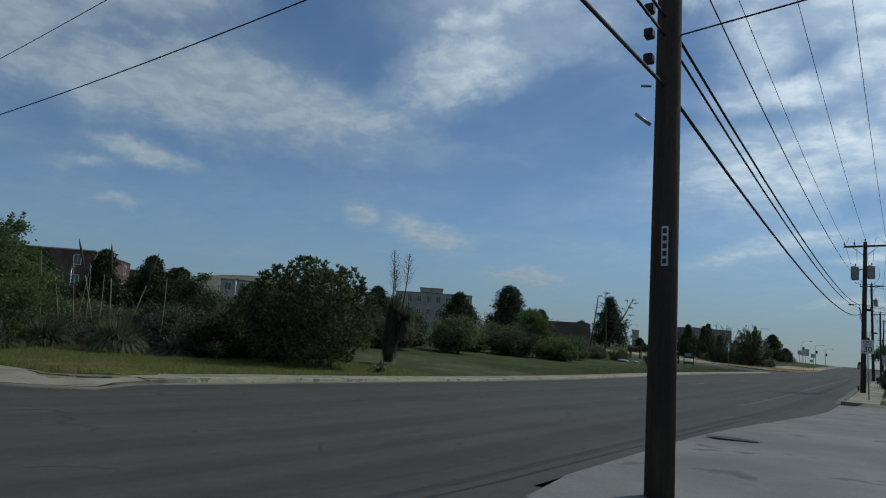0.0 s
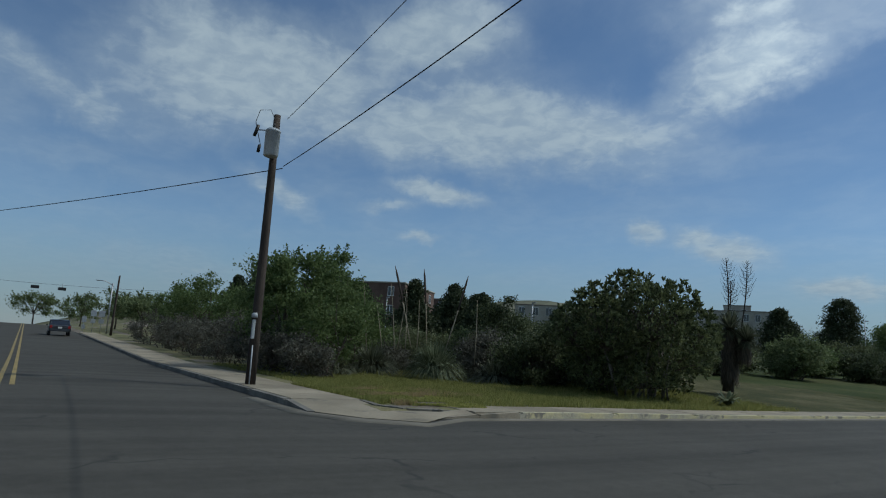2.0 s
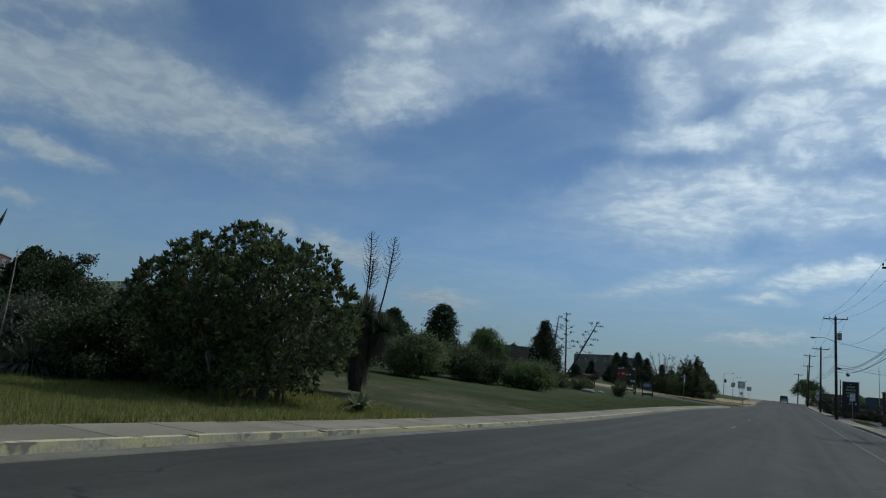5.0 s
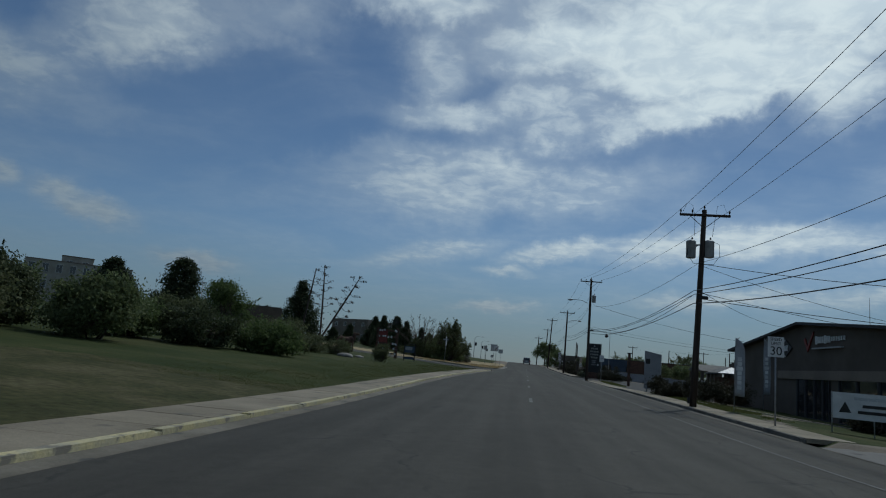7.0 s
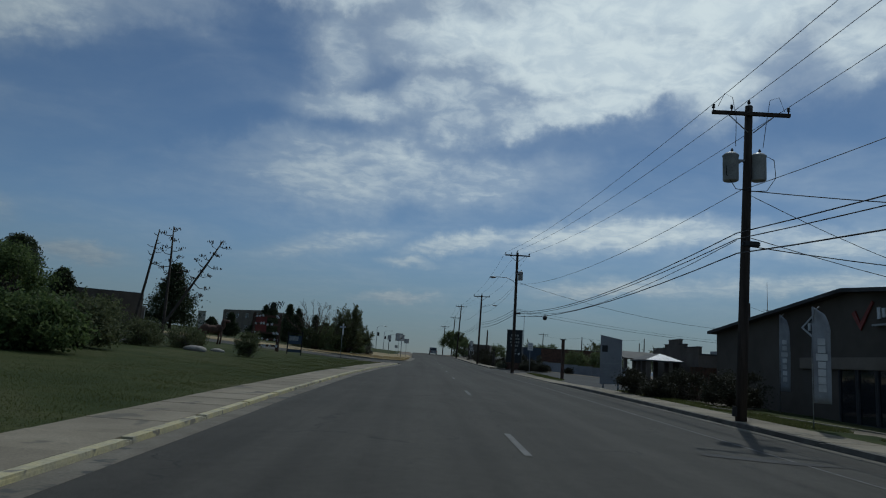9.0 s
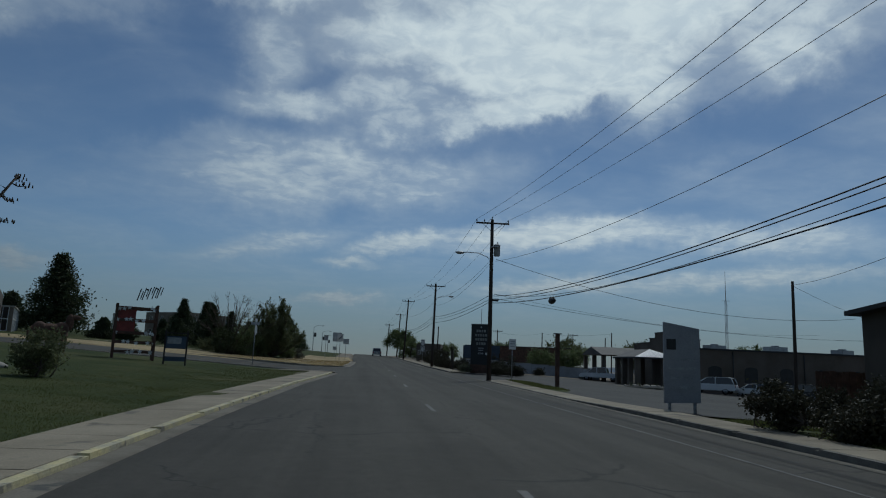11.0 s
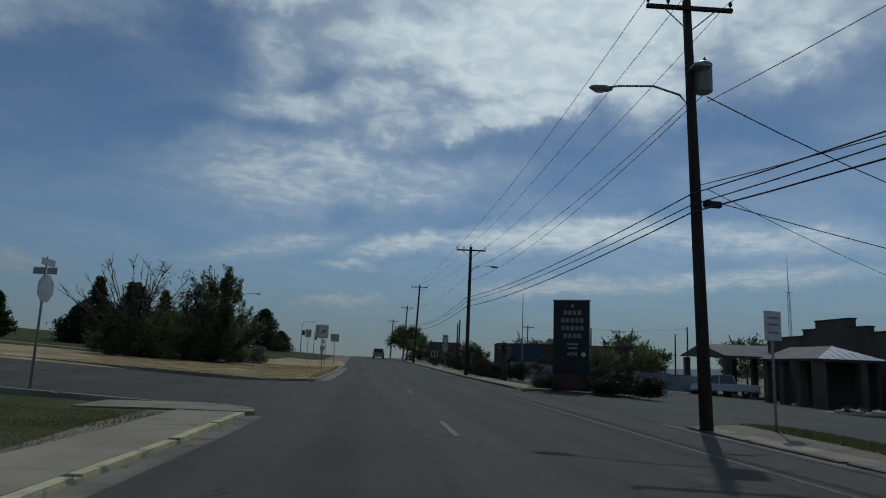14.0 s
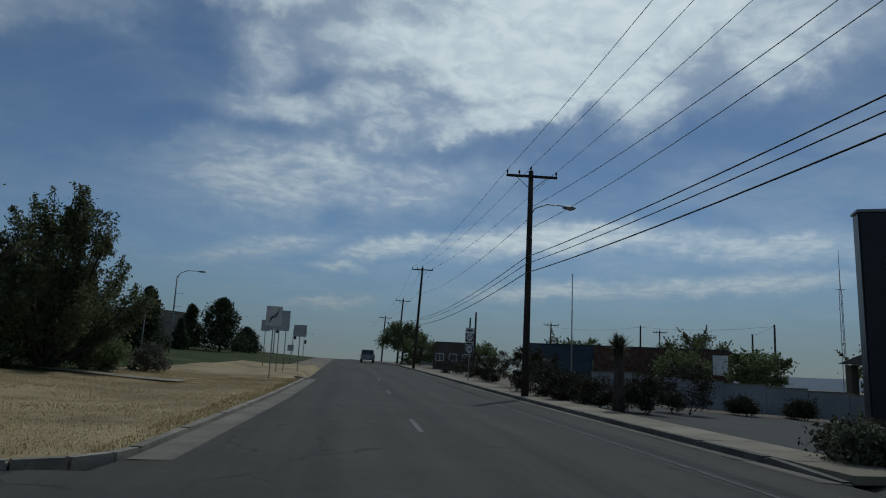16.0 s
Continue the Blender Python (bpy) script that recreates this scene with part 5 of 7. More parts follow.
# tree yucca with its feathery dry stalks
yz = .55
yroot = thing("tree_yucca", -12.1, -8.6, yz, 0, "tree yucca with a shaggy trunk and spiky crowns", "yucca")
part("trunk", one_tube([(0, 0, -.1), (.05, 0, .8), (.0, .05, 1.7), (.15, 0, 2.5)], [.24, .20, .22, .2], 10), "bark", yroot)
part("arm", one_tube([(.05, 0, 1.3), (.55, .1, 1.75), (.75, .15, 2.1)], [.16, .15, .14], 9), "bark", yroot)
for cx, cy, cz, r in ((.1, 0, 2.55, .95), (.8, .15, 2.05, .85)):
    v, f = [], []
    for i in range(520):
        a, e = rng.uniform(0, math.tau), rng.uniform(-.75, 1.45)
        L = r * rng.uniform(.75, 1.0)
        d = np.array([math.cos(a) * math.cos(e), math.sin(a) * math.cos(e), math.sin(e)]) * L
        s = np.array([-math.sin(a), math.cos(a), 0]) * .022
        b = len(v)
        c = np.array([cx, cy, cz])
        v += [c - s, c + s, c + d * .6 + s * .8, c + d * .6 - s * .8, c + d]
        f += [(b, b + 1, b + 2, b + 3), (b + 3, b + 2, b + 4)]
    mesh_object("spiky_crown", v, f, ["yblade"], yroot)
# shaggy skirts of dead leaves that hang down round both arms
for px, py, lo, hi, r, n in ((.08, 0, .55, 2.5, .26, 1500), (.68, .12, 1.5, 2.05, .2, 500)):
    v, f = [], []
    for i in range(n):
        a, h = rng.uniform(0, math.tau), rng.uniform(lo, hi)
        c = np.array([px + math.cos(a) * r * .7, py + math.sin(a) * r * .7, h])
        q = rng.uniform(.5, 1.25)
        d = np.array([math.cos(a) * r * .9 * q, math.sin(a) * r * .9 * q, -.62 * rng.uniform(.6, 1.1)])
        s = np.array([-math.sin(a), math.cos(a), 0]) * .022
        b = len(v)
        v += [c - s, c + s, c + d * .5 + s + np.array([0, 0, .06]), c + d * .5 - s + np.array([0, 0, .06]), c + d]
        f += [(b, b + 1, b + 2, b + 3), (b + 3, b + 2, b + 4)]
    mesh_object("dead_skirt", v, f, ["skirt"], yroot)
feather_stalk((-12.1, -8.6, 3.3), (-11.9, -9.0, 6.1), "dry branching flower stalk standing on a tree yucca")
feather_stalk((-11.6, -8.4, 3.1), (-10.8, -9.15, 5.85), "dry branching flower stalk standing on a tree yucca")
feather_stalk((-12.2, -8.5, 3.2), (-11.75, -8.9, 5.1), "short dry flower stalk standing on a tree yucca")

# shrubs along the lawn
for x, y, h, w, m, lab in ((-21.5, 3.5, 2.5, 2.0, "leaf_olive", "dull dark shrub on the lawn"), (-19.9, 9.6, 2.7, 2.0, "leaf_dark", "small dark many-stemmed tree on the lawn"), (-24.5, 8.5, 3.0, 2.3, "leaf_juniper", "dull dark shrub on the lawn"),
                           (-22.2, 15.2, 2.2, 2.6, "leaf_bright", "low spreading green shrub at the lawn edge"), (-18.8, 17.6, 2.3, 2.5, "leaf_juniper", "dense dark green shrub at the lawn edge"), (-15.8, 20.2, 1.7, 1.7, "leaf_bright", "dense dull green shrub at the lawn edge"),
                           (-25.2, 34.5, 5.1, 2.3, "leaf_bright", "fresh green feathery tree behind the hedge"), (-17.0, 25.5, 1.9, 1.7, "leaf_olive", "dense dull green shrub at the lawn edge"), (-19.2, 30.0, 2.2, 1.9, "leaf_olive", "dense dull green shrub at the lawn edge"), (-24.0, 25.0, 2.9, 2.5, "leaf_olive", "dull green shrub behind the hedge"),
                           (-27.5, 13.0, 3.0, 2.6, "leaf_dark", "dark bushy tree behind the hedge"), (-28, 3, 3.6, 2.6, "leaf_dark", "dark bushy tree behind the hedge"), (-29, -6, 2.7, 2.5, "leaf_olive", "dull dark shrub in the garden"), (-33, -13, 1.7, 2.3, "leaf_olive", "dull dark shrub in the garden")):
    broadleaf("lawn_shrub", x, y, h, (w, w * .95, h * .52), m, 15000, .16, lab, "shrub", 4, -.97, group="lawn shrubs", r0=.06, knots=38, clump=.62)
for x, y, h, w, m in ((-27, -14.5, 1.7, 1.8, "leaf_olive"), (-30.5, -17.0, 1.9, 2.0, "leaf_dark"), (-26.5, -17.5, 1.4, 1.4, "leaf_silver"), (-15.8, -12.9, 2.6, 1.8, "leaf_dark"), (-13.9, -14.2, 2.2, 1.6, "leaf_dark"), (-24.8, -22.3, 2.2, 1.8, "leaf_olive"), (-16.2, -9.0, 2.6, 1.7, "leaf_olive"), (-20.5, -7.0, 3.2, 2.0, "leaf_dark"), (-25.5, -4.0, 3.4, 2.2, "leaf_olive"), (-22.5, -1.2, 3.2, 2.0, "leaf_dark"),
                      (-19.9, -15.6, 2.0, 1.3, "leaf_silver"), (-26.3, -12.8, 1.9, 1.5, "leaf_dark"), (-28.7, -13.2, 1.6, 1.8, "leaf_olive"), (-29.6, -15.4, 1.6, 1.8, "leaf_dark"), (-22.7, -13.2, 2.1, 1.5, "leaf_juniper"), (-16.6, -14.6, 1.6, 1.3, "leaf_silver"), (-28.5, -18.3, 1.6, 1.6, "leaf_dark")):
    broadleaf("garden_shrub", x, y, h, (w, w * .95, h * .54), m, 10000, .13, "dense dull shrub in the garden bed" if m != "leaf_silver" else "dense grey shrub in the garden bed", "shrub", 4, -.97, group="garden shrubs", r0=.05, knots=60, clump=.5)
for x, y, h, w in ((-17.6, 34.6, 1.5, 1.3), (-19.8, 37.0, 1.8, 1.5), (-22.3, 38.5, 2.0, 1.7), (-16.2, 38.2, 1.3, 1.2)):
    broadleaf("low_shrub", x, y, h, (w, w, h * .55), "leaf_olive", 4500, .12, "low dull shrub among rocks", "shrub", 3, -.95, group="low shrubs", r0=.03, knots=30, clump=.4)
broadleaf("round_bush", -12.3, 36.8, 1.55, (.75, .7, .8), "leaf_olive", 5000, .09, "single round dark bush on the lawn", "shrub", 3, -.95, r0=.03, knots=34, clump=.3)
tree_stalk((-20.5, 40.0, 1.5), (-19.9, 41.0, 8.75), "leaning dead century-plant stalk with bare arms", 9, .6, .66, False)
tree_stalk((-18.6, 40.3, 1.4), (-19.6, 42.6, 9.3), "tall dead century-plant stalk with tiers of pods", 15, .8, .48)
tree_stalk((-18.7, 38.6, 1.2), (-15.6, 40.8, 8.25), "leaning dead century-plant stalk with tiers of pods", 15, .85, .45)
sword_rosette("century_plant", -18.7, 38.8, 1.2, 1.3, 60, "grey-green century plant at the foot of its stalk", "yblade", width=.09, droop=.3)
sword_rosette("century_plant", -20.2, 40.2, 1.3, 1.4, 60, "grey-green century plant at the foot of its stalk", "yblade", width=.09, droop=.3)
for x, y, s in ((-20.9, 35.6, .9), (-18.8, 35.9, .6), (-15.2, 36.6, .7), (-14.6, 39.0, .5), (-22.5, 33.0, .7)):
    bm = bmesh.new()
    bmesh.ops.create_icosphere(bm, subdivisions=3, radius=1, matrix=Matrix.Diagonal((s, s * .6, s * .32, 1)))
    for v in bm.verts:
        v.co *= 1 + .3 * noise.noise(v.co * 2.2 + Vector((x, y, 0)))
    o = part("boulder", bm, "rock")
    o.location = (x, y, land(x, y) + s * .1)
    tagged(o, "pale limestone boulder on the lawn", "rock", group="boulders")

# pines on the campus
for x, y, top, w, rt in ((-47, 120.6, 15.4, 12.5, .35), (-62.4, 97.9, 15.6, 12, 1.0), (-53.3, 62.6, 10.6, 9, .9), (-63, 52, 10.5, 8, .8), (-44, 76, 9.0, 7, .5), (-46, 30, 6.8, 5.5, .6), (-75, 118, 13, 8, .7), (-58, 130, 10.2, 8, .6),
                         (-50.5, -2.5, 8.0, 5.0, .8), (-43.7, .7, 6.6, 5.0, .9), (-58, 10, 8.0, 6, .8), (-50, 2, 7.2, 5, .8), (-64, -2, 8.4, 6.5, .9), (-72, 16, 10.5, 8, .9), (-46, 12, 6.2, 5, .8)):
    base = land(x, y) - .1
    pine("pine_tree", x, y, top - base, w, "dark green pine on the campus lawn", 15000, .17 + .022 * w, None, rt)
for x, y, top, w, rt in ((-66, -13, 9.5, 7, .8), (-60, -17, 7.5, 5, .7), (-22, 109.3, 8.2, 4.6, .3), (-27.5, 113, 6.4, 5, .6), (-24, 116.5, 7.2, 5, .5), (-18.6, 119, 6.6, 4.6, .5), (-28.4, 119, 9.6, 5.3, .4), (-26.3, 124.5, 9.8, 4.8, .4), (-32.8, 108.5, 6.9, 3.6, .7),
                         (-37, 112, 6.0, 4.0, .8), (-32.7, 124.7, 6.8, 3.6, .6), (-35.9, 144.8, 8.2, 5, .5), (-17, 128.6, 7.8, 4.2, .6), (-20.1, 153.6, 6.7, 2.4, .2), (-20.2, 158.8, 8.8, 4.0, 1.0), (-17.4, 164.4, 10.2, 7.5, 1.0), (-16.2, 179.8, 7.2, 5.5, .9), (-40, 166, 12.0, 8, .4), (-33, 160, 12.2, 7, .3)):
    base = land(x, y) - .1
    pine("pine_tree", x, y, top - base, w, "dark green pine on the campus lawn", 10500, .16 + .022 * w, None, rt)

# verge trees
def plumed_tree(name, x, y, height, width, mat, label, size=.15, limbs_n=34, per=900):
    """A tree of many rising boughs, each a feathered plume of leaves."""
    root = thing(name, x, y, land(x, y) - .05, 0, label, "tree")
    wood, pts = bmesh.new(), []
    for i in range(limbs_n):
        a = i * 2.4 + rng.uniform(-.3, .3)
        f = rng.uniform(.12, 1.0) ** .7
        out = width / 2 * f * (.85 + .3 * noise.noise((math.cos(a) * 2, math.sin(a) * 2, x)))
        top = height * (1.0 - .40 * f ** 2.2) * rng.uniform(.86, 1.02) if i % 3 else height * rng.uniform(.25, .6)
        if i % 3 == 0:
            out = width / 2 * rng.uniform(.75, 1.05)
        foot = Vector((.15 * math.cos(a), .15 * math.sin(a), .1))
        e = Vector((math.cos(a) * out, math.sin(a) * out, top))
        m = Vector((math.cos(a) * out * .62, math.sin(a) * out * .62, top * .5))
        tube(wood, [foot, m, e], [.085, .05, .012], 5, False)
        for k in range(11):
            t = rng.uniform(.28, 1.0)
            p = (1 - t) ** 2 * foot + 2 * t * (1 - t) * m + t * t * e
            d = (e - m).normalized() * .8 + Vector(rng.normal(size=3)) * .5 + Vector((0, 0, .3))
            L = rng.uniform(.35, .95) * (1.15 - .4 * t)
            u = rng.uniform(0, 1, (per // 11, 1))
            pts.append(np.array(p) + np.array(d) * L * u + rng.normal(size=(per // 11, 3)) * (.05 + .16 * (1 - u)))
    pts = np.concatenate(pts)
    quads("crown", pts[pts[:, 2] > .05], size, mat, root, aspect=2.6)
    for k in range(3):
        part("trunk", one_tube([(.2 * math.cos(k * 2.1), .2 * math.sin(k * 2.1), -.1), (.5 * math.cos(k * 2.1), .5 * math.sin(k * 2.1), height * .35)], [.13, .08], 7), "bark", root)
    tagged(part("branchwork", wood, "bark", root), kind="stuff")
    return root


for x, y, h, w in ((-13.8, 98.0, 2.3, 1.4), (-11.3, 101.3, 2.2, 1.4), (-12.9, 100.6, 3.2, 1.9)):
    broadleaf("verge_shrub", x, y, h, (w, w * .9, h * .55), "leaf_dark", 6000, .13, "dark shrub at the foot of the verge tree", "shrub", 3, -.95, group="verge shrubs", r0=.04, knots=40, clump=.45)
plumed_tree("verge_tree", -12.5, 99.6, 7.2, 6.8, "leaf_olive", "tall bushy green tree with rising plumed boughs", .16, 50, 1000)
broadleaf("verge_tree", -14.6, 104.0, 4.2, (2.2, 2.0, 2.0), "leaf_dark", 9000, .15, "dark shrub beneath the tall verge tree", "shrub", 3, -.95, r0=.06, knots=50)
broadleaf("verge_tree", -16.6, 98.5, 3.6, (1.5, 1.4, 1.7), "leaf_dark", 7000, .13, "dark shrub at the foot of a bare tree", "shrub", 2, -.95, r0=.06, knots=40)
broadleaf("verge_tree", -9.9, 104.5, 1.3, (1.0, .9, .7), "leaf_silver", 3500, .10, "low grey shrub on the verge", "shrub", 3, -.95, r0=.03, knots=26, clump=.3)
broadleaf("verge_tree", -19.8, 97.5, 1.5, (1.3, 1.2, .8), "leaf_olive", 3500, .11, "low dark shrub on the verge", "shrub", 3, -.95, r0=.03, knots=26, clump=.4)


def bare_tree(x, y, height, width, label):
    """A half-dead tree: a fan of long, nearly straight bare boughs, each with a spray of rising twigs."""
    root = thing("bare_tree", x, y, land(x, y) - .05, 0, label, "tree")
    wood, tips = bmesh.new(), []
    for i in range(22):
        a = i * 2.4 + rng.uniform(-.3, .3)
        f = ((i + .5) / 22) ** .6
        out = width / 2 * f * rng.uniform(.85, 1.1)
        top = height * (1.02 - .45 * f ** 2) * rng.uniform(.88, 1.0)
        foot = Vector((.3 * math.cos(a), .3 * math.sin(a), .2))
        e = Vector((math.cos(a) * out, math.sin(a) * out, top))
        m = Vector((math.cos(a) * out * .38, math.sin(a) * out * .38, top * .56))
        bend = lambda t: (1 - t) ** 2 * foot + 2 * t * (1 - t) * m + t * t * e
        tube(wood, [bend(k / 6) for k in range(7)], [.06, .05, .042, .035, .028, .02, .009], 6, False)
        for k in range(9):
            t = rng.uniform(.35, .95)
            p = bend(t)
            d = ((e - m).normalized() + Vector(rng.normal(size=3)) * .38 + Vector((0, 0, .18))).normalized()
            L = height * rng.uniform(.10, .24) * (1.25 - .6 * t)
            q = p + d * L
            tube(wood, [p, p.lerp(q, .5) + Vector(rng.normal(size=3)) * L * .05, q], [.024, .017, .007], 4, False)
            tips.append(np.array(q))
            for j in range(2):
                u = p.lerp(q, rng.uniform(.35, .8))
                g = u + (d + Vector(rng.normal(size=3)) * .5).normalized() * L * .45
                tube(wood, [u, g], [.013, .006], 3, False)
                tips.append(np.array(g))
    tagged(part("branchwork", wood, "bark", root), kind="stuff")
    for k in range(3):
        part("trunk", one_tube([(.28 * math.cos(k * 2.1), .28 * math.sin(k * 2.1), -.1), (.4 * math.cos(k * 2.1), .4 * math.sin(k * 2.1), 1.4)], [.16, .10], 8), "bark", root)
    leafy = [t for t in tips if t[0] > .6]
    pts = np.concatenate([t + rng.normal(size=(5, 3)) * .16 for t in leafy[::2]])
    quads("sparse_leaves", pts, .15, "leaf_olive", root)
    return root


bare_tree(-17.0, 95.2, 7.3, 11.0, "half-dead tree with bare spreading branches")
pine("verge_juniper", -17.3, 96.8, 5.0, 3.6, "dark pointed juniper at the foot of a bare tree", 6000, .2, None, .4, "verge shrubs", .02)
broadleaf("verge_shrub", -17.4, 93.4, 3.0, (1.5, 1.3, 1.6), "leaf_juniper", 8000, .13, "dark shrub before a bare tree", "shrub", 3, -.95, r0=.05, knots=44, clump=.45, group="verge shrubs")
broadleaf("verge_shrub", -15.2, 95.6, 3.4, (1.6, 1.5, 1.8), "leaf_dark", 8000, .13, "dark shrub at the foot of a bare tree", "shrub", 3, -.95, r0=.05, knots=44, clump=.45, group="verge shrubs")
sword_rosette("prickly_clump", -10.6, 100.8, .55, .6, 70, "small spiky cactus clump on the dry verge", "yblade", width=.05)

# right-hand side
broadleaf("street_tree", 8.6, 182, 7.0, (4.0, 3.6, 2.8), "leaf_dark", 11000, .30, "round dark street tree beside the road", "tree", 1, -.6, clump=.9, r0=.2, knots=60)
broadleaf("street_tree", 11.0, 176, 4.6, (3.2, 3.0, 2.4), "leaf_dark", 7000, .28, "round dark tree beside the road", "tree", 1, -.8, clump=.8, r0=.15, knots=44)
for x, y, h, w, m in ((8.75, 31.0, 1.3, .75, "leaf_dry"), (9.2, 28.6, .8, .8, "leaf_dry"), (11.0, 29.7, 1.5, 1.3, "leaf_dry"), (11.2, 25.6, 1.4, 1.1, "leaf_dry"), (12.8, 27.8, 1.7, 1.5, "leaf_dry"), (11.8, 33.5, 1.1, 1.1, "leaf_dry"), (13.5, 12.5, 1.0, .7, "leaf_dry"),
                      (12.6, 81.2, 1.1, 1.0, "leaf_dry"), (13.4, 79.4, 1.1, .9, "leaf_dry"), (11.4, 79.9, .8, .7, "leaf_dry"), (12.9, 82.8, 2.4, 1.4, "leaf_dry"), (11.7, 81.6, 1.0, .8, "leaf_dry"), (8.7, 82.2, .6, .5, "yblade")) + (
                      (8.9, 99.4, 1.2, 1.0, "leaf_dry"), (9.4, 97.2, 1.1, 1.0, "leaf_dry"), (9.0, 102, 1.3, 1.1, "leaf_dry"), (9.2, 105.5, 2.4, 1.4, "leaf_dry"), (9.6, 110, 2.6, 1.5, "leaf_dry"), (10.5, 95.6, 1.4, 1.0, "leaf_dry"), (13.4, 97.8, 2.2, 1.2, "leaf_dry"), (9.6, 83.6, .45, .45, "leaf_dry"),
                      (18.5, 101.5, .8, .6, "leaf_dry"), (22.0, 102.2, .8, .7, "leaf_dry"), (9.6, 118, 2.0, 1.5, "leaf_dry"), (10.2, 126, 2.2, 1.8, "leaf_dry"), (9.8, 136, 2.2, 1.8, "leaf_dry")):
    broadleaf("bed_shrub", x, y, h, (w, w * .95, h * .55), m, 5200, .10, "dry roadside shrub in a planting bed", "shrub", 3, -.95, group="roadside shrubs", r0=.03, knots=26, clump=.34)
for x, y, top, w, m in ((30, 32, 9.6, 3.6, "leaf_dark"), (44, 120, 6.5, 3.4, "leaf_olive"), (52, 128, 6.8, 3.8, "leaf_dark"), (38, 140, 7.5, 4, "leaf_olive"), (60, 116, 6.2, 4, "leaf_dark"), (28, 150, 7.0, 3, "leaf_dark"), (24, 146, 6.4, 3, "leaf_olive"), (66, 140, 6.6, 4, "leaf_dark"), (30, 128.8, 4.8, 2.6, "leaf_dark"), (74, 150, 7, 5, "leaf_olive"), (33, 122, 5.2, 2.5, "leaf_dark"), (48, 165, 8, 4, "leaf_dark"), (18, 165, 6, 3.5, "leaf_dark")):
    b = land(x, y)
    broadleaf("town_tree", x, y, top - b, (w, w, (top - b) * .42), m, 5200, .26, "dark leafy tree behind the buildings", "tree", 1, -.8, group="town trees", r0=.14, knots=40, clump=.8)
yz = land(9.1, 94.4)
y2 = thing("tree_yucca", 9.15, 94.4, yz, 0, "single-trunk yucca with a spiky head in a bed", "yucca")
part("trunk", one_tube([(0, 0, -.1), (.03, 0, 1), (0, 0, 2.2)], [.24, .20, .16], 9), "bark", y2)
v, f = [], []
for i in range(260):
    a, e = rng.uniform(0, math.tau), rng.uniform(-.7, 1.4)
    d = np.array([math.cos(a) * math.cos(e), math.sin(a) * math.cos(e), math.sin(e)]) * .75 * rng.uniform(.7, 1)
    s = np.array([-math.sin(a), math.cos(a), 0]) * .022
    c = np.array([0, 0, 2.15])
    b = len(v)
    v += [c - s, c + s, c + d * .6 + s, c + d * .6 - s, c + d]
    f += [(b, b + 1, b + 2, b + 3), (b + 3, b + 2, b + 4)]
mesh_object("spiky_crown", v, f, ["yblade"], y2)


# grass
def blades(name, n, place, hgt, mat, label, width=.012):
    pts = [place() for _ in range(n)]
    v, f = [], []
    for x, y in pts:
        z = land(x, y) + 0.03 * noise.noise((x * 0.35, y * 0.35, 0))
        a, h = rng.uniform(0, math.tau), hgt * rng.uniform(.4, 1.3) * (1 + .7 * noise.noise((x * .9, y * .9, 1)))
        c, s = math.cos(a) * width, math.sin(a) * width
        lx, ly = rng.normal() * h * .35, rng.normal() * h * .35
        b = len(v)
        v += [(x - c, y - s, z - .02), (x + c, y + s, z - .02), (x + lx, y + ly, z + h)]
        f.append((b, b + 1, b + 2))
    ob = mesh_object(name, v, f, [mat])
    return tagged(ob, label, "grass", kind="stuff")


def patchy(x0, x1, y0, y1, s=.4, t=-.15):
    def pick():
        while True:
            x, y = rng.uniform(x0, x1), rng.uniform(y0, y1)
            if noise.noise((x * s, y * s, 5)) > t:
                return x, y
    return pick


def lawn_place():
    y = rng.uniform(0, 61)
    edge = 1.54 - .10 * max(0, noise.noise((y * .9, 3, 0))) - .05 * noise.noise((y * 4, 7, 0))
    return left_kerb(y) - edge - abs(rng.normal()) * 3.2, y


def worn(x, y):
    """How bare the trodden patch behind the corner kerb is."""
    return 1 - math.hypot((x + 9.9) / 3.0, (y + 25.3) / 1.25) + .55 * noise.noise((x * 1.1, y * 1.1, 9))


def corner_place():
    while True:
        y = rng.uniform(-27.1, -11)
        x = rng.uniform(-27 if y > -26.4 else -14, left_kerb(y) - 1.52)
        if y < -25.8 and x > -7.3:
            continue
        if y < -26.4 and noise.noise((x * .8, y * .8, 2)) < -.2:
            continue
        if worn(x, y) > .08 and rng.random() < .94:
            continue
        if noise.noise((x * .4, y * .4, 5)) > -.38 - .5 * rng.random():
            return x, y


blades("tall_grass", 150000, corner_place, .13, "gblade", "uneven yellow-green grass on the corner verge")
def verge_place():
    while True:
        y = rng.uniform(79.9, 107)
        x = rng.uniform(-16 if y < 97 else -10.5, left_kerb(y) - .2)
        if noise.noise((x * .4, y * .4, 5)) > -.5:
            return x, y


patch_place = patchy(-12.8, -7.2, -26.8, -23.9, .9, -.3)
v, f = [], []
for _ in range(2600):
    x, y = patch_place()
    if worn(x, y) < .1:
        continue
    z = land(x, y)
    for j in range(6):
        a, r = rng.uniform(0, math.tau), rng.uniform(.02, .09)
        px, py, w = x + math.cos(a) * r, y + math.sin(a) * r, rng.uniform(.015, .03)
        b = len(v)
        v += [(px - w, py, z + .01), (px, py - w, z + rng.uniform(.02, .06)), (px + w, py, z + rng.uniform(.02, .06)), (px, py + w, z + .01)]
        f.append((b, b + 1, b + 2, b + 3))
tagged(mesh_object("low_weeds", v, f, ["gblade"]), "low creeping yellow-green weeds on trodden dirt", "weeds", kind="stuff")
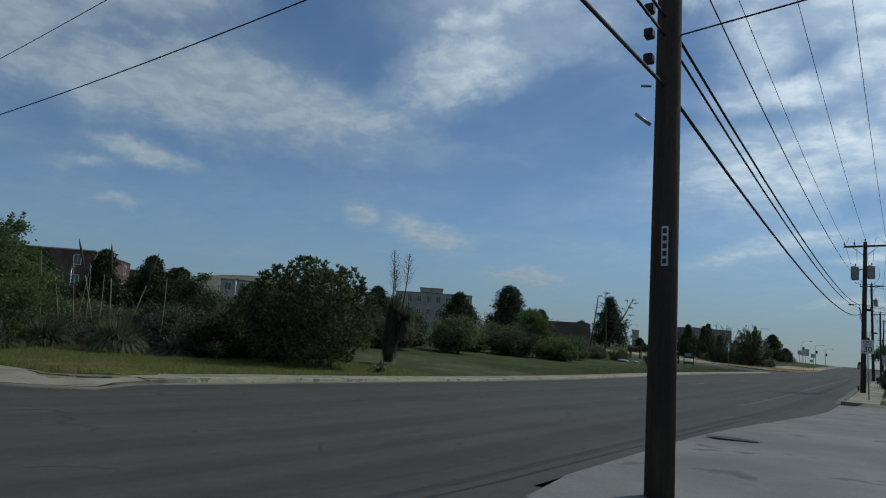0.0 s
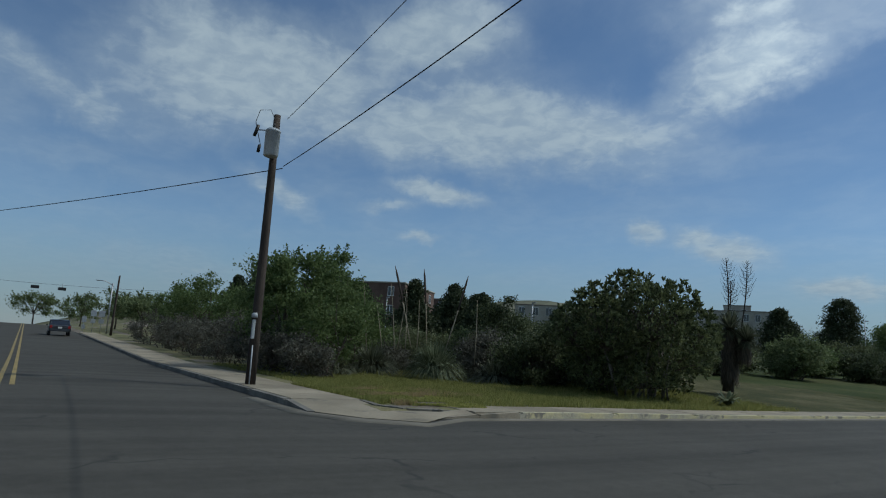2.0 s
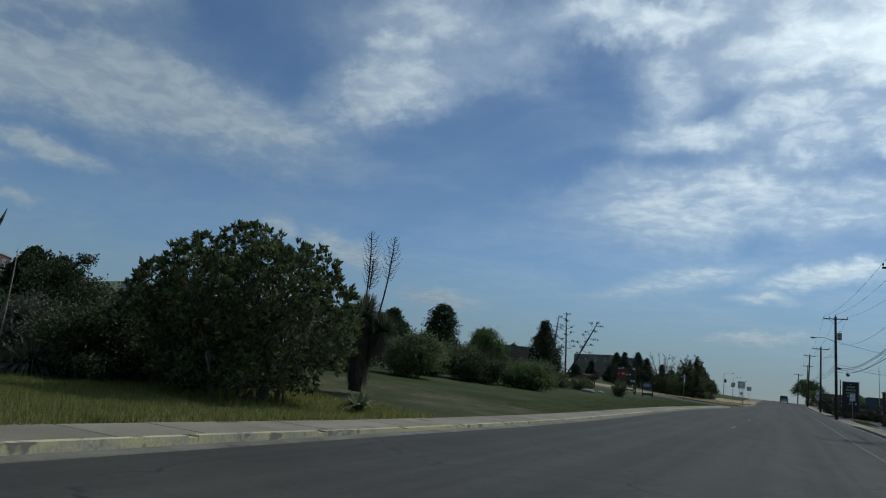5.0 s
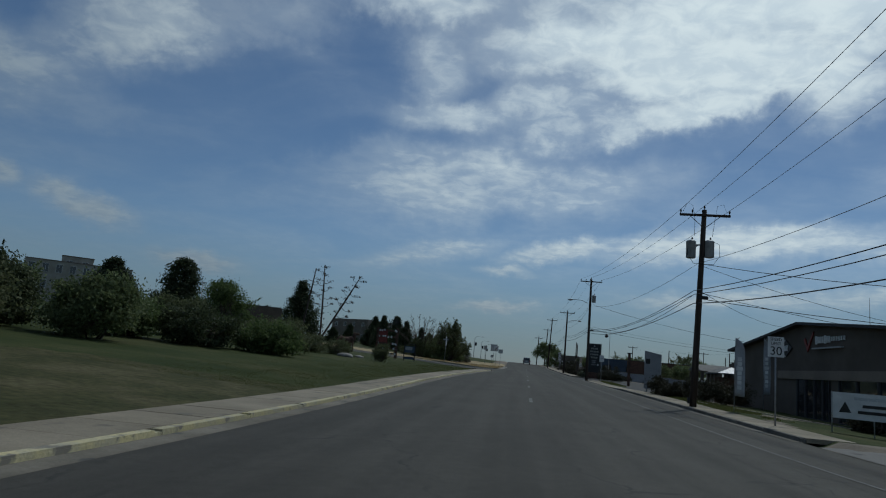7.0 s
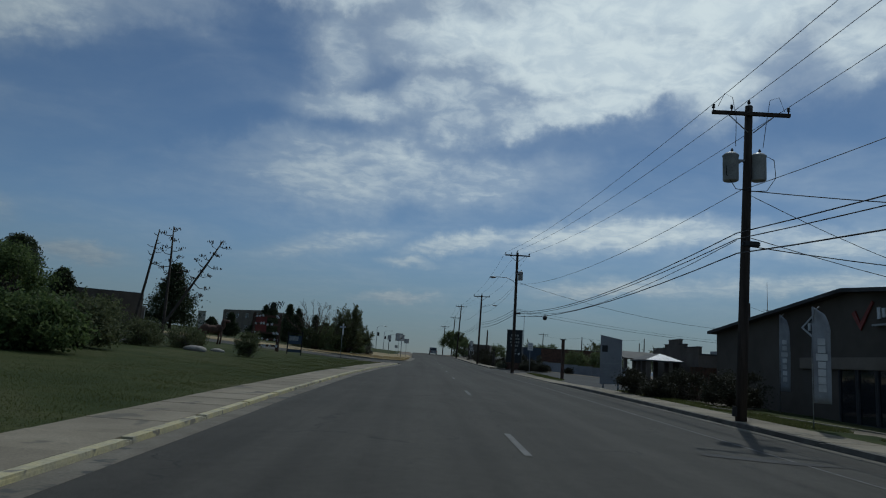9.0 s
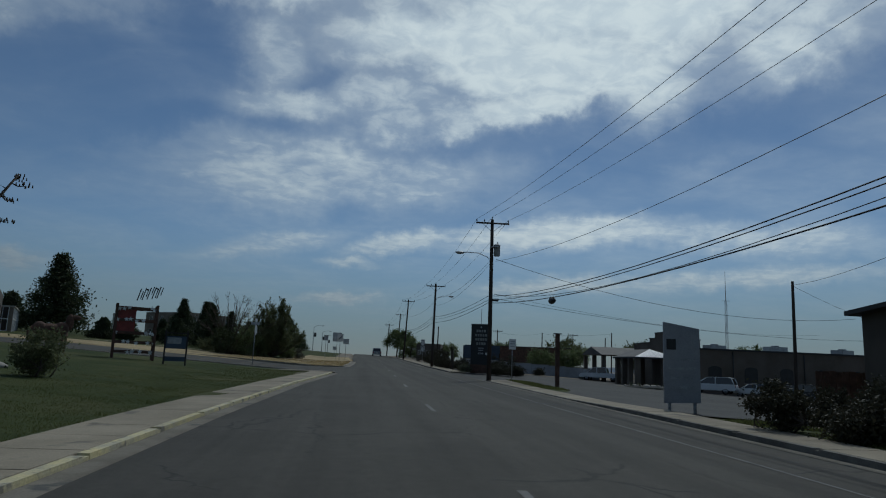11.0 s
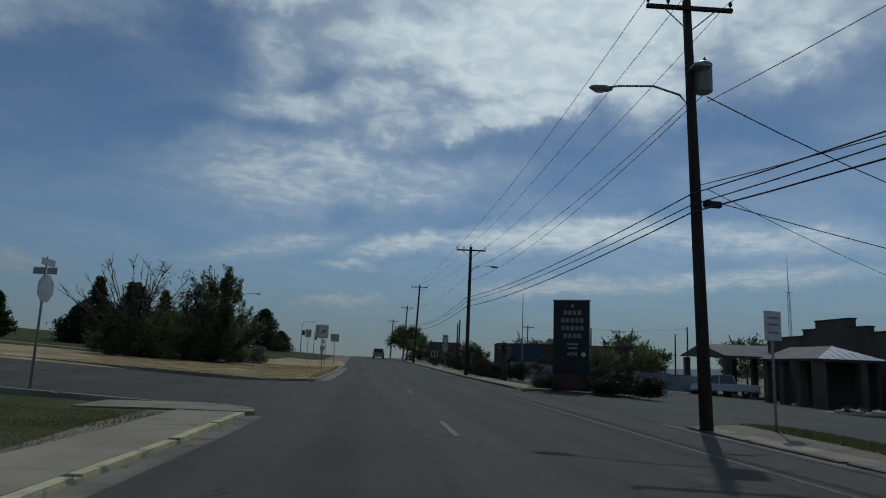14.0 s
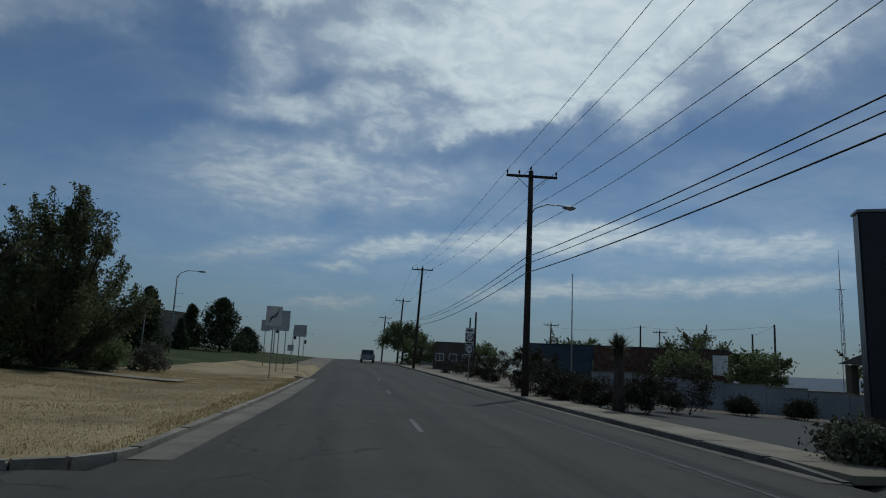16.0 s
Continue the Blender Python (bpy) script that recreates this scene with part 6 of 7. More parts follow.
blades("strip_grass", 14000, patchy(8.66, 10.3, 53, 63.2, .5, -.4), .07, "lblade", "green grass strip between pavement and parking lot")
blades("corner_straw", 9000, patchy(-12.5, -7.9, -26.7, -22.5, .5, .1), .10, "dblade", "dry straw in the corner verge")
blades("lawn_blades", 110000, lawn_place, .026, "lblade", "short mown lawn grass beside the pavement")
blades("dry_grass_blades", 75000, verge_place, .032, "dblade", "short dry straw-coloured grass on the verge")
blades("roadside_weeds", 16000, patchy(8.66, 10.8, 12, 34, .5, -.1), .09, "lblade", "weedy grass beside the pavement")


# ---- buildings ----
def window_part(parent, m, w, h, depth=.12, mat="glass", bars=1, frame="white", name="window"):
    """A framed window set on a wall whose outside looks along local -y."""
    win = part(name, box(box(box(box(bmesh.new(), (0, -.03, h / 2), (w, .1, .07), m), (0, -.03, -h / 2), (w, .1, .07), m), (-w / 2, -.03, 0), (.07, .1, h), m), (w / 2, -.03, 0), (.07, .1, h), m), frame, parent)
    part("pane", one_box((0, -.006, 0), (w - .04, .02, h - .04), 0, m), mat, win)
    for i in range(bars):
        part("mullion", one_box((-w / 2 + w * (i + 1) / (bars + 1), -.03, 0), (.05, .06, h - .06), 0, m), frame, win)
    return win


def block(name, p, q, depth, z0, z1, mat, label, rows=1, cols=6, win=(1.1, 1.5), roof="dkroof", category="building", parapet=.4, cornice=True, frame="white"):
    """A flat-roofed building whose front runs from p to q; the rest lies behind it, on the left of that line."""
    a, b = Vector((*p, 0)), Vector((*q, 0))
    d = b - a
    rz = math.degrees(math.atan2(d.y, d.x))
    root = thing(name, a.x, a.y, z0, rz, label, category)
    L, H = d.length, z1 - z0
    part("wall", one_box((L / 2, depth / 2, H / 2 - 1.0), (L, depth, H + 2.0), .02), mat, root)
    part("roof", one_box((L / 2, depth / 2, H + .06), (L - .5, depth - .5, .12)), roof, root)
    if cornice:
        part("cornice", one_box((L / 2, depth / 2, H + .1), (L + .3, depth + .3, .22), .03), "cream" if mat != "cream" else "tan", root)
    for r in range(rows):
        for c in range(cols):
            x = L * (c + .5) / cols
            z = H * (r + .55) / rows
            window_part(root, Matrix.Translation((x, 0, z)), *win, frame=frame)
        for c in range(max(1, int(cols * depth / L))):
            y = depth * (c + .5) / max(1, int(cols * depth / L))
            window_part(root, Matrix.Translation((L, y, H * (r + .55) / rows)) @ pose(0, 0, 0, 0, 0, 90), *win, frame=frame)
    return root


block("brick_hall", (-112, 8.0), (-97, 21.5), 18, 3.0, 12.8, "brick", "red brick campus hall with white windows", 3, 4, (1.1, 1.6))
block("brick_hall", (-124, 40), (-115, 50), 16, 4.0, 12.8, "brick", "pale red brick campus hall in sunlight", 3, 4, (1.3, 1.8))
block("campus_hall", (-134, 148), (-112, 163), 16, 6, 19.4, "cream", "long pale stone campus hall on the hill", 3, 8, (1.5, 2.2))
block("campus_hall", (-127.5, 153.5), (-121, 158), 10, 6, 21.2, "cream", "raised centre block of a pale stone hall", 3, 2, (1.5, 2.2))
block("campus_hall", (-120, 64), (-112, 74), 12, 4, 13.5, "cream", "pale flat-roofed campus hall behind trees", 3, 4, (1.4, 1.8))
block("campus_hall", (-48.5, 85.5), (-39.8, 89.4), 12, 3.0, 7.7, "brown", "low dark flat-roofed campus building", 1, 0, (1.2, 1.3), cornice=False, frame="dkroof")
block("campus_hall", (-54.5, 102.5), (-46, 106), 14, 3.5, 6.6, "tan", "flat-roofed campus building behind trees", 2, 4, (1.3, 1.5))
block("campus_hall", (-109, 372), (-84, 356), 30, 8, 21.3, "tan", "large flat-roofed campus building far off", 2, 4, (2.0, 2.4), cornice=False)
block("tower_block", (-87.4, 262.3), (-84.8, 263.2), 6, 8, 14.2, "cream", "small far tower block", 2, 2, (.8, 1.0))

# shop with a low gable front
S = thing("shop", 15.45, 23.4, land(15.5, 23.4) - .12, 0, "brown stucco phone shop with a low gable front", "shop")
zs = S.location.z
prof = [(-13.2, -1.2), (12.6, -1.2), (12.6, 4.08 - zs), (0.2, 5.3 - zs), (-13.2, 4.2 - zs)]
part("front_wall", prism(bmesh.new(), [(y, z) for y, z in prof if z < 9], "x", 0, .3), "brown", S)
part("side_wall", one_box((9.5, 12.45, 1.2), (18.4, .3, 4.8)), "brown", S)
part("side_wall", one_box((9.5, -13.05, 1.2), (18.4, .3, 4.8)), "brown", S)
part("back_wall", one_box((18.8, -.3, 1.6), (.3, 25.2, 5.6)), "brown", S)
ro = bmesh.new()
for (y0, z0), (y1, z1) in (((12.9, 4.02 - zs), (.2, 5.30 - zs)), ((.2, 5.30 - zs), (-13.5, 4.14 - zs))):
    prism(ro, [(y0, z0), (y1, z1), (y1, z1 + .16), (y0, z0 + .16)], "x", -.45, 19.2)
part("roof", ro, "dkroof", S)
part("fascia", one_box((-.06, -4.4, 2.52), (.16, 16.4, .5), .02), "tan", S, "lighter band above the shop windows")
for i, (ya, yb) in enumerate(((1.0, -.1), (-.2, -1.25), (-1.35, -2.3), (-2.4, -3.1), (-4.2, -6.0), (-6.1, -8.0), (-8.1, -10.0))):
    window_part(S, Matrix.Translation((-.02, (ya + yb) / 2, 1.25)) @ pose(0, 0, 0, 0, 0, -90), abs(ya - yb), 2.3, frame="dkroof", bars=0, name="shop_window")
# badges without words
bd = part("badge", prism(bmesh.new(), [(.95, 0), (0, .55), (-.95, 0), (0, -.55)], "x", -.06, 0, Matrix.Translation((-.02, 2.7, 4.0 - zs))), "ink", S, "dark diamond badge with pale border")
part("badge_edge", prism(bmesh.new(), [(.95, 0), (0, .55), (-.1, .5), (.78, 0), (-.1, -.5), (0, -.55)], "x", -.09, -.07, Matrix.Translation((-.02, 2.7, 4.0 - zs))), "silverp", bd)
for k in range(3):
    part("badge_bar", one_box((-.10, 3.0 - k * .3, 4.0 - zs), (.03, .2, .34)), "silverp", bd)
ck = part("tick_mark", prism(bmesh.new(), [(.62, .18), (.42, .30), (.12, -.22), (-.62, .62), (-.70, .55), (.10, -.52)], "x", -.08, -.02, Matrix.Translation((0, -.55, 4.22 - zs))), "red", S, "dark red tick-shaped sign")
for k in range(13):
    w = .19 if k < 7 else .13
    part("sign_bar", one_box((-.05, -1.55 - k * .27, 4.33 - zs), (.05, w, (.36 if k < 7 else .24) * (1.25 if k in (0, 4) else 1))), "silverp", S)
part("sign_shelf", one_box((-.12, -3.0, 3.86 - zs), (.16, 3.4, .08)), "steel", S)
part("vent_pipe", one_tube([(6, 9.4, 4.2 - zs), (6, 9.4, 5.7 - zs)], .12, 10), "ink", S)

def feather_flag(x, y, h, turn, label):
    root = thing("feather_flag", x, y, land(x, y) - .05, turn, label, "flag", group="feather flags")
    pts = [(0, 0, 0), (0, 0, h * .6), (.03, 0, h * .85), (.10, 0, h * .97), (.22, 0, h)]
    part("flag_pole", one_tube(pts, .016, 6), "steel", root)
    v, f = [], []
    for i in range(13):
        t = i / 12
        z = h * (.22 + .78 * t)
        w = (.46 if t < .7 else .46 * math.sqrt(max(0, 1 - ((t - .7) / .3) ** 2)) + .02)
        for u in range(5):
            v.append((w * u / 4 + .02, .04 * math.sin(t * 7 + u * 1.3), z))
    for i in range(12):
        for u in range(4):
            a = i * 5 + u
            f.append((a, a + 1, a + 6, a + 5))
    cloth = mesh_object("banner_cloth", v, f, ["flagcloth"], root, None, True)
    so = cloth.modifiers.new("thickness", "SOLIDIFY")
    so.thickness = .006
    tagged(cloth, "pale grey cloth")
    for k in range(7):
        for s in (-1, 1):
            part("print_bar", one_box((.25, .05 * s, h * (.34 + .062 * k)), (.20 if k != 4 else .30, .012, .2), .01), "signw", cloth)
    return root


feather_flag(9.15, 16.0, 3.6, -35, "tall grey feather flag with white print beside the shop")
feather_flag(14.6, 27.6, 4.6, -50, "tall grey feather flag with white print beside the shop")
bn = thing("roadside_banner", 10.4, 8.9, land(10.4, 8.9), -28, "pale banner on low posts with unreadable print", "banner")
part("banner_sheet", one_box((1.35, 0, 1.0), (2.6, .03, .95), .005), "signw", bn)
for x in (.02, 1.35, 2.68):
    part("post", one_tube([(x, .04, -.1), (x, .04, 1.5)], .025, 6), "steel", bn)
for z, w in ((1.28, 1.7), (1.02, 1.2), (.8, 1.5)):
    part("print_bar", one_box((1.6, -.022, z), (w, .012, .11)), "silverp" if z > 1.2 else "ink", bn)
part("print_badge", prism(bmesh.new(), [(.25, .75), (.65, .75), (.45, 1.15)], "y", -.03, -.02), "ink", bn)
# fence box beside the shop
fb = thing("dark_fence", 16.0, 37.0, land(16, 37) - .1, 0, "dark wooden yard fence beside the shop", "fence")
for k in range(24):
    part("fence_board", one_box((-1.6 + k * .27, 0, 1.0 + .02 * (k % 3)), (.25, .04, 2.0), .006), "rust", fb)
part("fence_rail", one_box((1.5, .05, 1.5), (6.4, .06, .1)), "rust", fb)
part("fence_rail", one_box((1.5, .05, .5), (6.4, .06, .1)), "rust", fb)
# low lot edging by the shop
ed = [(9.3, 25.6), (11.2, 20.5), (13.6, 14.0)]
kerb_run("lot_edging", [(x, y, land(x, y) - .1) for x, y in ed], "kerb", "low pale concrete edging of the shop lot", 2.0)

# pale roadside sign board
wb = thing("sign_board", 9.2, 38.6, land(9.2, 38.6) - .05, -22, "weathered pale sign board with a slanted top", "sign")
part("panel", prism(bmesh.new(), [(0, .25), (1.3, .3), (1.3, 3.05), (0, 3.3)], "y", 0, .28), "greyw", wb)
part("picture_patch", one_box((.28, -.01, 2.45), (.34, .02, .4)), "ink", wb)
for z, w in ((1.9, .9), (1.55, 1.0), (1.2, .8), (.85, .95)):
    part("print_bar", one_box((.66, -.01, z), (w, .02, .1)), "steel", wb)
for x in (.2, 1.1):
    part("leg", one_tube([(x, .14, -.2), (x, .14, .4)], .06, 8), "steel", wb)

# bank
bz = land(36, 94) - .05
B = thing("bank", 36.0, 86.5, bz, 0, "brown brick bank with a stepped parapet", "bank")
H = 5.5 - bz
steps = [(0, H), (4.8, H - .05), (4.8, H + .45), (6.6, H + .45), (6.6, H + 1.15), (10.6, H + 1.15), (10.6, H + .5), (12.2, H + .5), (12.2, H + .1), (17.2, H - .15)]
part("parapet_wall", prism(bmesh.new(), [(0, -1.5)] + steps + [(17.2, -1.5)], "x", 0, .5), "bankbrick", B)
for (ya, za), (yb, zb) in zip(steps, steps[1:]):
    if abs(yb - ya) > .5:
        part("coping", one_box((.25, (ya + yb) / 2, (za + zb) / 2 + .04), (.64, yb - ya + .1, .10), .01), "dkroof", B)
part("south_wall", one_box((14.5, .2, (4.5 - bz) / 2 - .7), (28.0, .4, 4.5 - bz + 1.4)), "bankbrick", B)
part("main_block", one_box((8.0, 8.7, (4.4 - bz) / 2 - .7), (15, 16.6, 4.4 - bz + 1.3)), "brown", B)
part("roof", one_box((14.2, 8.7, 4.45 - bz), (28, 16.8, .14)), "dkroof", B)
part("gutter_edge", one_box((14.5, -.04, 4.5 - bz + .02), (28.4, .22, .18)), "dkroof", B)
for k, x in enumerate((2.2, 6.6, 11.0, 15.4, 19.8, 24.2)):
    ar = [(-.8, 0), (.8, 0), (.8, 1.5)] + [(.8 * math.cos(a), 1.5 + .35 * math.sin(a)) for a in np.linspace(0.3, math.pi - .3, 7)] + [(-.8, 1.5)]
    w = part("arched_window", prism(bmesh.new(), ar, "y", -.03, .01, Matrix.Translation((x, 0, .95))), "black", B)
    part("window_surround", prism(bmesh.new(), [(-.95, -.06), (.95, -.06), (.95, 0), (-.95, 0)], "y", -.08, 0, Matrix.Translation((x, 0, .95))), "cream", w)
    if k % 2 == 0:
        part("downpipe", one_tube([(x + 2.2, -.08, 4.3 - bz), (x + 2.2, -.08, 0)], .06, 6), "dkroof", B)
ac = thing("roof_unit", 50, 93, 4.5, 0, "grey air-conditioning unit on the bank roof", "air conditioner", group="roof units")
part("casing", one_box((0, 0, .45), (2.4, 1.6, .9), .04), "galv", ac)
part("fan_cowl", lathe(bmesh.new(), [(.45, .9), (.48, 1.05), (.4, 1.06)], 16), "steel", ac)
copy_thing(ac, pose(60, 94, 4.5, 0, 0, 20))
copy_thing(ac, pose(43, 95, 4.45, 0, 0, 10))
# porch with a hipped metal roof; the hip end's glare is painted as paler metal
pz = land(32, 92) - .1
H1 = thing("porch", 32.4, 91.5, pz, 0, "brick porch with a hipped metal roof", "porch")
e, pk = 3.35 - pz, 4.35 - pz
cs = [(-3.0, -3.4, e), (2.4, -3.4, e), (2.4, 3.4, e), (-3.0, 3.4, e)]
ra, rb = (-.3, -1.3, pk), (-.3, 3.4, pk)
hip = bmesh.new()
for q in ((cs[3], cs[0], ra, rb), (cs[1], cs[2], rb, ra), (cs[3], cs[2], cs[1], cs[0])):
    hip.faces.new([hip.verts.new(v) for v in q])
part("roof", hip, "dkmetal", H1, "dark metal roof slopes")
hip = bmesh.new()
hip.faces.new([hip.verts.new(v) for v in (cs[0], cs[1], ra)])
part("roof_end", hip, "lit_roof", H1, "ribbed metal hip end painted bright as lit")
for k in range(9):
    x = -2.7 + k * .6
    f = 1 - abs(x + .3) / 2.7
    part("roof_seam", one_tube([(x, -3.38, e + .02), (x, -3.4 + 2.1 * f, e + (pk - e) * f + .02)], .03, 4), "lit_roof", H1)
for x, y in ((-2.5, -2.9), (-2.5, -.9), (-2.5, 1.0), (-2.5, 2.9), (.6, -2.9), (.6, 2.9)):
    part("pillar", one_box((x, y, e / 2 - .1), (.55, .55, e + .2), .02), "bankbrick", H1)
part("eave_board", one_box((-.3, -3.35, e - .08), (5.3, .12, .2)), "dkroof", H1)
part("eave_board", one_box((-2.95, 0, e - .08), (.12, 6.7, .2)), "dkroof", H1)
part("porch_wall", one_box((2.0, 0, e / 2), (.3, 5.6, e)), "brown", H1)
# drive-through canopy
cz = land(32, 105) - .1
C1 = thing("drive_canopy", 33.0, 106, cz, 0, "drive-through canopy with a shallow metal roof", "canopy")
part("roof", prism(bmesh.new(), [(-4.2, 3.75 - cz), (4.2, 3.75 - cz), (0, 4.9 - cz)], "x", -2.4, 8), "dkmetal", C1)
for x in (-1.9, 3):
    for y in (-3.6, 0, 3.6):
        part("pillar", one_box((x, y, 1.7), (.5, .5, 3.6), .02), "bankbrick", C1)
# planter island
pi = thing("planter_island", 27.5, 81.0, land(27.5, 81) - .1, -18, "raised planting island with pale stones", "planter")
part("island_kerb", lathe(bmesh.new(), [(1.0, 0), (1.0, .16), (.9, .18), (.9, .1)], 24), "kerb", pi).matrix_local = Matrix.Diagonal((3.0, 1.3, 1, 1))
for k in range(16):
    bm = bmesh.new()
    bmesh.ops.create_icosphere(bm, subdivisions=2, radius=rng.uniform(.14, .3), matrix=Matrix.Translation((rng.uniform(-2.2, 2.2), rng.uniform(-.7, .7), .2)) @ Matrix.Diagonal((1.2, 1, .7, 1)))
    part("stone", bm, "rock", pi)
for k in range(5):
    sword_rosette("island_plant", 26 + k * .8, 81.3 - k * .25, .4, .5, 40, "small spiky plant in the planting island", "yblade", group="island plants")
# tall aerial of the bank
am = thing("radio_mast", 111.8, 209.8, land(111.8, 209.8) - .1, 0, "tall thin lattice radio mast far behind the bank", "mast")
hm = 33.8 - am.location.z
for a in range(3):
    part("mast_leg", one_tube([(.5 * math.cos(a * 2.094), .5 * math.sin(a * 2.094), 0), (.3 * math.cos(a * 2.094), .3 * math.sin(a * 2.094), hm * .72)], .07, 5), "galv", am)
for k in range(16):
    z = hm * .72 * k / 16
    part("lattice_bar", one_tube([(.5 * math.cos(k * 2.094), .5 * math.sin(k * 2.094), z), (.5 * math.cos((k + 1) * 2.094), .5 * math.sin((k + 1) * 2.094), z + hm * .045)], .035, 4), "galv", am)
part("mast_tip", one_tube([(0, 0, hm * .72), (0, 0, hm)], [.12, .05], 5), "galv", am)
part("cross_rod", one_tube([(-1.3, 0, hm * .72), (1.3, 0, hm * .72)], .06, 5), "galv", am)
for x, y, t, arm in ((31.9, 175.9, 10.3, True), (36.6, 152.7, 8.9, False), (51.9, 178.6, 10.3, True), (48.1, 146.4, 8.1, False), (47.3, 140.9, 8.9, False), (13.4, 144.5, 8.7, False), (14.6, 154.4, 8.8, False), (29.5, 59.9, 8.8, False)):
    utility_pole(x, y, t, (.1, 0), arm, r=.14, label="plain wooden service pole behind the buildings")
curve_wire((47.3, 140.9, 8.7), (36.6, 152.7, 8.7), .4, .012, label="service cable between poles")
curve_wire((48.1, 146.4, 7.9), (47.3, 140.9, 8.7), .1, .012, label="service cable between poles")
curve_wire((36.6, 152.7, 8.7), (31.9, 175.9, 9.8), .5, .012, label="service cable between poles")
fp = thing("flagpole", 18.8, 127.5, land(18.8, 127.5) - .1, 0, "tall slim grey flagpole", "flagpole")
part("pole", one_tube([(0, 0, 0), (0, 0, 11.0 - fp.location.z)], [.07, .04], 8), "steel", fp)
part("finial", lathe(bmesh.new(), [(.02, 0), (.08, .06), (.02, .13)], 8, (0, 0, 11.0 - fp.location.z)), "steel", fp)
# long blue building and what lies behind
LB = block("long_building", (17.5, 138.2), (36.4, 131.6), 9, .9, 5.2, "blue", "long low blue-painted building with a flat roof", 1, 4, (1.6, 1.2), cornice=False, frame="dkroof")
part("brown_end", one_box((13.4, -.06, 2.2), (13.0, .16, 4.2)), "rust", LB, "dull brown boarded half of the front")
part("end_windows", one_box((18.9, -.16, 2.9), (1.4, .08, 1.9), .02), "white", LB)
block("far_shed", (10.5, 157), (15.5, 156), 10, 1.5, 5.6, "brown", "low brown building beside the road", 1, 3, (1, .9), cornice=False)
block("far_shed", (12, 196), (22, 194), 10, 2, 6.4, "cream", "low pale building beside the road", 1, 4, (1, .9), cornice=False)
block("white_house", (-128, -53), (-122, -50), 7, 1.0, 4.0, "white", "small white house beyond the side street", 1, 2, (1, 1.1))
# grey wall along the lot
gw = tagged(new("wall_lot"), "long grey block wall behind the parking lot", "wall", kind="structure")
gw.matrix_world = pose(12.0, 104.6, 0, 0, 0, -1.2)
for k in range(8):
    x = k * 2.4
    zt = land(12 + x, 104.5)
    part("wall_panel", one_box((x + 1.2, 0, zt + .62), (2.38, .2, 1.45), .01), "greyw", gw)
    part("wall_cap", one_box((x + 1.2, 0, zt + 1.38), (2.4, .28, .07), .01), "concrete", gw)
# rust-red square post in the verge
po = thing("square_post", 11.6, 60.0, land(11.6, 60) - .1, 8, "tall rust-red square post with a flat cap", "post")
part("post_shaft", one_box((0, 0, 1.8), (.25, .25, 3.7), .02), "rust", po)
part("post_cap", one_box((0, 0, 3.66), (.46, .46, .07), .01), "dkroof", po)

# bank pylon sign
sg = thing("pylon_sign", 9.37, 82.75, land(10.3, 82.3) - .05, -25.6, "tall black pylon sign with pale lettering", "sign")
gzs = sg.location.z
part("panel", one_box((1.0, .2, (5.85 + 1.75) / 2 - gzs), (2.0, .42, 4.1), .03), "black", sg)
part("panel_rim", one_box((1.0, .2, 5.87 - gzs), (2.06, .48, .06), .01), "steel", sg)
part("plinth", one_box((1.0, .25, (1.75 - gzs) / 2), (2.0, .7, 1.75 - gzs), .03), "rust", sg, "dark stone plinth")
part("emblem", prism(bmesh.new(), [(-.09, 0), (.09, 0), (.05, .10), (.0, .2), (-.05, .10)], "y", -.03, -.012, Matrix.Translation((1.06, 0, 5.48 - gzs))), "silverp", sg)
for row, n, z in ((0, 4, 5.17), (1, 5, 4.74), (2, 5, 4.31), (3, 4, 3.88)):
    for k in range(n):
        x = 1.06 + (k - (n - 1) / 2) * .26
        part("sign_letter_bar", one_box((x, -.02, z - gzs), ((.19, .22, .16, .21, .18)[(k + row) % 5], .02, .25), .004), "signtext", sg)
for z, w in ((3.42, .62), (3.2, .5)):
    part("print_bar", one_box((1.08, -.02, z - gzs), (w, .02, .10)), "steel", sg)
lettering("ATM", .27, "silverp", sg, Matrix.Translation((1.04, -.022, 2.86 - gzs)) @ pose(0, 0, 0, 90, 0, 0))
part("star_badge", lathe(bmesh.new(), [(.13, 0), (.13, .02)], 10), "white", sg).matrix_local = Matrix.Translation((1.68, -.005, 2.86 - gzs)) @ pose(0, 0, 0, 90, 0, 0)


# ---- signs and lamps ----
def sign_post(name, x, y, panels, label, turn=0, h=2.6, z=None, mat="steel", group=""):
    """A thin post with flat panels: (x off, z centre, width, height, material)."""
    root = thing(name, x, y, land(x, y) - .03 if z is None else z, turn, label, "traffic sign", group)
    part("post", one_tube([(0, .04, -.1), (0, .04, h)], .032, 8), mat, root)
    out = []
    for ox, zc, w, hh, mt in panels:
        out.append(part("panel", one_box((ox, 0, zc), (w, .012, hh), .003), mt, root))
    return root, out


sp, pan = sign_post("speed_sign", 8.05, 7.9, [(0, 2.88, .58, .74, "signw")], "white speed limit sign on a steel post", 0, 3.1)
lettering("SPEED", .155, "ink", sp, Matrix.Translation((0, -.012, 3.15)) @ pose(0, 0, 0, 90, 0, 0))
lettering("LIMIT", .155, "ink", sp, Matrix.Translation((0, -.012, 3.00)) @ pose(0, 0, 0, 90, 0, 0))
lettering("30", .44, "ink", sp, Matrix.Translation((0, -.012, 2.72)) @ pose(0, 0, 0, 90, 0, 0))
sp, pan = sign_post("parking_sign", 8.78, 61.7, [(0, 2.62, .53, .74, "signw")], "small white sign with unreadable print on a post", 10, 3.0)
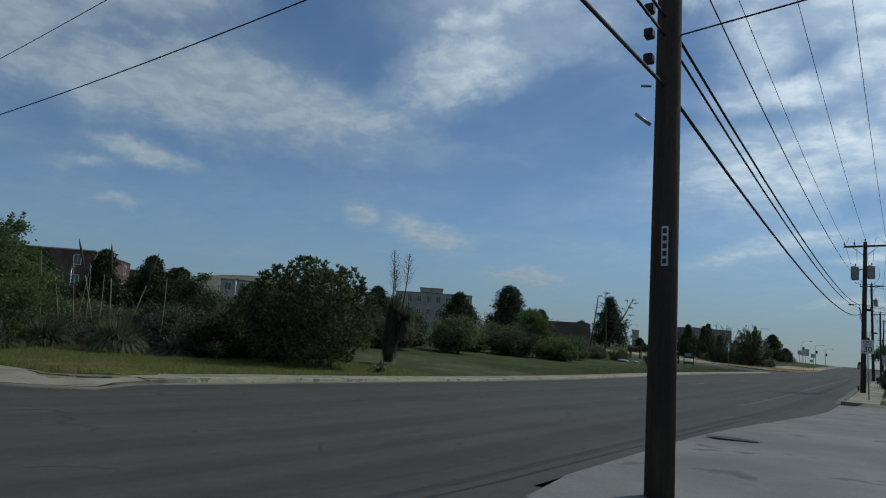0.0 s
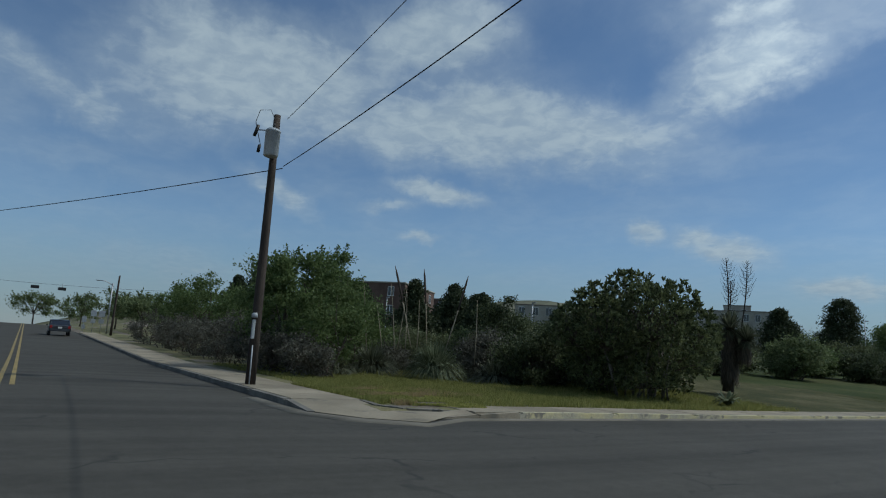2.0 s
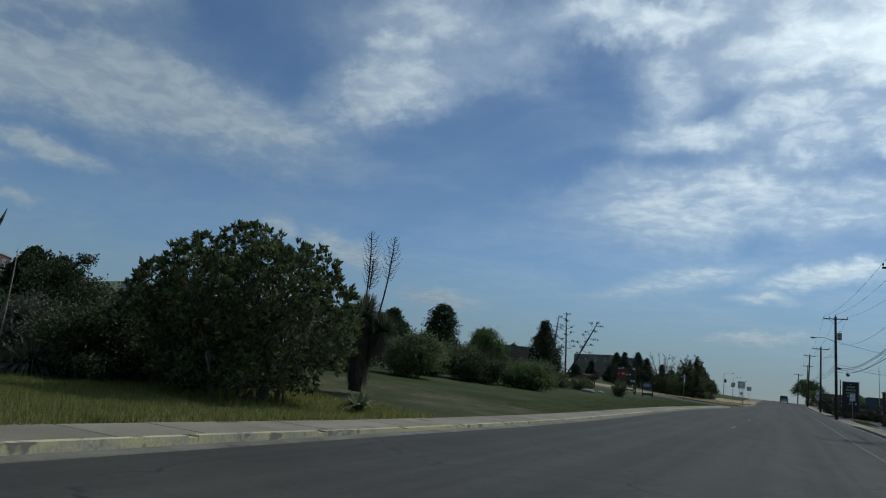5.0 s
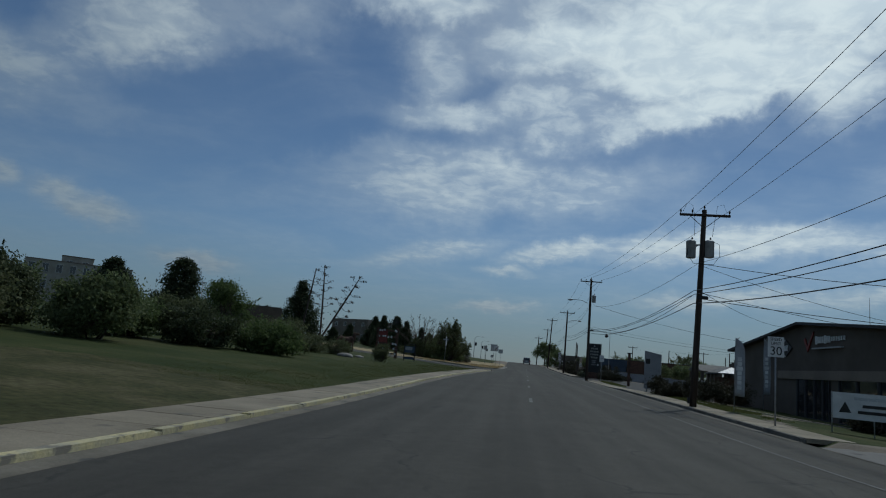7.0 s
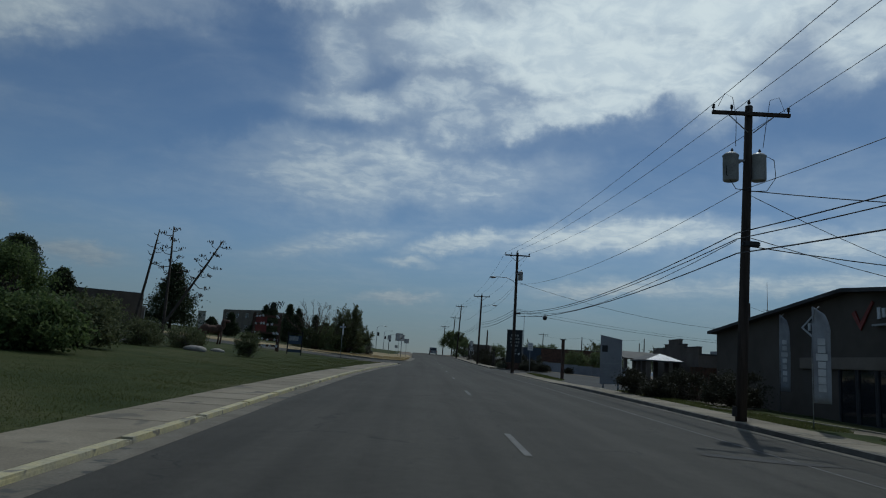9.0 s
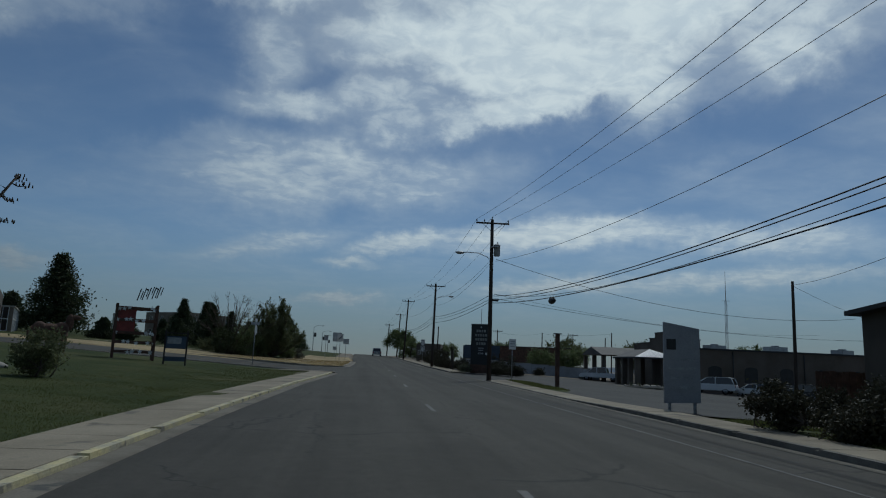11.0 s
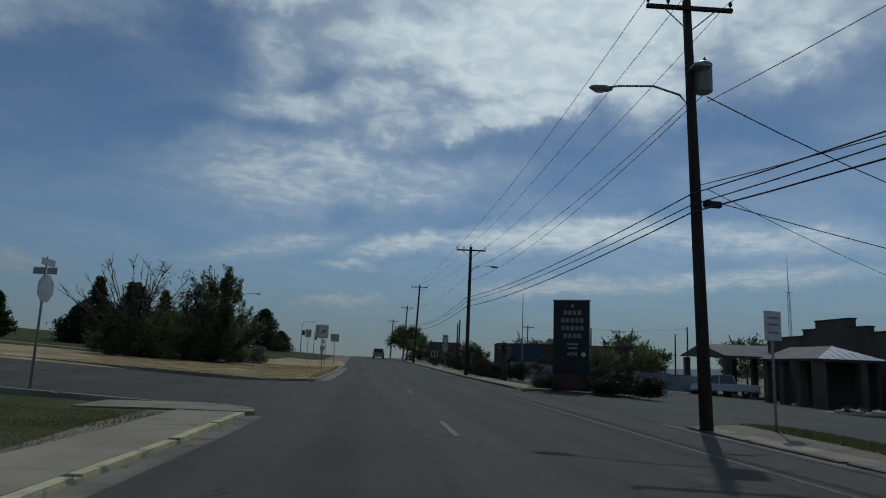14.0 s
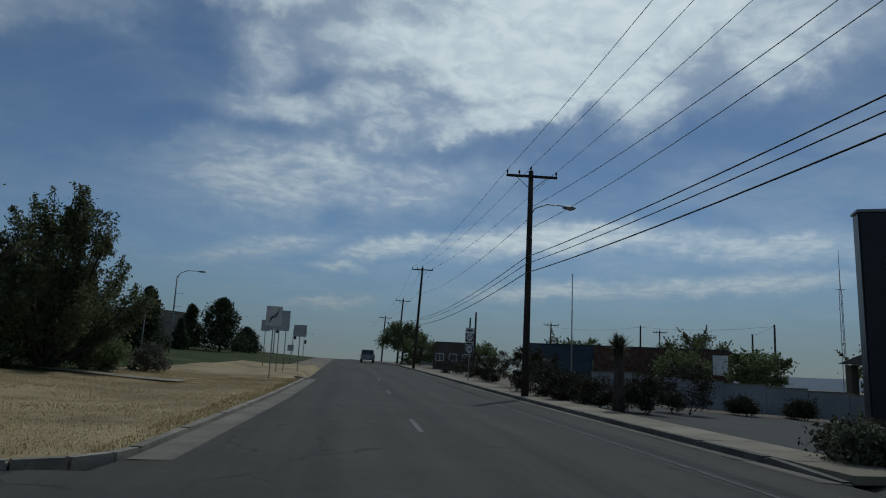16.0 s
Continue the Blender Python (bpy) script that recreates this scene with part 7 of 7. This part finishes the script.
for z in (2.82, 2.65, 2.45):
    part("print_bar", one_box((0, -.01, z), (.34, .008, .05)), "steel", pan[0])
sp, pan = sign_post("stop_sign", -9.7, 64.4, [(0, 3.30, .62, .18, "signback")], "street-name and stop sign seen from behind", 84, 3.45)
part("name_plate", one_box((0, .06, 3.08), (.012, .62, .18), .003), "signback", sp)
octo = [(.38 * math.cos(math.pi / 8 + k * math.pi / 4), 2.62 + .38 * math.sin(math.pi / 8 + k * math.pi / 4)) for k in range(8)]
part("stop_plate", prism(bmesh.new(), octo, "y", -.02, -.006), "signback", sp, "bare back of an octagonal plate")
sp, pan = sign_post("route_sign", 7.85, 117.5, [(0, 3.55, .62, .34, "signw"), (0, 3.05, .62, .62, "signw"), (0, 2.62, .62, .2, "signw"), (0, 2.2, .62, .62, "signw")], "stack of white route markers on a post", 0, 3.7)
for z, t in ((3.05, "67"), (2.2, "90")):
    part("marker_ground", one_box((0, -.008, z), (.58, .008, .58)), "ink", sp)
    part("shield", prism(bmesh.new(), [(-.2, .22), (0, .26), (.2, .22), (.24, 0), (.15, -.2), (0, -.26), (-.15, -.2), (-.24, 0)], "y", -.02, -.013, Matrix.Translation((0, 0, z))), "signw", sp)
    lettering(t, .3, "ink", sp, Matrix.Translation((0, -.024, z)) @ pose(0, 0, 0, 90, 0, 0))
for z in (3.55, 2.62):
    part("print_bar", one_box((0, -.01, z), (.45, .008, .1)), "ink", sp)
sp, pan = sign_post("arrow_sign", -4.5, 106.0, [(0, 3.15, .8, 1.0, "signw")], "white sign with two curved black arrows", 4, 3.6)
for s in (-1, 1):
    pts = [(-.22 * s, -.02, 2.8 if s > 0 else 3.5), (-.15 * s, -.02, 3.05 if s > 0 else 3.25), (.1 * s, -.02, 3.1), (.16 * s, -.02, 3.35 if s > 0 else 2.9)]
    part("arrow", one_tube(pts, .026, 6), "ink", pan[0])
sp, pan = sign_post("guide_sign", -5.2, 116.5, [(0, 3.35, 1.3, 1.35, "signback")], "large sign board seen from behind", 4, 3.9)
part("post", one_tube([(.45, .04, -.1), (.45, .04, 3.6)], .03, 8), "steel", sp)
sp, pan = sign_post("lane_sign", -3.85, 117, [(0, 2.75, .85, .78, "signback")], "square sign board seen from behind", 4, 3.1)
sp, pan = sign_post("lane_sign", -7.3, 127, [(0, 3.3, .7, .9, "signback")], "square sign board seen from behind", 4, 3.6)
sp, pan = sign_post("lane_sign", -6.2, 140, [(0, 1.6, .6, .6, "signback")], "small diamond sign seen from behind", 4, 1.9)
sp, pan = sign_post("lane_sign", -12.2, 111, [(-.15, 3.55, .26, .65, "signback"), (.15, 3.55, .26, .65, "signback")], "paired narrow plates on a post", 4, 3.9)


def street_lamp(x, y, top, reach, banner=True):
    z0 = land(x, y) - .05
    h = top - z0
    root = thing("street_lamp", x, y, z0, 0, "tall grey steel street lamp with a curved arm", "street lamp", "street lamps")
    part("post", one_tube([(0, 0, 0), (0, 0, h * .93)], [.10, .06], 10), "steel", root)
    arm = part("arm", one_tube([(0, 0, h * .9), (reach * .12, 0, h * .965), (reach * .45, 0, h * 1.0), (reach, 0, h * 1.0)], [.045, .04, .035, .03], 8), "steel", root)
    bm = bmesh.new()
    bmesh.ops.create_uvsphere(bm, u_segments=12, v_segments=7, radius=1, matrix=Matrix.Translation((reach + .25, 0, h - .02)) @ Matrix.Diagonal((.38, .15, .09, 1)))
    part("lamp_head", bm, "steel", arm)
    for z in (.72, .56):
        part("banner_rod", one_tube([(0, 0, h * z), (.75, 0, h * z)], .015, 5), "steel", root)
    if banner:
        part("banner", one_box((.42, 0, h * .64), (.6, .015, h * .15), .004), "ink", root, "dark cloth banner")
    return root


street_lamp(-17.2, 137.5, 10.5, 2.0, False)
for x, y, t in ((-13.6, 196, 10.3), (-13.0, 232, 10.4), (-12.6, 268, 10.4)):
    street_lamp(x, y, t, 2.2)
for x, y, top in ((-54.0, 89.0, 11.0), (-60, 20, 8.2), (-77, 8, 8.4)):
    o = thing("path_lamp", x, y, land(x, y) - .05, 0, "slim pale campus lamp post", "lamp post", "campus lamps")
    part("post", one_tube([(0, 0, 0), (0, 0, top - land(x, y))], .07, 8), "galv", o)
    part("lamp_box", one_box((.3, 0, top - land(x, y)), (.7, .25, .14), .03), "steel", o)

# side street furniture
for x, y, t in ((-74.3, -26.2, 7.4), (-54.5, -42.5, 5.6)):
    utility_pole(x, y, t, (.3, .1), False, r=.13, label="plain wooden utility pole beside the side street")
lp = thing("street_lamp", -79, -26.2, land(-79, -26), 0, "pale street lamp over the side street", "street lamp", "street lamps")
part("post", one_tube([(0, 0, 0), (0, 0, 5.8)], .08, 8), "galv", lp)
part("arm", one_tube([(0, 0, 5.6), (0, -.8, 6.0), (0, -1.8, 6.0)], .05, 6), "galv", lp)
for x, y, tp, w in ((-83, -27.4, 4.0, .6), (-84.5, -26.4, 4.0, .7), (-88, -28.0, 3.2, .5)):
    sign_post("small_sign", x, y, [(0, tp - 1.7, w, .7, "signback"), (0, tp - 2.6, w * .8, .5, "signback")], "grey-backed traffic sign beside the side street", 80, tp - 1.2)
curve_wire((-70, -48, 5.9), (-69.6, -22, 5.9), .35, .012, label="span wire carrying traffic signals")
for y in (-33.8, -31.5):
    ts = thing("traffic_signal", -69.7, y, 4.9, 0, "dark traffic signal hung over the side street", "traffic light", "traffic signals")
    part("housing", one_box((0, 0, .3), (.3, .7, .3), .03), "ink", ts)
    part("hanger", one_tube([(0, 0, .4), (0, 0, .78)], .02, 5), "steel", ts)
for x, y, h, w in ((-200, -46, 11, 5.5), (-150, -24.5, 7, 4), (-190, -24.5, 8, 5), (-160, -50, 8, 5), (-135, -33, 6, 4), (-150, -44, 6, 5), (-112, -22, 6.5, 4), (-100, -20.5, 6, 3.5), (-90, -21, 5.5, 3)):
    broadleaf("far_street_tree", x, y, h, (w, w, h * .45), "leaf_dark", 4000, .3, "dark leafy tree far along the side street", "tree", 1, -.7, group="far street trees", clump=.9, r0=.15, knots=34)

# ---- sculptures on the lawn ----
hz = land(-20, 56)
bm = bmesh.new()
for c, s in (((0, 0, 1.25), (.85, .33, .38)), ((.55, 0, 1.35), (.42, .3, .4)), ((-.6, 0, 1.3), (.42, .32, .42)), ((.95, 0, 1.75), (.22, .15, .5)), ((1.25, 0, 2.05), (.32, .12, .15))):
    bmesh.ops.create_uvsphere(bm, u_segments=14, v_segments=10, radius=1, matrix=Matrix.Translation(c) @ Matrix.Diagonal((*s, 1)))
for x, y in ((.65, .17), (.75, -.17), (-.7, .18), (-.62, -.18)):
    tube(bm, [(x, y, 1.2), (x + .06, y, .6), (x, y, 0)], [.13, .07, .08], 8)
tube(bm, [(-.95, 0, 1.45), (-1.15, 0, 1.1), (-1.12, 0, .6)], [.07, .08, .03], 6)
hs = part("horse_statue", bm, "rust")
hs.location, hs.rotation_euler = (-20.2, 56.2, hz - .02), (0, 0, radians(35))
tagged(hs, "dark metal horse statue on the lawn", "statue")
rz0 = land(-15.3, 56)
rs = thing("lawn_sculpture", -15.6, 56.5, rz0, 20, "dark red painted lattice sculpture with white stars", "sculpture")
for x in (-1.1, 1.1):
    for y in (-.5, .5):
        part("corner_post", one_box((x, y, 1.6), (.14, .14, 3.3), .01), "rust", rs)
for z in (.45, 1.0, 1.55, 2.3, 3.0):
    part("rail", one_box((0, -.5, z), (2.3, .08, .16), .01), "rust", rs)
    part("rail", one_box((0, .5, z), (2.3, .08, .16), .01), "rust", rs)
part("tower_panel", one_box((-.55, 0, 2.3), (1.0, .9, 1.6), .02), "red", rs)
star = [((.15 if k % 2 == 0 else .06) * math.sin(k * math.pi / 5), (.15 if k % 2 == 0 else .06) * math.cos(k * math.pi / 5)) for k in range(10)]
for k in range(26):
    x, z = rng.uniform(-1.1, 1.1), (.45, 1.0, 1.55, 2.3, 3.0)[k % 5] + rng.uniform(-.06, .06)
    part("white_star", prism(bmesh.new(), star, "y", -.02, 0, Matrix.Translation((x, -.545, z))), "signw", rs)
for k in range(5):
    bm = bmesh.new()
    m = pose(.1 + .27 * k, 0, 3.85 + .05 * k, 0, 14, 0)
    box(bm, (-.09, 0, 0), (.06, .05, .75), m)
    if k % 2:
        box(bm, (0, .001, .3), (.2, .05, .08), m)
    box(bm, (.06, 0, .12 * (k % 3)), (.05, .05, .5), m)
    part("letter_bar", bm, "ink", rs)
fs = thing("framed_notice", -12.6, 54.3, land(-12.6, 54.3), 16, "framed notice board on two dark posts", "notice board")
for x in (-.58, .58):
    part("post", one_box((x, 0, .95), (.09, .09, 2.0), .01), "ink", fs)
part("board", one_box((0, 0, 1.25), (1.07, .05, .7), .005), "blue", fs, "blue and white printed panel")
part("print_patch", one_box((-.1, -.03, 1.35), (.75, .012, .36)), "steel", fs)
part("lower_board", one_box((0, 0, .32), (1.07, .05, .26), .005), "blue", fs)
part("top_rail", one_box((0, 0, 1.78), (1.3, .12, .06), .01), "ink", fs)


# ---- vehicles ----
def car(x, y, turn, kind, paint, label, group="", z=None):
    z0 = land(x, y) - .11 if z is None else z
    root = thing("car", x, y, z0, turn, label, "car", group)
    if kind == "suv":
        L, W, H = 4.9, 1.92, 1.75
        side = [(-2.44, .4), (-2.46, .95), (-2.32, 1.08), (1.2, 1.08), (2.2, .98), (2.44, .78), (2.42, .4)]
        top = [(-2.34, 1.07), (-2.1, 1.66), (-1.7, 1.74), (.1, 1.72), (.45, 1.64), (1.3, 1.07)]
    elif kind == "pickup":
        L, W, H = 5.6, 1.95, 1.85
        side = [(-2.78, .5), (-2.8, 1.1), (.2, 1.12), (1.6, 1.12), (2.5, 1.05), (2.78, .85), (2.76, .5)]
        top = [(-.95, 1.11), (-.75, 1.78), (-.4, 1.84), (.7, 1.82), (1.0, 1.74), (1.75, 1.11)]
    else:
        L, W, H = 4.6, 1.78, 1.42
        side = [(-2.26, .38), (-2.3, .82), (-2.15, .96), (-1.2, .99), (1.0, .93), (1.95, .82), (2.26, .66), (2.26, .38)]
        top = [(-1.75, .97), (-1.05, 1.37), (-.6, 1.42), (.3, 1.4), (.6, 1.34), (1.35, .92)]
    bm = bmesh.new()
    prism(bm, side, "y", -W / 2, W / 2)
    bmesh.ops.bevel(bm, geom=bm.edges[:], offset=.06, segments=2, affect="EDGES", clamp_overlap=True)
    body = part("body", bm, paint, root)
    bm = bmesh.new()
    lo, hi = W / 2 - .06, W / 2 - .22
    zmin, zmax = min(p[1] for p in top), max(p[1] for p in top)
    w = lambda z: lo + (hi - lo) * (z - zmin) / (zmax - zmin)
    a = [bm.verts.new((px, -w(pz), pz)) for px, pz in top]
    b = [bm.verts.new((px, w(pz), pz)) for px, pz in top]
    bm.faces.new(a)
    bm.faces.new(b[::-1])
    for i in range(len(a)):
        j = (i + 1) % len(a)
        bm.faces.new((a[j], a[i], b[i], b[j]))
    bmesh.ops.recalc_face_normals(bm, faces=bm.faces[:])
    cab = part("cabin", bm, "carglass", root, "dark tinted windows")
    rf = bmesh.new()
    roof = [p for p in top if p[1] > zmax - .12]
    prism(rf, [(p[0], p[1] + .005) for p in roof] + [(p[0], p[1] + .05) for p in roof[::-1]], "y", -hi - .03, hi + .03)
    part("roof", rf, paint, root)
    for i in ((0, 1), (-1, -2)):
        for s in (-1, 1):
            p, q = top[i[0]], top[i[1]]
            part("roof_pillar", one_tube([(p[0], s * (w(p[1]) - .02), p[1]), (q[0], s * (w(q[1]) - .0), q[1])], .05, 6), paint, root)
    m = (top[0][0] + top[-1][0]) / 2
    for s in (-1, 1):
        part("roof_pillar", one_box((m, s * (lo + hi) / 2, (zmin + zmax) / 2), (.09, .17, zmax - zmin)), paint, root)
    for wx in (-L * .31, L * .31):
        for s in (-1, 1):
            r = .36 if kind != "sedan" else .32
            wh = part("wheel", lathe(bmesh.new(), [(r * .7, -.1), (r, -.09), (r, .09), (r * .7, .1)], 20), "rubber", root)
            wh.matrix_local = Matrix.Translation((wx, s * (W / 2 - .1), r)) @ pose(0, 0, 0, 90, 0, 0)
            rim = part("rim", lathe(bmesh.new(), [(r * .62, -.112), (r * .2, -.116), (r * .2, .116), (r * .62, .112)], 14), "galv", wh)
    for s in (-1, 1):
        part("tail_lamp", one_box((-L / 2 + .03, s * (W / 2 - .16), .88 if kind != "sedan" else .78), (.1, .2, .26), .02), "tail", root)
        part("headlamp", one_box((L / 2 - .08, s * (W / 2 - .26), .74 if kind != "sedan" else .64), (.14, .36, .15), .02), "lens", root)
        part("mirror", one_box((.95, s * (W / 2 + .08), 1.02 if kind != "sedan" else .95), (.12, .18, .12), .03), paint, root)
    part("bumper", one_box((-L / 2 + .0, 0, .5), (.14, W - .15, .2), .04), paint if kind == "sedan" else "steel", root)
    part("bumper", one_box((L / 2 - .02, 0, .48), (.14, W - .15, .2), .04), paint if kind == "sedan" else "steel", root)
    part("number_plate", one_box((-L / 2 - .03, 0, .72), (.02, .32, .15)), "signw", root)
    return root


car(35.2, 81.8, 138, "suv", "carw", "white estate car parked beside the bank", "parked cars")
car(39.4, 80.6, 138, "sedan", "carw", "white saloon car parked beside the bank", "parked cars")
car(43.4, 79.4, 138, "suv", "card", "dark car parked beside the bank", "parked cars")
car(30.5, 101.8, 150, "pickup", "carw", "white pickup parked by the lot wall", "parked cars")
car(2.6, 172, 90, "pickup", "cars", "silver pickup far ahead on the road", z=road_z(172) + .04)
car(-66.5, -31.4, 180, "sedan", "card", "dark saloon on the side street", z=side_road_z(-66.5) + .03)
